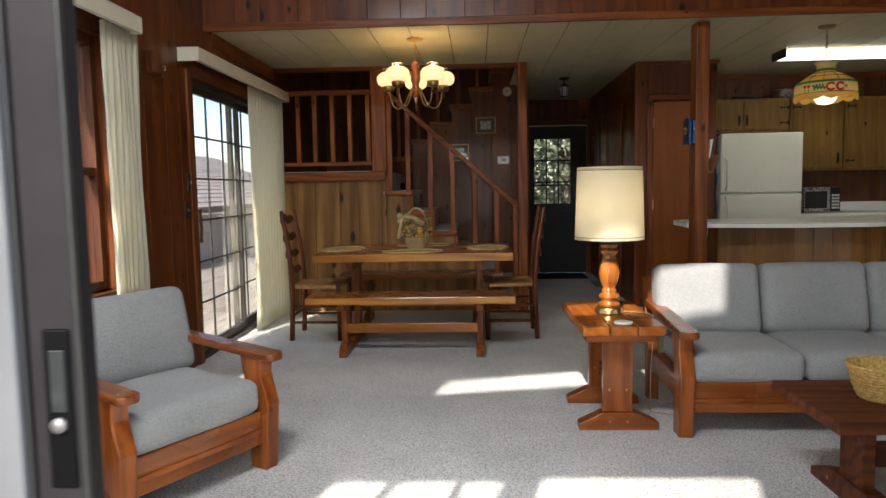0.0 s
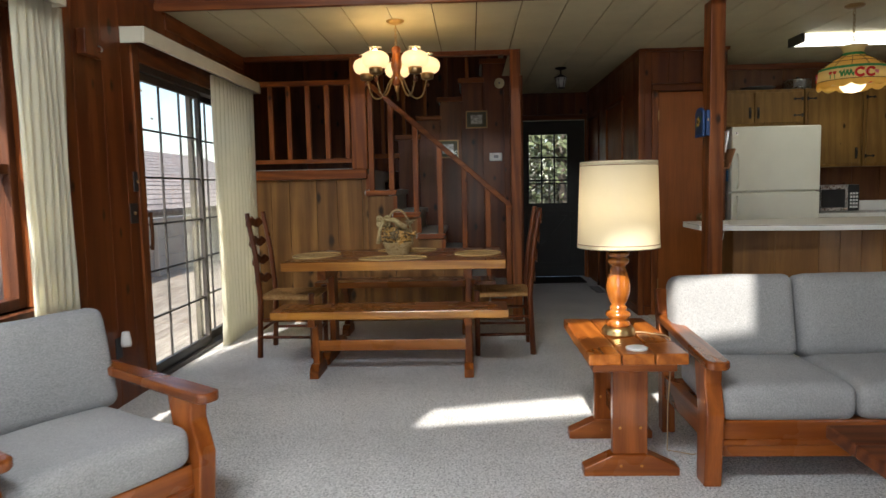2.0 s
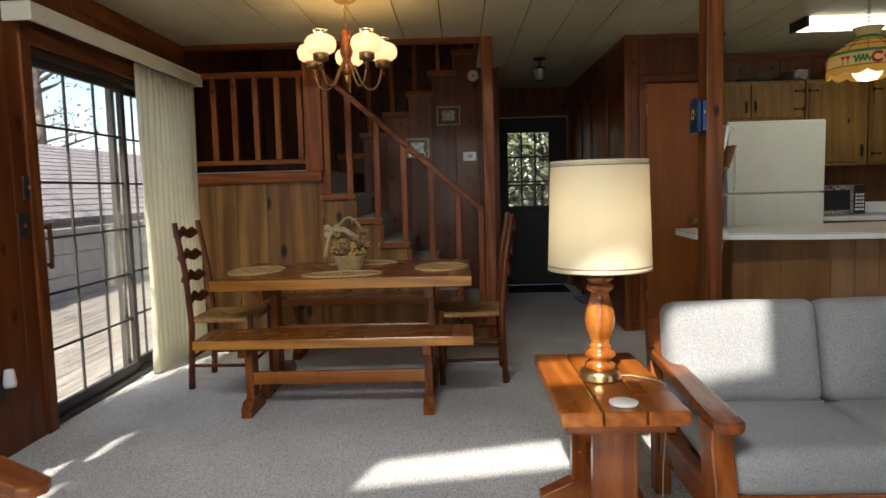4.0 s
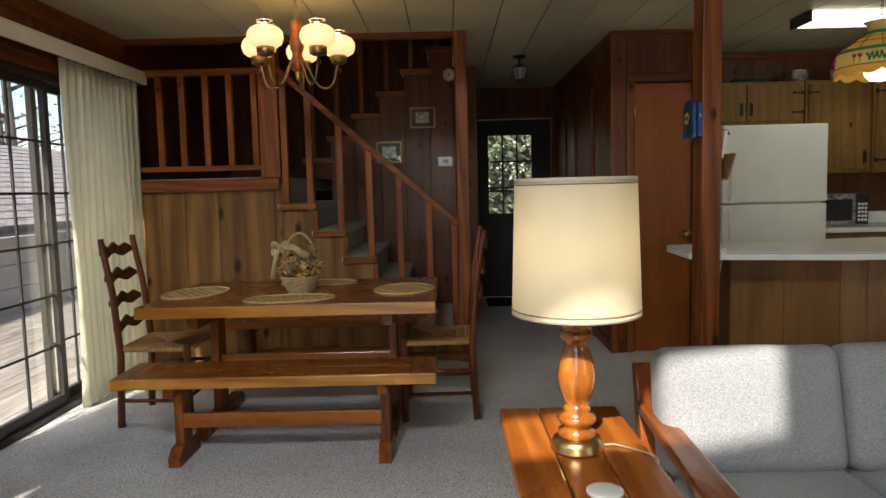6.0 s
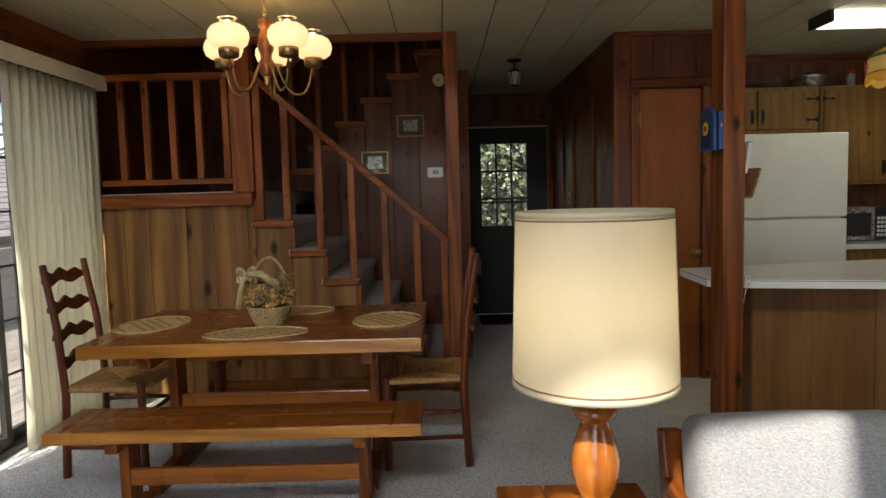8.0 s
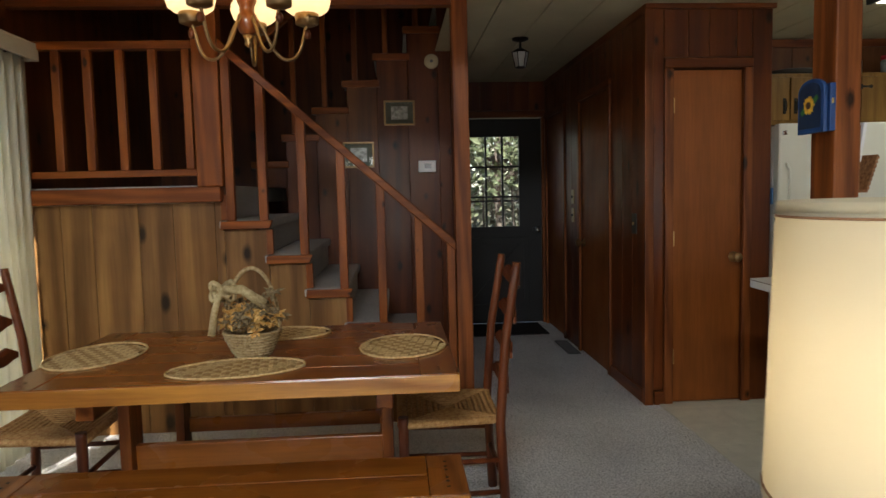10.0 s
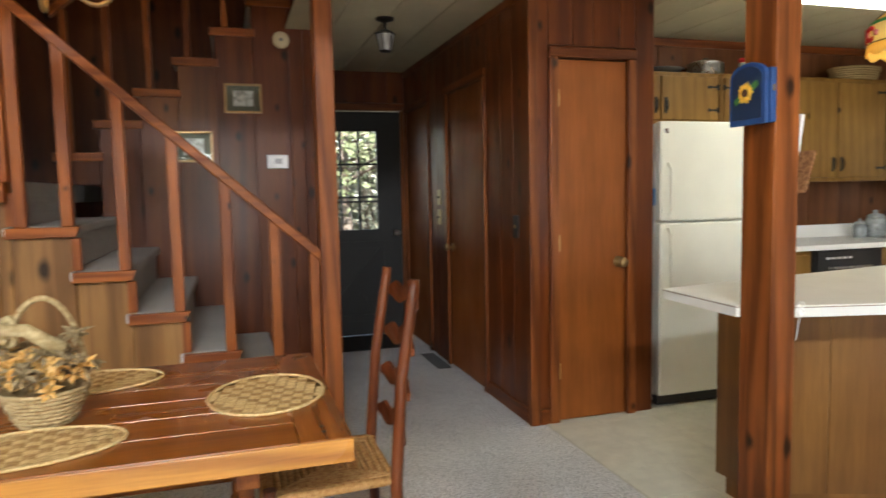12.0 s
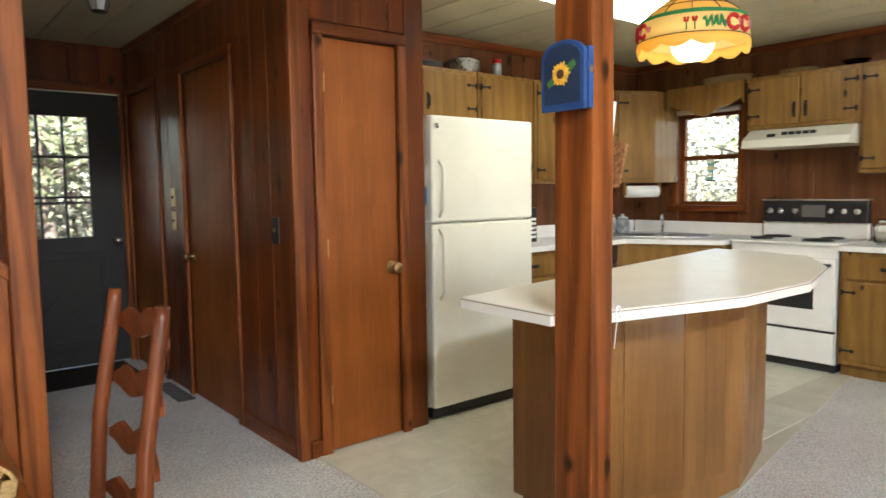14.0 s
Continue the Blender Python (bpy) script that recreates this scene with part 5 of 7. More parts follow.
COFFEE_X = wood("coffee_wood", (0.06, 0.017, 0.009), (0.13, 0.042, 0.019), "x", 0.6)
coffee = thing("coffee_table", pose(2.44, 3.225, 0), "long dark red-brown plank coffee table", "coffee table")
for i in range(3):
    box_part("top_plank", coffee, COFFEE_X, -0.69, -0.264 + 0.176 * i + 0.001, 0.36, 0.69, -0.264 + 0.176 * (i + 1) - 0.001, 0.405, r=0.007)
for x in (-0.48, 0.48):
    box_part("leg", coffee, COFFEE_X, x - 0.024, -0.08, 0.08, x + 0.024, 0.08, 0.362, r=0.005)
    bm = bmesh.new()
    prism(bm, [(-0.28, 0), (0.28, 0), (0.28, 0.035), (0.12, 0.09), (-0.12, 0.09), (-0.28, 0.035)], "x", x - 0.035, x + 0.035, r=0.004)
    part("foot", bm, COFFEE_X, coffee)
    for y in (-0.14, 0.14):
        bm = bmesh.new()
        lathe(bm, [(0.007, -0.002), (0.007, 0.002)], 10)
        bmesh.ops.transform(bm, matrix=Matrix.Translation((x - 0.036, y, 0.045)) @ Matrix.Rotation(math.pi / 2, 4, "Y"), verts=bm.verts[:])
        part("dowel", bm, TABLE_EDGE, coffee, "pale wooden dowel end")
box_part("stretcher", coffee, COFFEE_X, -0.46, -0.02, 0.15, 0.46, 0.02, 0.24, r=0.004)
bowl = thing("wicker_bowl", pose(2.06, 3.24, 0.405), "round honey-coloured wicker bowl on the coffee table", "basket")
woven_bowl(bowl, 0.085, 0.125, 0.13, 11, 18, speckle("honey_wicker", (0.28, 0.16, 0.04), (0.48, 0.30, 0.09), (0.6, 0.42, 0.17), 70, 0.5, 0.003, 0.6))


# ---- kitchen ----
def pull(parent, x, y, z, way, tall=True, material=IRON):
    """A bail pull on a back plate; way: the outward axis, 'y-' or 'x-'."""
    pts = [(0, 0, -0.04), (0, -0.022, -0.03), (0, -0.026, 0), (0, -0.022, 0.03), (0, 0, 0.04)]
    if not tall:
        pts = [(p[2], p[1], 0) for p in pts]
    bm = bmesh.new()
    tube(bm, pts, 0.0045, 6)
    rbox(bm, -0.012 if tall else -0.05, -0.003, -0.055 if tall else -0.012, 0.012 if tall else 0.05, 0.0, 0.055 if tall else 0.012, r=0.001)
    turn = {"y-": 0, "x-": -90}[way]
    bmesh.ops.transform(bm, matrix=pose(x, y, z, rz=turn), verts=bm.verts[:])
    return part("handle", bm, material, parent, "dark metal pull")


def strap_hinge(parent, x, y, z, way, side):
    bm = bmesh.new()
    prism(bm, [(0, -0.008), (0.05, -0.006), (0.07, -0.014), (0.085, 0), (0.07, 0.014), (0.05, 0.006), (0, 0.008)], "y", -0.004, 0.0)
    rbox(bm, -0.014, -0.006, -0.018, 0.004, 0.0, 0.018)
    bmesh.ops.transform(bm, matrix=pose(x, y, z, rz={"y-": 0, "x-": -90}[way]) @ Matrix.Diagonal((side, 1, 1, 1)), verts=bm.verts[:])
    return part("strap_hinge", bm, IRON, parent, "black strap hinge")


def cabinet(name, label, m, w, d, z0, z1, doors, top_drawer=0.0, hinges=True, toe=0.0):
    """A cabinet whose front looks along -y; origin at the middle of its front, on the floor."""
    ob = thing(name, m @ pose(0, 0, z0), label, "cabinet", "kitchen cabinets")
    h = z1 - z0
    box_part("body", ob, CABINET, -w / 2 + 0.001, 0.0, toe, w / 2 - 0.001, d, h, r=0.003)
    if toe:
        box_part("toe_kick", ob, CABINET, -w / 2 + 0.001, 0.06, 0, w / 2 - 0.001, d, toe)
    dw = (w - 0.04) / doors
    for i in range(doors):
        x0, x1 = -w / 2 + 0.02 + dw * i + 0.006, -w / 2 + 0.02 + dw * (i + 1) - 0.006
        lo, hi = toe + 0.03, h - 0.03 - (top_drawer + 0.02 if top_drawer else 0)
        if hi - lo > 0.05:
            dr = box_part("door", ob, CABINET, x0, -0.018, lo, x1, 0.0, hi, r=0.005)
            right = (i % 2 == 0) if doors > 1 else True
            xh = x1 - 0.035 if right else x0 + 0.035
            xx = x0 if right else x1
            pull(dr, xh if doors > 1 else x1 - 0.035, -0.018, (lo + 0.1) if z0 > 1 else (hi - 0.1), "y-")
            if hinges:
                for z in (lo + 0.07, hi - 0.07):
                    strap_hinge(dr, (x0 if right else x1), -0.018, z, "y-", 1 if right else -1)
        if top_drawer:
            dr = box_part("drawer", ob, CABINET, x0, -0.018, h - 0.03 - top_drawer, x1, 0.0, h - 0.03, r=0.005)
            pull(dr, (x0 + x1) / 2, -0.018, h - 0.03 - top_drawer / 2, "y-", False)
    return ob


def facing_west(x, y):
    return pose(x, y, 0, rz=-90)


cabinet("upper_cabinet", "small honey-brown pine cabinet above the fridge", pose(3.41, 8.25, 0), 0.98, 0.31, 1.76, 2.12, 2)
cabinet("upper_cabinet", "tall honey-brown pine wall cabinet with iron pull", pose(4.19, 8.25, 0), 0.56, 0.31, 1.345, 2.12, 1)
cabinet("upper_cabinet", "tall honey-brown pine wall cabinet with iron pull", pose(4.97, 8.25, 0), 0.98, 0.31, 1.345, 2.12, 2)
# corner cabinet set across the corner
corner = thing("corner_cabinet", pose(0, 0, 1.345), "honey-brown pine corner wall cabinet with iron hinges", "cabinet", "kitchen cabinets")
bm = bmesh.new()
prism(bm, [(5.47, 8.25), (5.80, 8.08), (XE - 0.035, 8.08), (XE - 0.02, KIT_Y - 0.02), (5.47, KIT_Y - 0.02)], "z", 0, 0.775, r=0.003)
part("body", bm, CABINET, corner)
a, b = Vector((5.485, 8.243, 0)), Vector((5.785, 8.087, 0))
ang = math.degrees(math.atan2(b.y - a.y, b.x - a.x))
mid = (a + b) / 2
bm = bmesh.new()
rbox(bm, -0.16, -0.022, 0.03, 0.16, -0.003, 0.745, r=0.005)
bmesh.ops.transform(bm, matrix=pose(mid.x, mid.y, 0, rz=ang), verts=bm.verts[:])
dr = part("door", bm, CABINET, corner)
for z in (0.1, 0.67):
    bm = bmesh.new()
    prism(bm, [(-0.16, z - 0.008), (-0.10, z - 0.006), (-0.08, z - 0.014), (-0.065, z), (-0.08, z + 0.014), (-0.10, z + 0.006), (-0.16, z + 0.008)], "y", -0.027, -0.021)
    bmesh.ops.transform(bm, matrix=pose(mid.x, mid.y, 0, rz=ang), verts=bm.verts[:])
    part("strap_hinge", bm, IRON, dr, "black strap hinge")
cabinet("upper_cabinet", "short honey-brown pine cabinet over the range hood", facing_west(5.88, 6.91), 0.80, 0.31, 1.73, 2.13, 2)
cabinet("upper_cabinet", "tall honey-brown pine wall cabinet beside the hood", facing_west(5.88, 6.21), 0.60, 0.31, 1.38, 2.13, 1)
# scalloped wooden valance over the window
val = thing("window_valance_board", pose(5.90, 7.695, 1.86), "scalloped honey-brown wooden board over the window", "valance")
out = [(-0.345, 0.27), (-0.345, -0.0)]
for i in range(25):
    u = -0.345 + 0.69 * i / 24
    out.append((u, 0.10 + 0.05 * math.cos(2 * math.pi * (u + 0.345) / 0.69 * 1) - 0.03 * abs(math.sin(3 * math.pi * (u + 0.345) / 0.69)) - 0.06 * (abs(u) > 0.33)))
out += [(0.345, 0.27)]
out = [out[0]] + out[2:]
bm = bmesh.new()
prism(bm, out, "x", 0, 0.02)
part("board", bm, CABINET, val)

# lower cabinets, worktop
cabinet("base_cabinet", "honey-brown pine base cabinet with drawer", pose(4.17, 7.98, 0), 0.64, 0.55, 0, 0.855, 1, 0.14, toe=0.09)
dish = thing("dishwasher", pose(4.81, 7.97, 0), "black built-in dishwasher under the worktop", "dishwasher")
box_part("body", dish, BLACK, -0.30, 0.0, 0.1, 0.30, 0.55, 0.855, r=0.003)
box_part("door", dish, BLACK, -0.298, -0.02, 0.12, 0.298, 0.0, 0.70, r=0.006)
ctl = box_part("control_panel", dish, BLACK, -0.298, -0.025, 0.71, 0.298, 0.0, 0.85, r=0.006)
box_part("handle", ctl, STEEL, -0.2, -0.04, 0.72, 0.2, -0.024, 0.735, r=0.003)
for i in range(5):
    box_part("button", ctl, WHITE, -0.22 + i * 0.05, -0.029, 0.79, -0.19 + i * 0.05, -0.024, 0.805)
sinkcab = thing("base_cabinet", pose(0, 0, 0), "honey-brown pine corner base cabinet under the sink", "cabinet", "kitchen cabinets")
bm = bmesh.new()
prism(bm, [(5.12, 7.98), (5.24, 7.94), (5.55, 7.31), (6.18, 7.31), (6.18, 8.55), (5.12, 8.55)], "z", 0.09, 0.855, r=0.003)
part("body", bm, CABINET, sinkcab)
a, b = Vector((5.25, 7.93, 0)), Vector((5.545, 7.33, 0))
ang, mid, ln = math.degrees(math.atan2(b.y - a.y, b.x - a.x)), (a + b) / 2, (b - a).length
for i in range(2):
    for z0, z1, n_ in ((0.12, 0.66, "door"), (0.69, 0.83, "drawer")):
        bm = bmesh.new()
        rbox(bm, -ln / 2 + 0.02 + i * ln / 2, -0.02, z0, -0.015 + i * (ln / 2 - 0.005), 0.0, z1, r=0.005)
        bmesh.ops.transform(bm, matrix=pose(mid.x, mid.y, 0, rz=ang), verts=bm.verts[:])
        part(n_, bm, CABINET, sinkcab)
worktop = thing("worktop", pose(0, 0, 0.858), "white laminate kitchen worktop with backsplash", "worktop")
bm = bmesh.new()
prism(bm, [(3.82, 7.94), (5.2, 7.93), (5.50, 7.30), (XE - 0.015, 7.30), (XE - 0.015, KIT_Y - 0.015), (3.82, KIT_Y - 0.015)], "z", 0, 0.038, r=0.004)
part("top", bm, ENAMEL, worktop)
box_part("backsplash", worktop, ENAMEL, 3.82, KIT_Y - 0.036, 0.038, XE - 0.04, KIT_Y - 0.016, 0.14, r=0.004)
box_part("backsplash", worktop, ENAMEL, XE - 0.036, 7.30, 0.038, XE - 0.016, KIT_Y - 0.04, 0.14, r=0.004)
sink = thing("sink", pose(5.70, 7.95, 0.896, rz=-62), "stainless steel double sink set in the worktop", "sink")
for x in (-0.22, 0.22):
    bm = bmesh.new()
    rbox(bm, x - 0.19, -0.2, -0.0, x + 0.19, 0.2, 0.006, r=0.003)
    part("rim", bm, STEEL, sink)
    box_part("basin", sink, GREY_METAL, x - 0.16, -0.17, 0.005, x + 0.16, 0.17, 0.0075)
tube_part("faucet", sink, STEEL, [(0, 0.19, 0.0), (0, 0.19, 0.12), (0, 0.16, 0.17), (0, 0.05, 0.16), (0, 0.03, 0.13)], 0.01, 8)
rightbase = cabinet("base_cabinet", "honey-brown pine base cabinet with two drawers", facing_west(5.60, 6.205), 0.59, 0.55, 0, 0.855, 1, 0.15, toe=0.09)
wt2 = thing("worktop", pose(0, 0, 0.858), "short white laminate worktop beside the stove", "worktop")
box_part("top", wt2, ENAMEL, 5.57, 5.90, 0, XE - 0.015, 6.505, 0.038, r=0.004)
box_part("backsplash", wt2, ENAMEL, XE - 0.036, 5.90, 0.038, XE - 0.016, 6.505, 0.14, r=0.004)

# fridge
fridge = thing("fridge", pose(3.352, 7.58, 0), "cream two-door top-freezer refrigerator beside the closet", "refrigerator")
box_part("body", fridge, FRIDGE, -0.39, 0.07, 0.03, 0.39, 0.78, 1.70, r=0.008)
for z0, z1 in ((0.075, 1.115), (1.125, 1.71)):
    dr = box_part("door", fridge, FRIDGE, -0.395, 0.0, z0, 0.395, 0.065, z1, r=0.014, seg=3)
    zz = (z1 - 0.42, z1 - 0.03) if z0 < 1 else (z0 + 0.03, z0 + 0.34)
    tube_part("handle", dr, FRIDGE, [(-0.345, 0.0, zz[0]), (-0.345, -0.035, zz[0] + 0.04), (-0.345, -0.037, (zz[0] + zz[1]) / 2), (-0.345, -0.035, zz[1] - 0.04), (-0.345, 0.0, zz[1])], 0.009, 8)
box_part("grille", fridge, BLACK, -0.39, 0.03, 0.015, 0.39, 0.08, 0.07, r=0.003)
for x in (-0.37, 0.37):
    lathe_part("foot", fridge, BLACK, [(0.015, 0.0), (0.015, 0.035)], 10, (x, 0.1, 0))
box_part("badge", fridge, STEEL, -0.375, -0.003, 1.64, -0.345, 0.001, 1.665)
for z, mat in ((1.34, WHITE), (1.22, plain("magnet_blue", (0.1, 0.3, 0.6), 0.5)), (1.05, WHITE)):
    note = thing("fridge_note", pose(2.935, 7.63, z), "small paper note stuck beside the fridge", "note")
    box_part("sheet", note, mat, -0.004, -0.03, 0, 0.0, 0.03, 0.1)

# stove and hood
stove = thing("stove", pose(5.60, 6.90, 0, rz=-90), "white electric range with black control panel", "stove")
box_part("body", stove, ENAMEL, -0.38, 0.02, 0.06, 0.38, 0.58, 0.885, r=0.006)
box_part("cooktop", stove, ENAMEL, -0.385, -0.01, 0.885, 0.385, 0.52, 0.905, r=0.006)
dr = box_part("oven_door", stove, ENAMEL, -0.375, -0.02, 0.30, 0.375, 0.02, 0.80, r=0.008)
box_part("window", dr, BLACK, -0.24, -0.023, 0.44, 0.24, -0.019, 0.66, r=0.002)
tube_part("handle", dr, BLACK, [(-0.34, -0.02, 0.755), (-0.34, -0.055, 0.755), (0.34, -0.055, 0.755), (0.34, -0.02, 0.755)], 0.013, 8)
box_part("trim_strip", stove, BLACK, -0.375, -0.012, 0.285, 0.375, 0.02, 0.298)
box_part("drawer", stove, ENAMEL, -0.375, -0.02, 0.07, 0.375, 0.02, 0.283, r=0.008)
box_part("plinth", stove, BLACK, -0.37, 0.03, 0.0, 0.37, 0.56, 0.065)
panel = box_part("control_panel", stove, BLACK, -0.38, 0.515, 1.02, 0.38, 0.575, 1.185, r=0.008)
box_part("panel_frame", stove, STEEL, -0.385, 0.52, 1.01, 0.385, 0.58, 1.02)
box_part("panel_frame", stove, STEEL, -0.385, 0.512, 1.185, 0.385, 0.578, 1.195)
box_part("back_guard", stove, ENAMEL, -0.38, 0.53, 0.90, 0.38, 0.58, 1.012, r=0.004)
for x in (-0.32, -0.24, -0.13, 0.13, 0.22, 0.31):
    bm = bmesh.new()
    lathe(bm, [(0.0, 0), (0.022, 0), (0.02, 0.018), (0.0, 0.02)], 14)
    bmesh.ops.transform(bm, matrix=Matrix.Translation((x, 0.515, 1.105)) @ Matrix.Rotation(math.pi / 2, 4, "X"), verts=bm.verts[:])
    part("dial", bm, STEEL, panel)
box_part("clock", panel, GREY_METAL, -0.08, 0.511, 1.06, 0.09, 0.516, 1.15)
for x, y, r in ((-0.2, 0.13, 0.08), (0.2, 0.13, 0.1), (-0.2, 0.38, 0.1), (0.2, 0.38, 0.08)):
    coil = lathe_part("drip_pan", stove, STEEL, [(r + 0.015, 0.904), (r + 0.012, 0.908), (r - 0.01, 0.906), (0.0, 0.9055)], 24, (x, y, 0))
    pts = [(x + (0.012 + (r - 0.012) * i / 70) * math.cos(i * 0.45), y + (0.012 + (r - 0.012) * i / 70) * math.sin(i * 0.45), 0.916) for i in range(71)]
    tube_part("burner_coil", stove, BLACK, pts, 0.0055, 6)
hood = thing("range_hood", pose(5.88, 6.905, 1.585, rz=-90), "almond range hood with vent slots under the cabinet", "range hood")
bm = bmesh.new()
prism(bm, [(-0.14, 0.0), (0.3, 0.0), (0.3, 0.142), (0.0, 0.142), (-0.13, 0.06)], "x", -0.38, 0.38, r=0.005)
part("shell", bm, FRIDGE, hood)
for i in range(5):
    bm = bmesh.new()
    rbox(bm, -0.1 + 0.05 * i, -0.088, 0.085, -0.06 + 0.05 * i, -0.080, 0.11)
    part("vent_slot", bm, BLACK, hood)
box_part("switch", hood, BLACK, -0.20, -0.105, 0.075, -0.14, -0.095, 0.10)

# kitchen window
kwin = tagged(new("window_2"), "double-hung kitchen window with brown wooden sash", "window", kind="structure")
Y0, Y1, Z0, Z1 = KWIN
for n_, box, mt in (("casing", (XE - 0.03, Y0 - 0.06, Z0 - 0.06, XE - 0.012, Y0, Z1 + 0.06), BEAM_Z), ("casing", (XE - 0.03, Y1, Z0 - 0.06, XE - 0.012, Y1 + 0.06, Z1 + 0.06), BEAM_Z), ("window_sill", (XE - 0.06, Y0 - 0.08, Z0 - 0.05, XE + 0.05, Y1 + 0.08, Z0 - 0.0), BEAM_Y),
                    ("casing", (XE - 0.03, Y0, Z1, XE - 0.012, Y1, Z1 + 0.06), BEAM_Y), ("window_frame", (XE + 0.03, Y0, Z0, XE + 0.08, Y0 + 0.035, Z1), BEAM_Z), ("window_frame", (XE + 0.03, Y1 - 0.035, Z0, XE + 0.08, Y1, Z1), BEAM_Z),
                    ("window_frame", (XE + 0.03, Y0 + 0.035, Z0, XE + 0.08, Y1 - 0.035, Z0 + 0.035), BEAM_Y), ("window_frame", (XE + 0.03, Y0 + 0.035, Z1 - 0.035, XE + 0.08, Y1 - 0.035, Z1), BEAM_Y), ("meeting_rail", (XE + 0.02, Y0 + 0.03, 1.535, XE + 0.07, Y1 - 0.03, 1.575), BEAM_Y)):
    box_part(n_, kwin, mt, *box, r=0.003)
g = box_part("pane", kwin, GLASS, XE + 0.05, Y0 + 0.03, Z0 + 0.03, XE + 0.054, Y1 - 0.03, Z1 - 0.03)
g.visible_shadow = False
blind = thing("rolled_blind", pose(XE - 0.05, (Y0 + Y1) / 2, Z1 + 0.01), "white rolled-up window blind", "blind")
tube_part("roll", blind, WHITE, [(0, -0.3, 0), (0, 0.3, 0)], 0.022, 12)
box_part("side_track", blind, WHITE, -0.01, 0.27, -0.6, 0.005, 0.285, 0)
sc = thing("suncatcher", pose(XE + 0.0, 7.79, 1.36), "narrow teal and white stained-glass suncatcher", "suncatcher")
cols = ((0.2, 0.45, 0.42), (0.6, 0.7, 0.6), (0.3, 0.55, 0.5), (0.7, 0.65, 0.4))
for i in range(6):
    box_part("glass_piece", sc, plain("stained_glass_%d" % i, cols[i % 4], 0.2), 0.0, -0.035, 0.03 * i, 0.006, 0.035, 0.03 * i + 0.028)
box_part("lead_bar", sc, IRON, -0.002, -0.045, -0.012, 0.008, 0.045, 0.0)
tube_part("hanger", sc, IRON, [(0.003, 0, 0.18), (0.003, 0.0, 0.22)], 0.002, 5)

# island
ISL = [(2.18, 6.45), (2.16, 6.013), (2.272, 6.013), (2.272, 5.945), (2.9, 5.79), (3.40, 5.785), (3.98, 5.95), (4.45, 6.23), (4.56, 6.82)]
isl = thing("kitchen_island", pose(0, 0, 0), "kitchen island with cream laminate top and brown wood base", "kitchen island")
bm = bmesh.new()
prism(bm, ISL, "z", 0.885, 0.925, r=0.003)
part("worktop", bm, CREAM, isl, "cream laminate top")
bm = bmesh.new()
prism(bm, [(x + 0.0015 * (1 if x > 3.3 else -1), y - 0.0015) for x, y in ISL], "z", 0.9175, 0.9205)
part("edge_line", bm, plain("laminate_edge", (0.22, 0.15, 0.09), 0.5), isl, "dark laminate edge line")
BASE = [(2.49, 6.50), (2.49, 6.27), (3.0, 6.08), (3.42, 6.055), (3.92, 6.20), (4.28, 6.45), (4.30, 6.74)]
bm = bmesh.new()
prism(bm, [(x + 0.05 * (x < 2.6), y + 0.0) for x, y in BASE], "z", 0, 0.112)
part("toe_kick", bm, ISLAND, isl)
bm = bmesh.new()
prism(bm, BASE, "z", 0.11, 0.886)
part("base_body", bm, ISLAND, isl)
for a, b in zip(BASE, BASE[1:]):
    a, b = Vector((*a, 0)), Vector((*b, 0))
    n_ = max(1, round((b - a).length / (0.26 if b.x < 3.3 else 0.125)))
    for i in range(n_):
        p, q = a.lerp(b, i / n_), a.lerp(b, (i + 1) / n_)
        w = (q - p).length
        me = board_mesh(w - 0.001, 0.774, 0.006, "x", ISLAND)
        ob = new("slat", me)
        ob.parent = isl
        mid = (p + q) / 2
        ob.matrix_basis = pose(mid.x, mid.y, 0.111, rz=math.degrees(math.atan2(q.y - p.y, q.x - p.x)) + 180)

# lamp over the island and the fluorescent light
hang = thing("pendant_lamp", pose(3.277, 6.23, CEIL), "stained-glass style pendant lamp with scalloped rim, lit", "pendant lamp")
lathe_part("canopy", hang, OLD_BRASS, [(0.0, 0), (0.075, 0), (0.074, -0.012), (0.05, -0.022), (0.0, -0.024)], 24)
chain(hang, -0.02, -0.27, OLD_BRASS, 0.01)
YEL = cloth("amber_panel", (0.80, 0.58, 0.18), 0.6)
PALE = cloth("cream_panel", (0.82, 0.70, 0.36), 0.6)
GRN = cloth("green_panel", (0.05, 0.32, 0.12), 0.45)
RED = cloth("red_panel", (0.65, 0.04, 0.05), 0.45)
PINK = cloth("pink_panel", (0.75, 0.25, 0.35), 0.5)
N = 12


def shade_band(name, material, rings, seg=48, scallop=0.0):
    bm = bmesh.new()
    rows = []
    for k, (r, z) in enumerate(rings):
        last = k == len(rings) - 1
        rows.append([bm.verts.new((r * math.cos(2 * math.pi * i / seg), r * math.sin(2 * math.pi * i / seg), z - (scallop * abs(math.sin(math.pi * i * N / seg)) if last else 0))) for i in range(seg)])
    inner = [[bm.verts.new((v.co.x * 0.985, v.co.y * 0.985, v.co.z)) for v in row] for row in rows]
    for sheet in (rows, inner):
        for a, b in zip(sheet, sheet[1:]):
            for i in range(seg):
                bm.faces.new((a[i], a[(i + 1) % seg], b[(i + 1) % seg], b[i])).smooth = True
    for j in (0, -1):
        for i in range(seg):
            bm.faces.new((rows[j][i], rows[j][(i + 1) % seg], inner[j][(i + 1) % seg], inner[j][i]))
    return part(name, bm, material, hang)


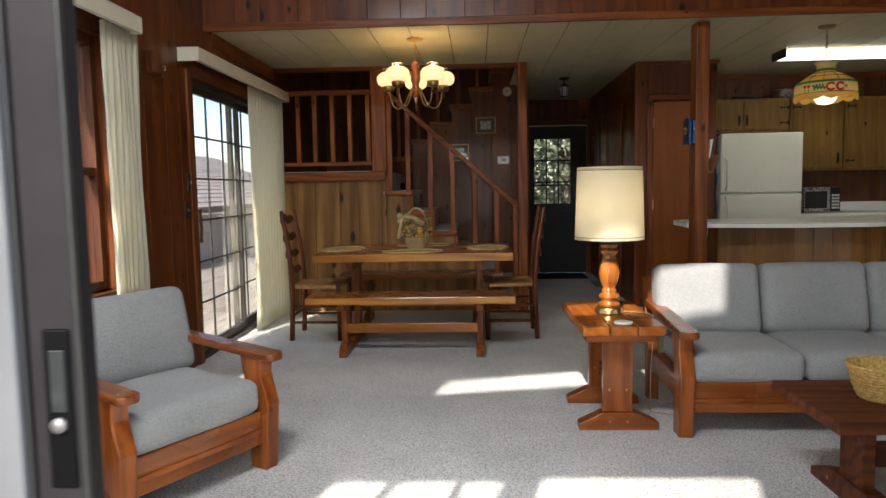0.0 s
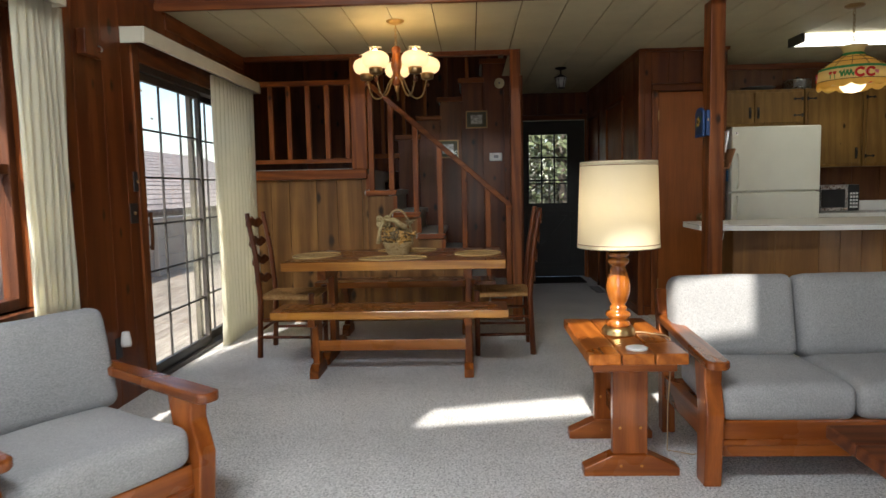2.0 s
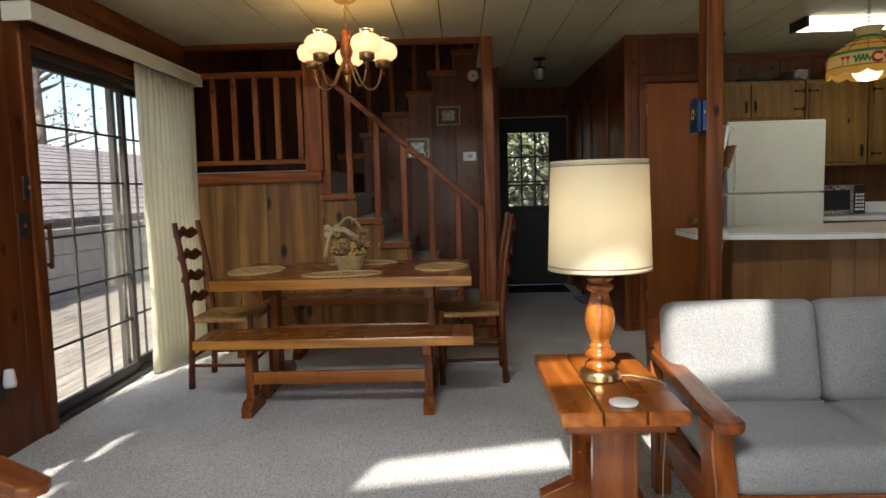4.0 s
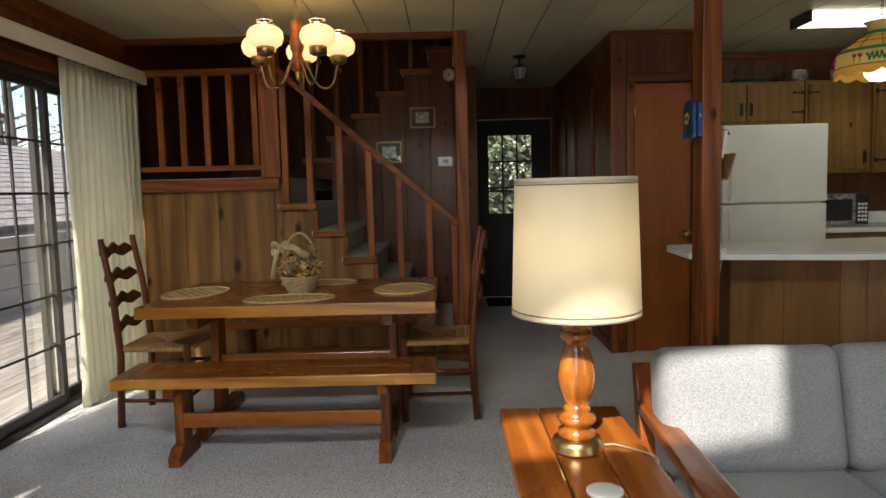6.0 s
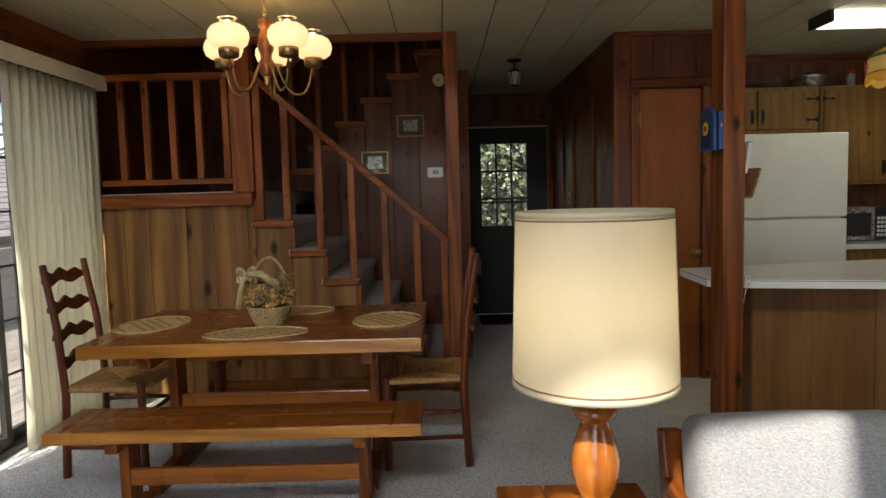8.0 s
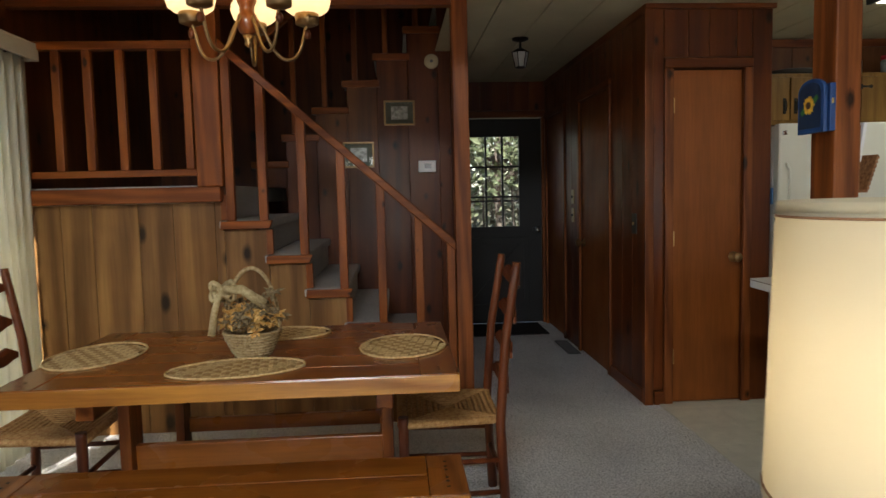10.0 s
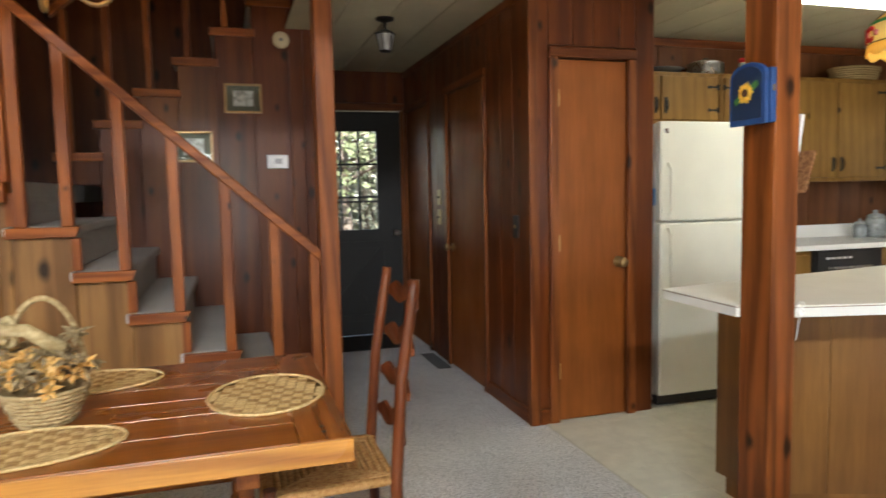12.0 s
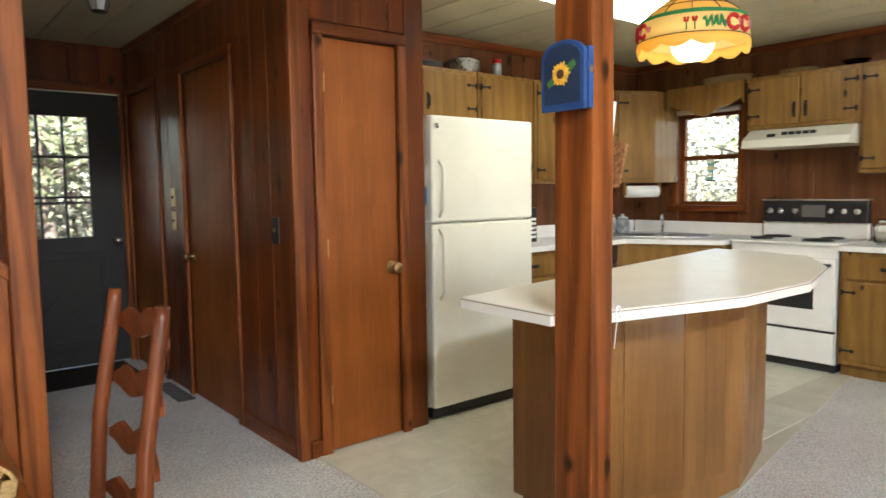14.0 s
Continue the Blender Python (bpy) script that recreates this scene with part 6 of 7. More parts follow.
shade_band("crown", PALE, [(0.10, -0.285), (0.082, -0.30), (0.072, -0.335)], 48, 0.0)
shade_band("crown_ring", GRN, [(0.074, -0.335), (0.085, -0.345), (0.09, -0.355)])
shade_band("cone", YEL, [(0.09, -0.355), (0.15, -0.385), (0.205, -0.42), (0.232, -0.44)])
shade_band("green_ring", GRN, [(0.232, -0.44), (0.244, -0.445), (0.246, -0.458)])
shade_band("drum_band", PALE, [(0.246, -0.458), (0.252, -0.50), (0.254, -0.535)])
shade_band("skirt", YEL, [(0.254, -0.535), (0.258, -0.555), (0.258, -0.565)], 96, 0.022)
LEAD = plain("lead_line", (0.03, 0.03, 0.025), 0.6)
for i in range(N):
    a = 2 * math.pi * i / N
    tube_part("lead_rib", hang, LEAD, [(r * math.cos(a), r * math.sin(a), z) for r, z in ((0.091, -0.354), (0.152, -0.384), (0.207, -0.419), (0.234, -0.439))], 0.0022, 5)
for r, z in ((0.125, -0.371), (0.18, -0.402), (0.2545, -0.534)):
    tube_part("lead_ring", hang, LEAD, [(r * math.cos(2 * math.pi * i / 48), r * math.sin(2 * math.pi * i / 48), z) for i in range(49)], 0.002, 5)


def on_band(name, material, a0, pts, w):
    """A raised stroke on the drum; pts are metres along and up the band."""
    tube_part(name, hang, material, [((0.2545) * math.cos(a0 + u / 0.253), 0.2545 * math.sin(a0 + u / 0.253), -0.497 + v) for u, v in pts], w, 6)


for k in range(3):
    a0 = -2.35 + k * 2 * math.pi / 3
    on_band("green_scroll", GRN, a0, [(-0.02 + 0.10 * i / 24, 0.020 * math.sin(i * 1.05) + 0.006 * math.cos(i * 2.3)) for i in range(25)], 0.0055)
    for dx in (0.125, 0.20):
        on_band("red_scroll", RED, a0, [(dx + 0.032 * math.cos(w), 0.026 * math.sin(w)) for w in [0.7 + 4.9 * i / 16 for i in range(17)]], 0.009)
        on_band("pink_swirl", PINK, a0, [(dx + 0.035 + 0.022 * i / 10, 0.010 * math.sin(i * 1.4)) for i in range(11)], 0.0065)
    for dx in (-0.055, -0.09):
        on_band("red_tulip", RED, a0, [(dx - 0.008, 0.02), (dx - 0.006, 0.006), (dx + 0.004, 0.006), (dx + 0.008, 0.02)], 0.006)
        on_band("green_stem", GRN, a0, [(dx, 0.0), (dx, -0.03)], 0.003)
lathe_part("globe", hang, glowing("white_globe_lit", (1.0, 0.84, 0.55), 0.9), [(0.04, -0.40), (0.07, -0.43), (0.1, -0.49), (0.104, -0.53), (0.09, -0.575), (0.06, -0.605), (0.0, -0.615)], 28, label="lit white glass globe")
bulb("pendant_bulb", (3.277, 6.23, CEIL - 0.66), 0.5, 0.05)

hang.scale = (0.87, 0.87, 0.98)
tubelight = thing("fluorescent_light", pose(3.95, 7.22, CEIL), "long lit fluorescent ceiling fixture", "ceiling light")
box_part("end_cap", tubelight, BLACK, -0.625, -0.13, -0.075, -0.60, 0.13, 0.0, r=0.004)
box_part("end_cap", tubelight, BLACK, 0.60, -0.13, -0.075, 0.625, 0.13, 0.0, r=0.004)
box_part("diffuser", tubelight, TUBE, -0.60, -0.125, -0.07, 0.60, 0.125, -0.004, r=0.02, label="glowing white diffuser")
area("fluorescent_lamp", pose(3.95, 7.22, CEIL - 0.085), 1.15, 0.22, 0.8, (0.90, 1.0, 0.82))

# ---- things in the kitchen ----
micro = thing("microwave", pose(4.22, 8.18, 0.896), "silver and black microwave on the worktop", "microwave")
box_part("body", micro, GREY_METAL, -0.20, 0.0, 0.01, 0.20, 0.32, 0.27, r=0.006)
box_part("door", micro, STEEL, -0.198, -0.015, 0.012, 0.09, 0.0, 0.268, r=0.004)
box_part("window", micro, BLACK, -0.17, -0.018, 0.045, 0.06, -0.014, 0.225, r=0.002)
kp = box_part("keypad", micro, BLACK, 0.095, -0.014, 0.012, 0.198, 0.0, 0.268, r=0.004)
for i in range(5):
    for j in range(3):
        box_part("button", kp, WHITE, 0.108 + 0.028 * j, -0.017, 0.04 + 0.033 * i, 0.128 + 0.028 * j, -0.013, 0.06 + 0.033 * i)
tower = thing("utensil_rack", pose(3.93, 8.05, 0.896), "small black slotted rack on the worktop", "rack")
box_part("body", tower, BLACK, -0.06, 0.0, 0, 0.06, 0.12, 0.26, r=0.006)
for i in range(6):
    box_part("slot", tower, GREY_METAL, -0.05, -0.004, 0.03 + 0.036 * i, 0.05, 0.001, 0.05 + 0.036 * i)
JAR = plain("jar_glaze", (0.28, 0.30, 0.30), 0.25, vary=0.5, scale=22)
for x, y, k in ((5.36, 8.36, 0.8), (5.52, 8.36, 1.15), (5.70, 8.33, 0.95)):
    can = thing("canister", pose(x, y, 0.896), "blue-grey patterned ceramic canister with lid", "canister", "canisters on the worktop")
    lathe_part("jar", can, JAR, [(0.0, 0), (0.05 * k, 0), (0.065 * k, 0.03 * k), (0.066 * k, 0.11 * k), (0.055 * k, 0.135 * k), (0.0, 0.137 * k)], 24)
    lathe_part("lid", can, JAR, [(0.058 * k, 0.136 * k), (0.05 * k, 0.155 * k), (0.015 * k, 0.165 * k), (0.018 * k, 0.185 * k), (0.0, 0.19 * k)], 20)
towel = thing("paper_towel", pose(5.70, 8.15, 1.268, rz=-34), "white paper towel roll under the corner cabinet", "paper towel")
tube_part("roll", towel, WHITE, [(-0.14, -0.03, 0), (0.14, -0.03, 0)], 0.05, 24)
box_part("holder", towel, CABINET, 0.145, -0.06, -0.03, 0.16, 0.0, 0.0765, r=0.003)
box_part("holder", towel, CABINET, -0.16, -0.06, -0.03, -0.145, 0.0, 0.0765, r=0.003)
for x, y in ((5.83, 6.33), (5.95, 6.22)):
    cm = thing("glass_jar", pose(x, y, 0.896), "clear glass jar beside the stove", "jar")
    lathe_part("jar", cm, GLASS, [(0.0, 0), (0.05, 0), (0.055, 0.02), (0.055, 0.12), (0.03, 0.15), (0.03, 0.17), (0.027, 0.17), (0.027, 0.148), (0.05, 0.118), (0.05, 0.02), (0.0, 0.006)], 20)
# on top of the cabinets
pot = thing("cooking_pot", pose(3.90, 8.40, 2.12), "steel cooking pot with lid on the cabinet", "pot")
lathe_part("pan", pot, STEEL, [(0.0, 0), (0.115, 0), (0.125, 0.01), (0.125, 0.085), (0.13, 0.088), (0.0, 0.09)], 28)
lathe_part("lid", pot, STEEL, [(0.13, 0.088), (0.1, 0.105), (0.03, 0.115), (0.0, 0.116)], 28)
lathe_part("lid_knob", pot, BLACK, [(0.012, 0.114), (0.018, 0.13), (0.0, 0.138)], 12)
dishp = thing("platter", pose(3.50, 8.38, 2.12), "dull metal serving platter on the cabinet", "platter")
lathe_part("dish", dishp, GREY_METAL, [(0.0, 0), (0.1, 0), (0.16, 0.03), (0.165, 0.033), (0.1, 0.006), (0.0, 0.005)], 28)
spice = thing("spice_jar", pose(4.22, 8.38, 2.12), "tall glass jar with red lid on the cabinet", "jar")
lathe_part("jar", spice, JAR, [(0.0, 0), (0.035, 0), (0.035, 0.1), (0.03, 0.11), (0.0, 0.11)], 16)
lathe_part("lid", spice, RED, [(0.033, 0.11), (0.033, 0.14), (0.0, 0.142)], 16)
for x, y, rx_, ry_, h in ((5.25, 8.36, 0.2, 0.14, 0.085), (6.03, 7.55, 0.11, 0.20, 0.055), (6.03, 7.0, 0.09, 0.13, 0.04)):
    b_ = thing("wicker_basket", pose(x, y, 2.13), "flat brown wicker basket on top of the cabinets", "basket", "baskets on the cabinets")
    woven_bowl(b_, 0.85, 1.0, 1.0, 6, 20, WICKER, 0.02)
    b_.scale = (rx_, ry_, h)
gl = thing("glass_dish", pose(6.03, 6.6, 2.13), "clear glass dish on top of the cabinet", "dish")
lathe_part("dish", gl, GLASS, [(0.0, 0), (0.05, 0), (0.09, 0.05), (0.093, 0.05), (0.054, -0.0), (0.0, 0.006)], 20)

# ---- things on walls, posts and in the hall ----
key = thing("key_cabinet", pose(2.172, 5.938, 1.517), "blue wooden key cabinet with a painted sunflower", "key cabinet")
BLUE = plain("blue_paint", (0.016, 0.06, 0.19), 0.45, vary=0.2)
BLUE2 = plain("deep_blue_paint", (0.012, 0.03, 0.075), 0.45, vary=0.2)
box_part("box", key, BLUE, -0.022, -0.074, 0.004, 0.0, 0.074, 0.172, r=0.003)
box_part("hook", key, BRASS, -0.016, -0.0765, 0.10, -0.008, -0.0735, 0.118, r=0.001, label="small brass hook")
bm = bmesh.new()
out = [(-0.078, 0.0), (0.078, 0.0), (0.078, 0.15)] + [(0.078 * math.cos(a), 0.15 + 0.045 * math.sin(a)) for a in [math.pi * i / 14 for i in range(1, 14)]] + [(-0.078, 0.15)]
prism(bm, out, "x", -0.048, -0.033, r=0.003)
kd = part("door", bm, BLUE, key)
bm = bmesh.new()
prism(bm, [(u * 0.82, 0.018 + v * 0.84) for u, v in out], "x", -0.0505, -0.0475)
part("door_panel", bm, BLUE2, kd, "deep blue painted panel")
SUNF = plain("sunflower_yellow", (0.85, 0.46, 0.05), 0.6, vary=0.3, scale=60)
bm = bmesh.new()
for i in range(16):
    a = 2 * math.pi * i / 16
    c, s_ = math.cos(a), math.sin(a)
    vs = [bm.verts.new((-0.0535 - 0.0015 * (i % 2), u * c - v * s_, 0.10 + u * s_ + v * c)) for u, v in ((0.006, -0.004), (0.022, -0.008), (0.032 + 0.003 * (i % 3), 0.0), (0.022, 0.008), (0.006, 0.004))]
    bm.faces.new(vs)
part("sunflower_petals", bm, SUNF, kd, "painted yellow petals")
bm = bmesh.new()
prism(bm, [(0.013 * math.cos(2 * math.pi * i / 16), 0.10 + 0.013 * math.sin(2 * math.pi * i / 16)) for i in range(16)], "x", -0.0570, -0.0500)
part("sunflower_centre", bm, plain("sunflower_brown", (0.07, 0.03, 0.015), 0.7), kd)
LEAFP = plain("leaf_paint", (0.06, 0.20, 0.05), 0.6)
for s_ in (-1, 1):
    bm = bmesh.new()
    bm.faces.new([bm.verts.new((-0.0520, s_ * u, v)) for u, v in ((0.018, 0.10 - s_ * 0.022), (0.045, 0.10 - s_ * 0.036), (0.054, 0.10 - s_ * 0.02), (0.028, 0.10))])
    part("painted_leaf", bm, LEAFP, kd)
holder = thing("letter_basket", pose(2.269, 5.945, 1.30), "small brown wicker letter basket hanging on the post", "letter basket")
WB = speckle("red_wicker", (0.14, 0.06, 0.025), (0.28, 0.13, 0.055), (0.4, 0.2, 0.09), 80, 0.5, 0.003, 0.7)
bm = bmesh.new()
prism(bm, [(0.0, 0.0), (0.035, 0.0), (0.075, 0.13), (0.07, 0.135), (0.03, 0.01), (0.004, 0.01), (0.004, 0.24), (0.0, 0.24)], "y", -0.07, 0.07)
part("pocket", bm, WB, holder)
for i in range(8):
    box_part("rod", holder, WB, 0.034 + 0.005 * i, -0.072, 0.01 + 0.0155 * i, 0.042 + 0.005 * i, 0.072, 0.02 + 0.0155 * i, r=0.002)
pad = thing("notepad", pose(2.294, 5.945, 1.41), "white spiral notepad standing in the letter basket", "notepad")
box_part("pages", pad, WHITE, -0.008, -0.055, 0.0, 0.004, 0.055, 0.14, turn=Matrix.Rotation(0.15, 4, "Y"))
for i in range(9):
    tube_part("spiral_ring", pad, IRON, [(0.010 + 0.006 * math.cos(a), -0.05 + 0.0125 * i, 0.138 + 0.006 * math.sin(a)) for a in [2 * math.pi * j / 8 for j in range(9)]], 0.0012, 4)
tie = thing("cord_tie", pose(2.270, 5.872, 0.93), "white cord tied in a bow round the post", "cord")
bm = bmesh.new()
for s_ in (-1, 1):
    tube(bm, [(0.012 + 0.011 * math.cos(a), -0.012, 0.011 * s_ + 0.012 * math.sin(a)) for a in [2 * math.pi * i / 12 for i in range(13)]], 0.003, 5)
tube(bm, [(0.015, -0.012, 0), (0.0, -0.014, -0.05), (-0.008, -0.014, -0.10)], 0.0014, 5)
part("bow", bm, WHITE, tie)

thermo = thing("thermostat", pose(0.87, PIC_Y - 0.015, 1.50), "white wall thermostat with grey display", "thermostat")
box_part("case", thermo, WHITE, -0.068, -0.025, 0.0, 0.068, 0.0, 0.09, r=0.006)
box_part("display", thermo, GREY_METAL, -0.02, -0.0265, 0.03, 0.03, -0.0245, 0.065)
det = thing("smoke_detector", pose(0.921, PIC_Y - 0.015, 2.342), "round cream smoke detector on the wall", "smoke detector")
bm = bmesh.new()
lathe(bm, [(0.0, 0), (0.055, 0), (0.055, 0.018), (0.045, 0.028), (0.0, 0.03)], 28)
bmesh.ops.transform(bm, matrix=Matrix.Rotation(math.pi / 2, 4, "X"), verts=bm.verts[:])
part("case", bm, plain("aged_plastic", (0.52, 0.44, 0.27), 0.5), det)
bm = bmesh.new()
lathe(bm, [(0.0, 0.028), (0.012, 0.028), (0.012, 0.032), (0.0, 0.032)], 12)
bmesh.ops.transform(bm, matrix=Matrix.Rotation(math.pi / 2, 4, "X"), verts=bm.verts[:])
part("sensor", bm, GREY_METAL, det)
for x0, x1, z0, z1 in ((0.548, 0.785, 1.862, 2.052), (0.228, 0.465, 1.545, 1.742)):
    pic = thing("framed_picture", pose((x0 + x1) / 2, PIC_Y - 0.015, z0), "small framed landscape print with green mat", "picture", "pictures on the stair wall")
    w, h = (x1 - x0) / 2, z1 - z0
    for bx in ((-w, 0, w, 0.014), (-w, h - 0.014, w, h), (-w, 0.014, -w + 0.014, h - 0.014), (w - 0.014, 0.014, w, h - 0.014)):
        box_part("frame", pic, OLD_BRASS, bx[0], -0.018, bx[1], bx[2], 0.0, bx[3], r=0.003)
    box_part("mat", pic, plain("green_mat", (0.06, 0.075, 0.05), 0.7), -w + 0.012, -0.008, 0.012, w - 0.012, -0.002, h - 0.012)
    box_part("print", pic, plain("faded_print", (0.34, 0.36, 0.33), 0.6, vary=0.6, scale=30), -w + 0.055, -0.010, 0.045, w - 0.055, -0.0085, h - 0.045)
    g = box_part("glass", pic, GLASS, -w + 0.012, -0.0135, 0.012, w - 0.012, -0.0115, h - 0.012)
    g.visible_shadow = False
lant = thing("hall_lantern", pose(1.535, 8.45, CEIL), "small unlit black lantern light on the hall ceiling", "ceiling light")
lathe_part("canopy", lant, IRON, [(0.0, 0), (0.06, 0), (0.058, -0.012), (0.02, -0.025), (0.0, -0.026)], 20)
tube_part("stem", lant, IRON, [(0, 0, -0.02), (0, 0, -0.07)], 0.008, 8)
bm = bmesh.new()
lathe(bm, [(0.012, -0.065), (0.03, -0.075), (0.068, -0.095), (0.068, -0.10), (0.0, -0.10)], 6)
part("cap", bm, IRON, lant)
bm = bmesh.new()
lathe(bm, [(0.058, -0.10), (0.036, -0.20)], 6)
part("glass", bm, plain("frosted_glass", (0.45, 0.46, 0.46), 0.3), lant, "grey frosted glass")
for k in range(6):
    a = 2 * math.pi * k / 6
    tube_part("bar", lant, IRON, [(0.06 * math.cos(a), 0.06 * math.sin(a), -0.10), (0.038 * math.cos(a), 0.038 * math.sin(a), -0.203)], 0.0035, 5)
bm = bmesh.new()
lathe(bm, [(0.0, -0.20), (0.04, -0.20), (0.038, -0.208), (0.0, -0.212)], 6)
part("base_ring", bm, IRON, lant)


def wall_plate(x, y, z, way, label, w=0.07, h=0.115, material=BLACK, toggles=1):
    p_ = thing("switch_plate", pose(x, y, z, rz=way), label, "wall plate")
    box_part("plate", p_, material, -w / 2, -0.007, -h / 2, w / 2, 0.0, h / 2, r=0.003)
    for i in range(toggles):
        box_part("toggle", p_, OLD_BRASS if material is BLACK else BLACK, -0.005, -0.018, -0.01 + 0.0 * i, 0.005, -0.006, 0.01, r=0.002)
    return p_


wall_plate(HALL_X - 0.014, 7.783, 1.115, -90, "dark brown light switch plate on the closet wall", 0.075, 0.13)
wall_plate(HALL_X - 0.014, 9.29, 1.28, -90, "old brass double switch plate in the hall", 0.08, 0.12, OLD_BRASS)
wall_plate(HALL_X - 0.014, 9.29, 1.125, -90, "old brass double switch plate in the hall", 0.08, 0.12, OLD_BRASS)
wall_plate(XW + 0.014, 5.325, 1.29, 90, "dark switch plate on the plank wall", 0.075, 0.12, BLACK)
wall_plate(XW + 0.014, 5.27, 1.10, 90, "dark outlet plate on the plank wall", 0.09, 0.12, BLACK)
wall_plate(XW + 0.014, 5.0, 0.34, 90, "dark outlet plate low on the plank wall", 0.07, 0.12, BLACK, 0)
fresh = thing("air_freshener", pose(XW + 0.021, 5.02, 0.345), "white plug-in air freshener in the outlet", "air freshener")
bm = bmesh.new()
lathe(bm, [(0.0, 0), (0.026, 0.0), (0.03, 0.02), (0.024, 0.07), (0.02, 0.085), (0.0, 0.087)], 16)
bmesh.ops.transform(bm, matrix=pose(0.03, 0, 0), verts=bm.verts[:])
part("case", bm, WHITE, fresh)
vent = thing("floor_vent", pose(2.045, 9.2, 0.001), "dark metal floor register in the hall carpet", "floor vent")
box_part("frame", vent, BLACK, -0.055, -0.25, 0, 0.055, 0.25, 0.004, r=0.001)
for i in range(14):
    box_part("louvre", vent, GREY_METAL, -0.045, -0.235 + 0.034 * i, 0.004, 0.045, -0.234 + 0.034 * i, 0.007)
mat_ = thing("door_mat", pose(1.66, 10.03, 0.001), "dark rubber-backed mat at the front door", "door mat")
box_part("mat_body", mat_, speckle("mat_pile", (0.012, 0.01, 0.01), (0.03, 0.027, 0.025), (0.05, 0.045, 0.04), 200, 0.6, 0.004), -0.36, -0.28, 0, 0.36, 0.28, 0.012, r=0.004)

# ---- outside ----
GRASS = speckle("ground_cover", (0.05, 0.055, 0.025), (0.12, 0.11, 0.06), (0.2, 0.17, 0.1), 3, 0.5, 0.05)
bm = bmesh.new()
rbox(bm, -300, -300, -0.9, 300, 300, -0.6)
setting("ground", bm, GRASS, "leaf-strewn ground around the house", "ground")
DECKING = wood("deck_boards", (0.30, 0.27, 0.22), (0.45, 0.41, 0.35), "y", 0.7, warm=(1, 1))
deck = tagged(new("deck"), "sunlit pale wooden deck outside the glass door", "deck", kind="structure")
for i in range(20):
    x = XW - 0.16 - 0.145 * (i + 1)
    box_part("plank", deck, DECKING, x, 0.0, -0.10, x + 0.14, 14.0, -0.07, r=0.003)
south_deck = tagged(new("deck_south"), "sunlit pale wooden deck before the entrance", "deck", kind="structure")
for i in range(12):
    y = YS - 0.12 - 0.145 * (i + 1)
    box_part("plank", south_deck, wood("deck_x", (0.30, 0.27, 0.22), (0.45, 0.41, 0.35), "x", 0.7, warm=(1, 1)) if i == 0 else bpy.data.materials["deck_x"], XW - 0.15, y, -0.10, XE, y + 0.14, -0.03, r=0.003)
SIDING = plain("grey_siding", (0.42, 0.40, 0.37), 0.7)
rail = tagged(new("deck_railing"), "grey board parapet along the deck", "railing", kind="structure")
for z0, z1 in ((-0.07, 0.22), (0.235, 0.50), (0.515, 0.80)):
    box_part("board", rail, SIDING, -4.42, 1.0, z0, -4.38, 14.0, z1, r=0.003)
box_part("cap_rail", rail, SIDING, -4.46, 1.0, 0.80, -4.34, 14.0, 0.84, r=0.004)
for i in range(8):
    box_part("rail_post", rail, SIDING, -4.38, 1.2 + 1.75 * i, -0.07, -4.30, 1.28 + 1.75 * i, 0.80, r=0.004)
eave = tagged(new("eave"), "overhanging eave above the deck", "eave", kind="structure")
box_part("eave_board", eave, SIDING, -1.80, YS - 0.3, 2.42, XW - 0.145, 12, 2.50)
# neighbouring low building with courses of shingles
house = thing("neighbour_building", pose(-8.0, 14.0, -0.6), "low grey building with a shingle roof beyond the deck", "building")
box_part("wall", house, SIDING, -3.0, -8, 0, 2.6, 9, 1.62)
SHING = speckle("shingle", (0.20, 0.17, 0.16), (0.32, 0.28, 0.26), (0.42, 0.38, 0.36), 14, 0.5, 0.01)
bm = bmesh.new()
prism(bm, [(3.1, 1.50), (-0.2, 2.95), (-3.4, 1.50), (-3.4, 1.44), (3.1, 1.44)], "y", -8.3, 9.3)
roof = part("roof", bm, SHING, house)
for i in range(16):
    f = i / 16
    x, z = 3.15 - 3.3 * f, 1.52 + 1.45 * f
    bm = bmesh.new()
    prism(bm, [(x, z - 0.02), (x, z + 0.03), (x - 0.24, z + 0.12), (x - 0.24, z + 0.07)], "y", -8.3, 9.3)
    part("shingle_course", bm, SHING, roof)
box_part("fascia", house, SIDING, 3.0, -8.3, 1.36, 3.06, 9.3, 1.50)

LEAF = {"green": speckle("leaf_green", (0.09, 0.12, 0.06), (0.17, 0.20, 0.11), (0.25, 0.28, 0.17), 5, 0.1, 0.01, 0.6),
        "brown": speckle("leaf_brown", (0.12, 0.09, 0.05), (0.2, 0.16, 0.09), (0.28, 0.23, 0.14), 5, 0.1, 0.01, 0.7)}
BARK = speckle("bark", (0.07, 0.055, 0.045), (0.14, 0.115, 0.095), (0.22, 0.19, 0.16), 12, 0.8, 0.03)


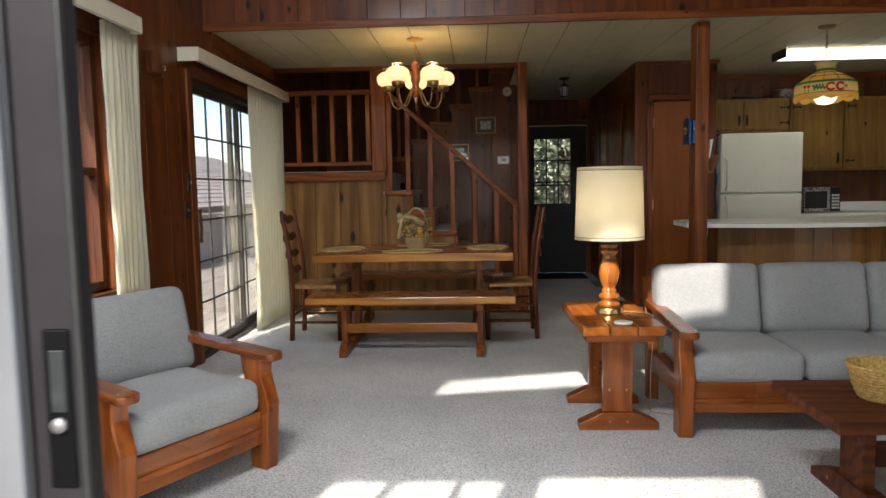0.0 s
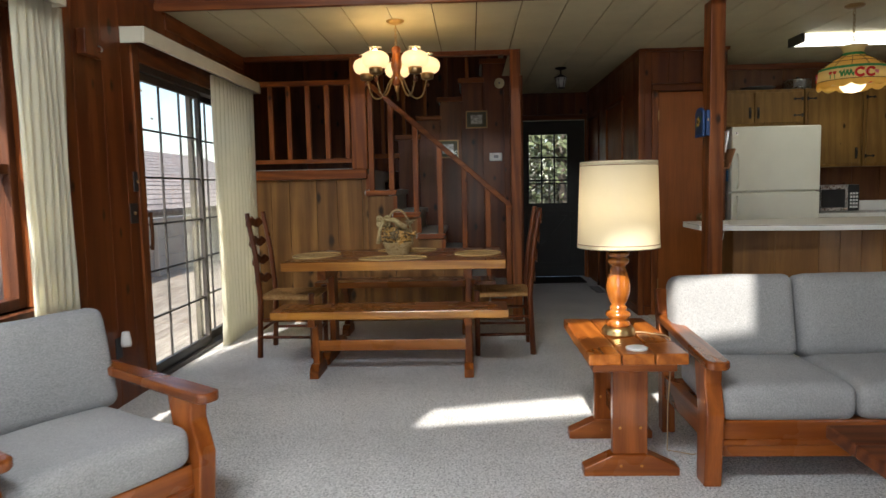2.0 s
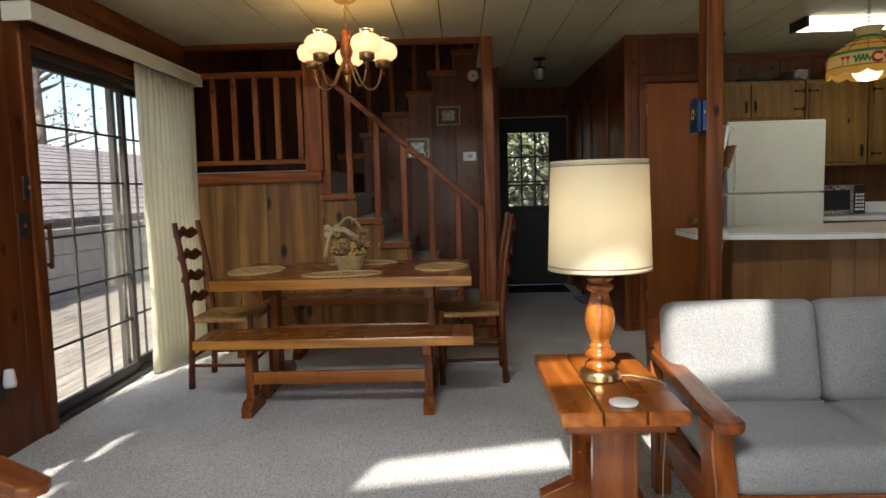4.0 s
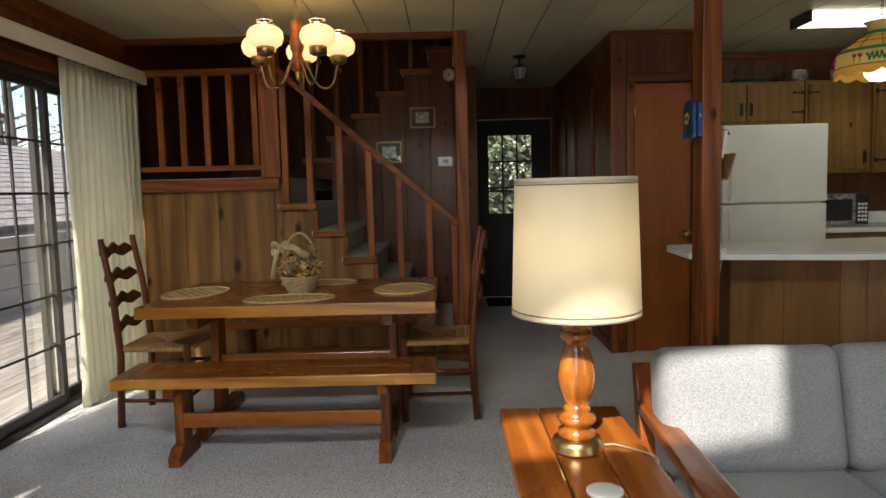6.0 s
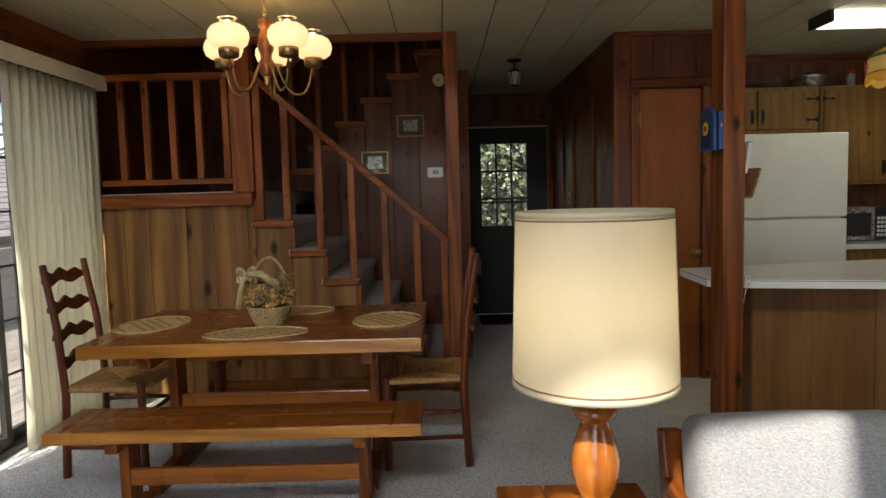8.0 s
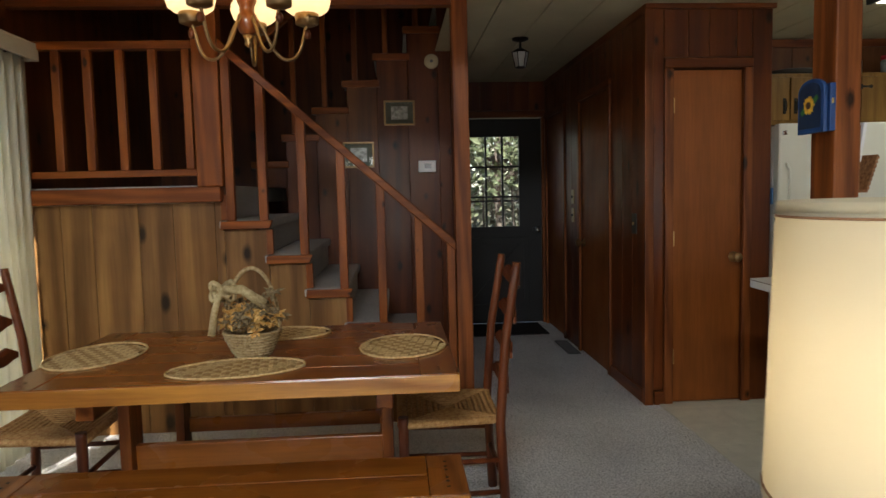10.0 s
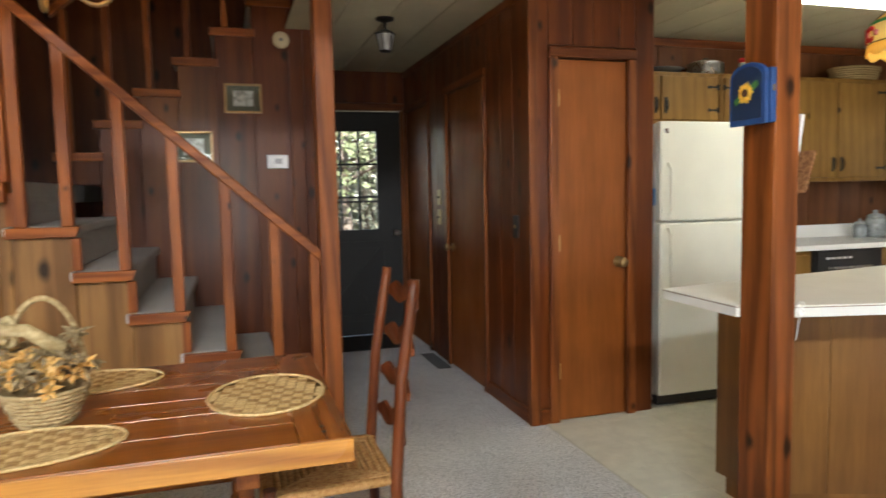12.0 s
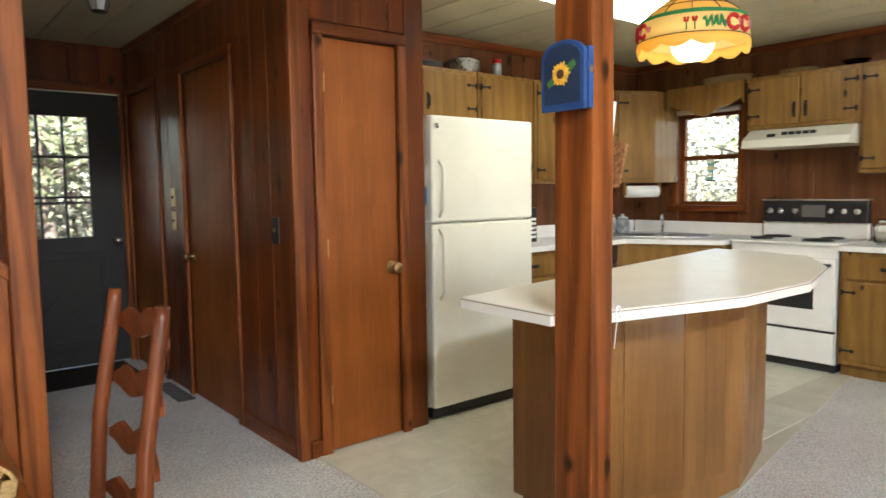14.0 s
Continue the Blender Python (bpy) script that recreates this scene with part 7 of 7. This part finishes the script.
def tree(x, y, height, spread, leaves, seed, tone):
    r_ = random.Random(seed)
    ob = thing("tree", pose(x, y, -0.62), "%s tree with a rough trunk behind the house" % ("green leafy" if tone == "green" else "thin bare-limbed"), "tree", "trees round the house")
    bm = bmesh.new()
    tube(bm, [(0.05 * math.sin(2 * i), 0.05 * math.cos(3 * i), height * i / 6) for i in range(7)], 0.035 * height ** 0.75, 8, 0.02)
    tips = []
    for k in range(16):
        z = height * r_.uniform(0.25, 0.95)
        a = r_.uniform(0, 6.28)
        L = spread * (1.1 - 0.6 * z / height) * r_.uniform(0.6, 1.0)
        p = [Vector((0, 0, z)), Vector((L * 0.5 * math.cos(a), L * 0.5 * math.sin(a), z + 0.2 * L)), Vector((L * math.cos(a + 0.2), L * math.sin(a + 0.2), z + 0.35 * L))]
        tube(bm, p, 0.03 + 0.004 * height, 5, 0.008)
        tips += p[1:] + [(p[1] + p[2]) / 2]
        for _ in range(3):
            q = p[1].lerp(p[2], r_.random())
            d = Vector((r_.uniform(-1, 1), r_.uniform(-1, 1), r_.uniform(0, 1))) * 0.35 * spread
            tube(bm, [q, q + d], 0.012, 4, 0.004)
            tips.append(q + d)
    part("trunk", bm, BARK, ob)
    bm = bmesh.new()
    for _ in range(leaves):
        c = r_.choice(tips) + Vector((r_.gauss(0, 0.22), r_.gauss(0, 0.22), r_.gauss(0, 0.2))) * spread * 0.6
        q = Euler((r_.uniform(0, 6.28), r_.uniform(0, 6.28), r_.uniform(0, 6.28))).to_matrix()
        s = r_.uniform(0.05, 0.11)
        vs = [bm.verts.new(c + q @ Vector(p_) * s) for p_ in ((0, -1, 0), (0.5, 0, 0.1), (0, 1, 0), (-0.5, 0, 0.1))]
        bm.faces.new(vs)
    tagged(part("crown", bm, LEAF[tone], ob), kind="stuff")
    return ob


for x, y, h, s, n_, tone in ((1.2, 16.5, 4.5, 2.2, 2600, "green"), (2.9, 18.5, 6, 2.4, 2600, "green"), (0.2, 20, 8, 2.6, 1800, "brown"), (4.6, 15.5, 5, 2.0, 1600, "green"),
                             (11.5, 9.5, 6, 2.2, 500, "green"), (12.5, 12.0, 7, 2.4, 350, "brown"), (14.5, 10.5, 9, 2.6, 500, "green"), (10.8, 13.0, 4, 1.8, 500, "green"),
                             (-11.5, 22, 11, 2.6, 500, "brown"), (-15, 26, 12, 3.0, 500, "brown"), (-13, 17.5, 10, 2.6, 500, "brown"), (-6, 7.0, 8, 2.0, 260, "brown"), (-17, 30, 12, 3, 500, "brown")):
    tree(x, y, h, s, n_, int(x * 7 + y * 13), tone)

THICKET = speckle("thicket_leaf", (0.16, 0.17, 0.12), (0.27, 0.285, 0.21), (0.38, 0.39, 0.31), 5, 0.1, 0.01, 0.7)


def thicket(x0, x1, y0, y1, height, count, seed):
    """A rough wood edge: thin stems and many loose leaves."""
    r_ = random.Random(seed)
    ob = thing("thicket", pose((x0 + x1) / 2, (y0 + y1) / 2, -0.62), "dense grey-green undergrowth at the edge of the woods", "undergrowth")
    w, d = (x1 - x0) / 2, (y1 - y0) / 2
    bm = bmesh.new()
    for _ in range(60):
        x, y, h = r_.uniform(-w, w), r_.uniform(-d, d), r_.uniform(0.5, 1.0) * height
        tube(bm, [(x, y, -0.1), (x + r_.gauss(0, 0.15), y, h * 0.5), (x + r_.gauss(0, 0.4), y, h)], 0.035, 5, 0.008)
    tagged(part("stems", bm, BARK, ob), kind="stuff")
    verts, faces = [], []
    for _ in range(count):
        c = Vector((r_.uniform(-w, w), r_.uniform(-d, d), height * r_.random() ** 0.8))
        q = Euler((r_.uniform(0, 6.28), r_.uniform(0, 6.28), r_.uniform(0, 6.28))).to_matrix()
        k = len(verts)
        sz = r_.uniform(0.05, 0.12)
        verts += [c + q @ Vector(p_) * sz for p_ in ((0, -1, 0), (0.5, 0, 0.1), (0, 1, 0), (-0.5, 0, 0.1))]
        faces.append((k, k + 1, k + 2, k + 3))
    me = bpy.data.meshes.new("leaves")
    me.from_pydata(verts, [], faces)
    me.materials.append(THICKET)
    lv = new("leaves", me)
    lv.parent = ob
    tagged(lv, kind="stuff")


thicket(-2.0, 6.0, 19.0, 21.0, 6.0, 26000, 3)
thicket(19.0, 22.0, 9.0, 22.0, 4.6, 16000, 4)

# ---- pieces of the setting, last ----
TILE_ME = {}
y = 5.95
while y < KIT_Y - 0.02:
    x = 2.21
    while x < XE - 0.02:
        w, d = min(0.305, XE - x), min(0.305, KIT_Y - y)
        seam = 6.02 + 0.17 * (x + w - 3.26) if x + w > 3.26 else 5.90 + 0.114 * (x - 2.205)
        if y >= seam - 0.02:
            k = (round(w, 3), round(d, 3))
            if k not in TILE_ME:
                bm = bmesh.new()
                rbox(bm, 0.001, 0.001, 0, w - 0.001, d - 0.001, 0.003, r=0.0008, seg=1)
                TILE_ME[k] = mesh_of("tile", bm, VINYL)
            ob = new("tile", TILE_ME[k])
            ob.parent, ob.location = kitchen_floor, (x, y, 0.003)
        x += 0.305
    y += 0.305
PINE_W = (0.21, 0.17, 0.25, 0.19, 0.23, 0.2)
clad(wall_stair, PINE, "x", YSTAIR + 0.02, -1, XW, NOSE[6], 0, 1.312, PINE_W)
for i in range(6):
    clad(wall_stair, PINE, "x", YSTAIR + 0.02, -1, NOSE[6 - i], NOSE[5 - i], 0, RISE * (6 - i) - 0.055, (0.24,), start=i)
for i in range(7):
    clad(wall_picture, PANEL, "x", PIC_Y, -1, UP[i], min(UP[i + 1], 1.06), 0 if i else 1.41, min(1.41 + 0.2 * (i + 1) - 0.055, 2.8), (0.24,), start=i)
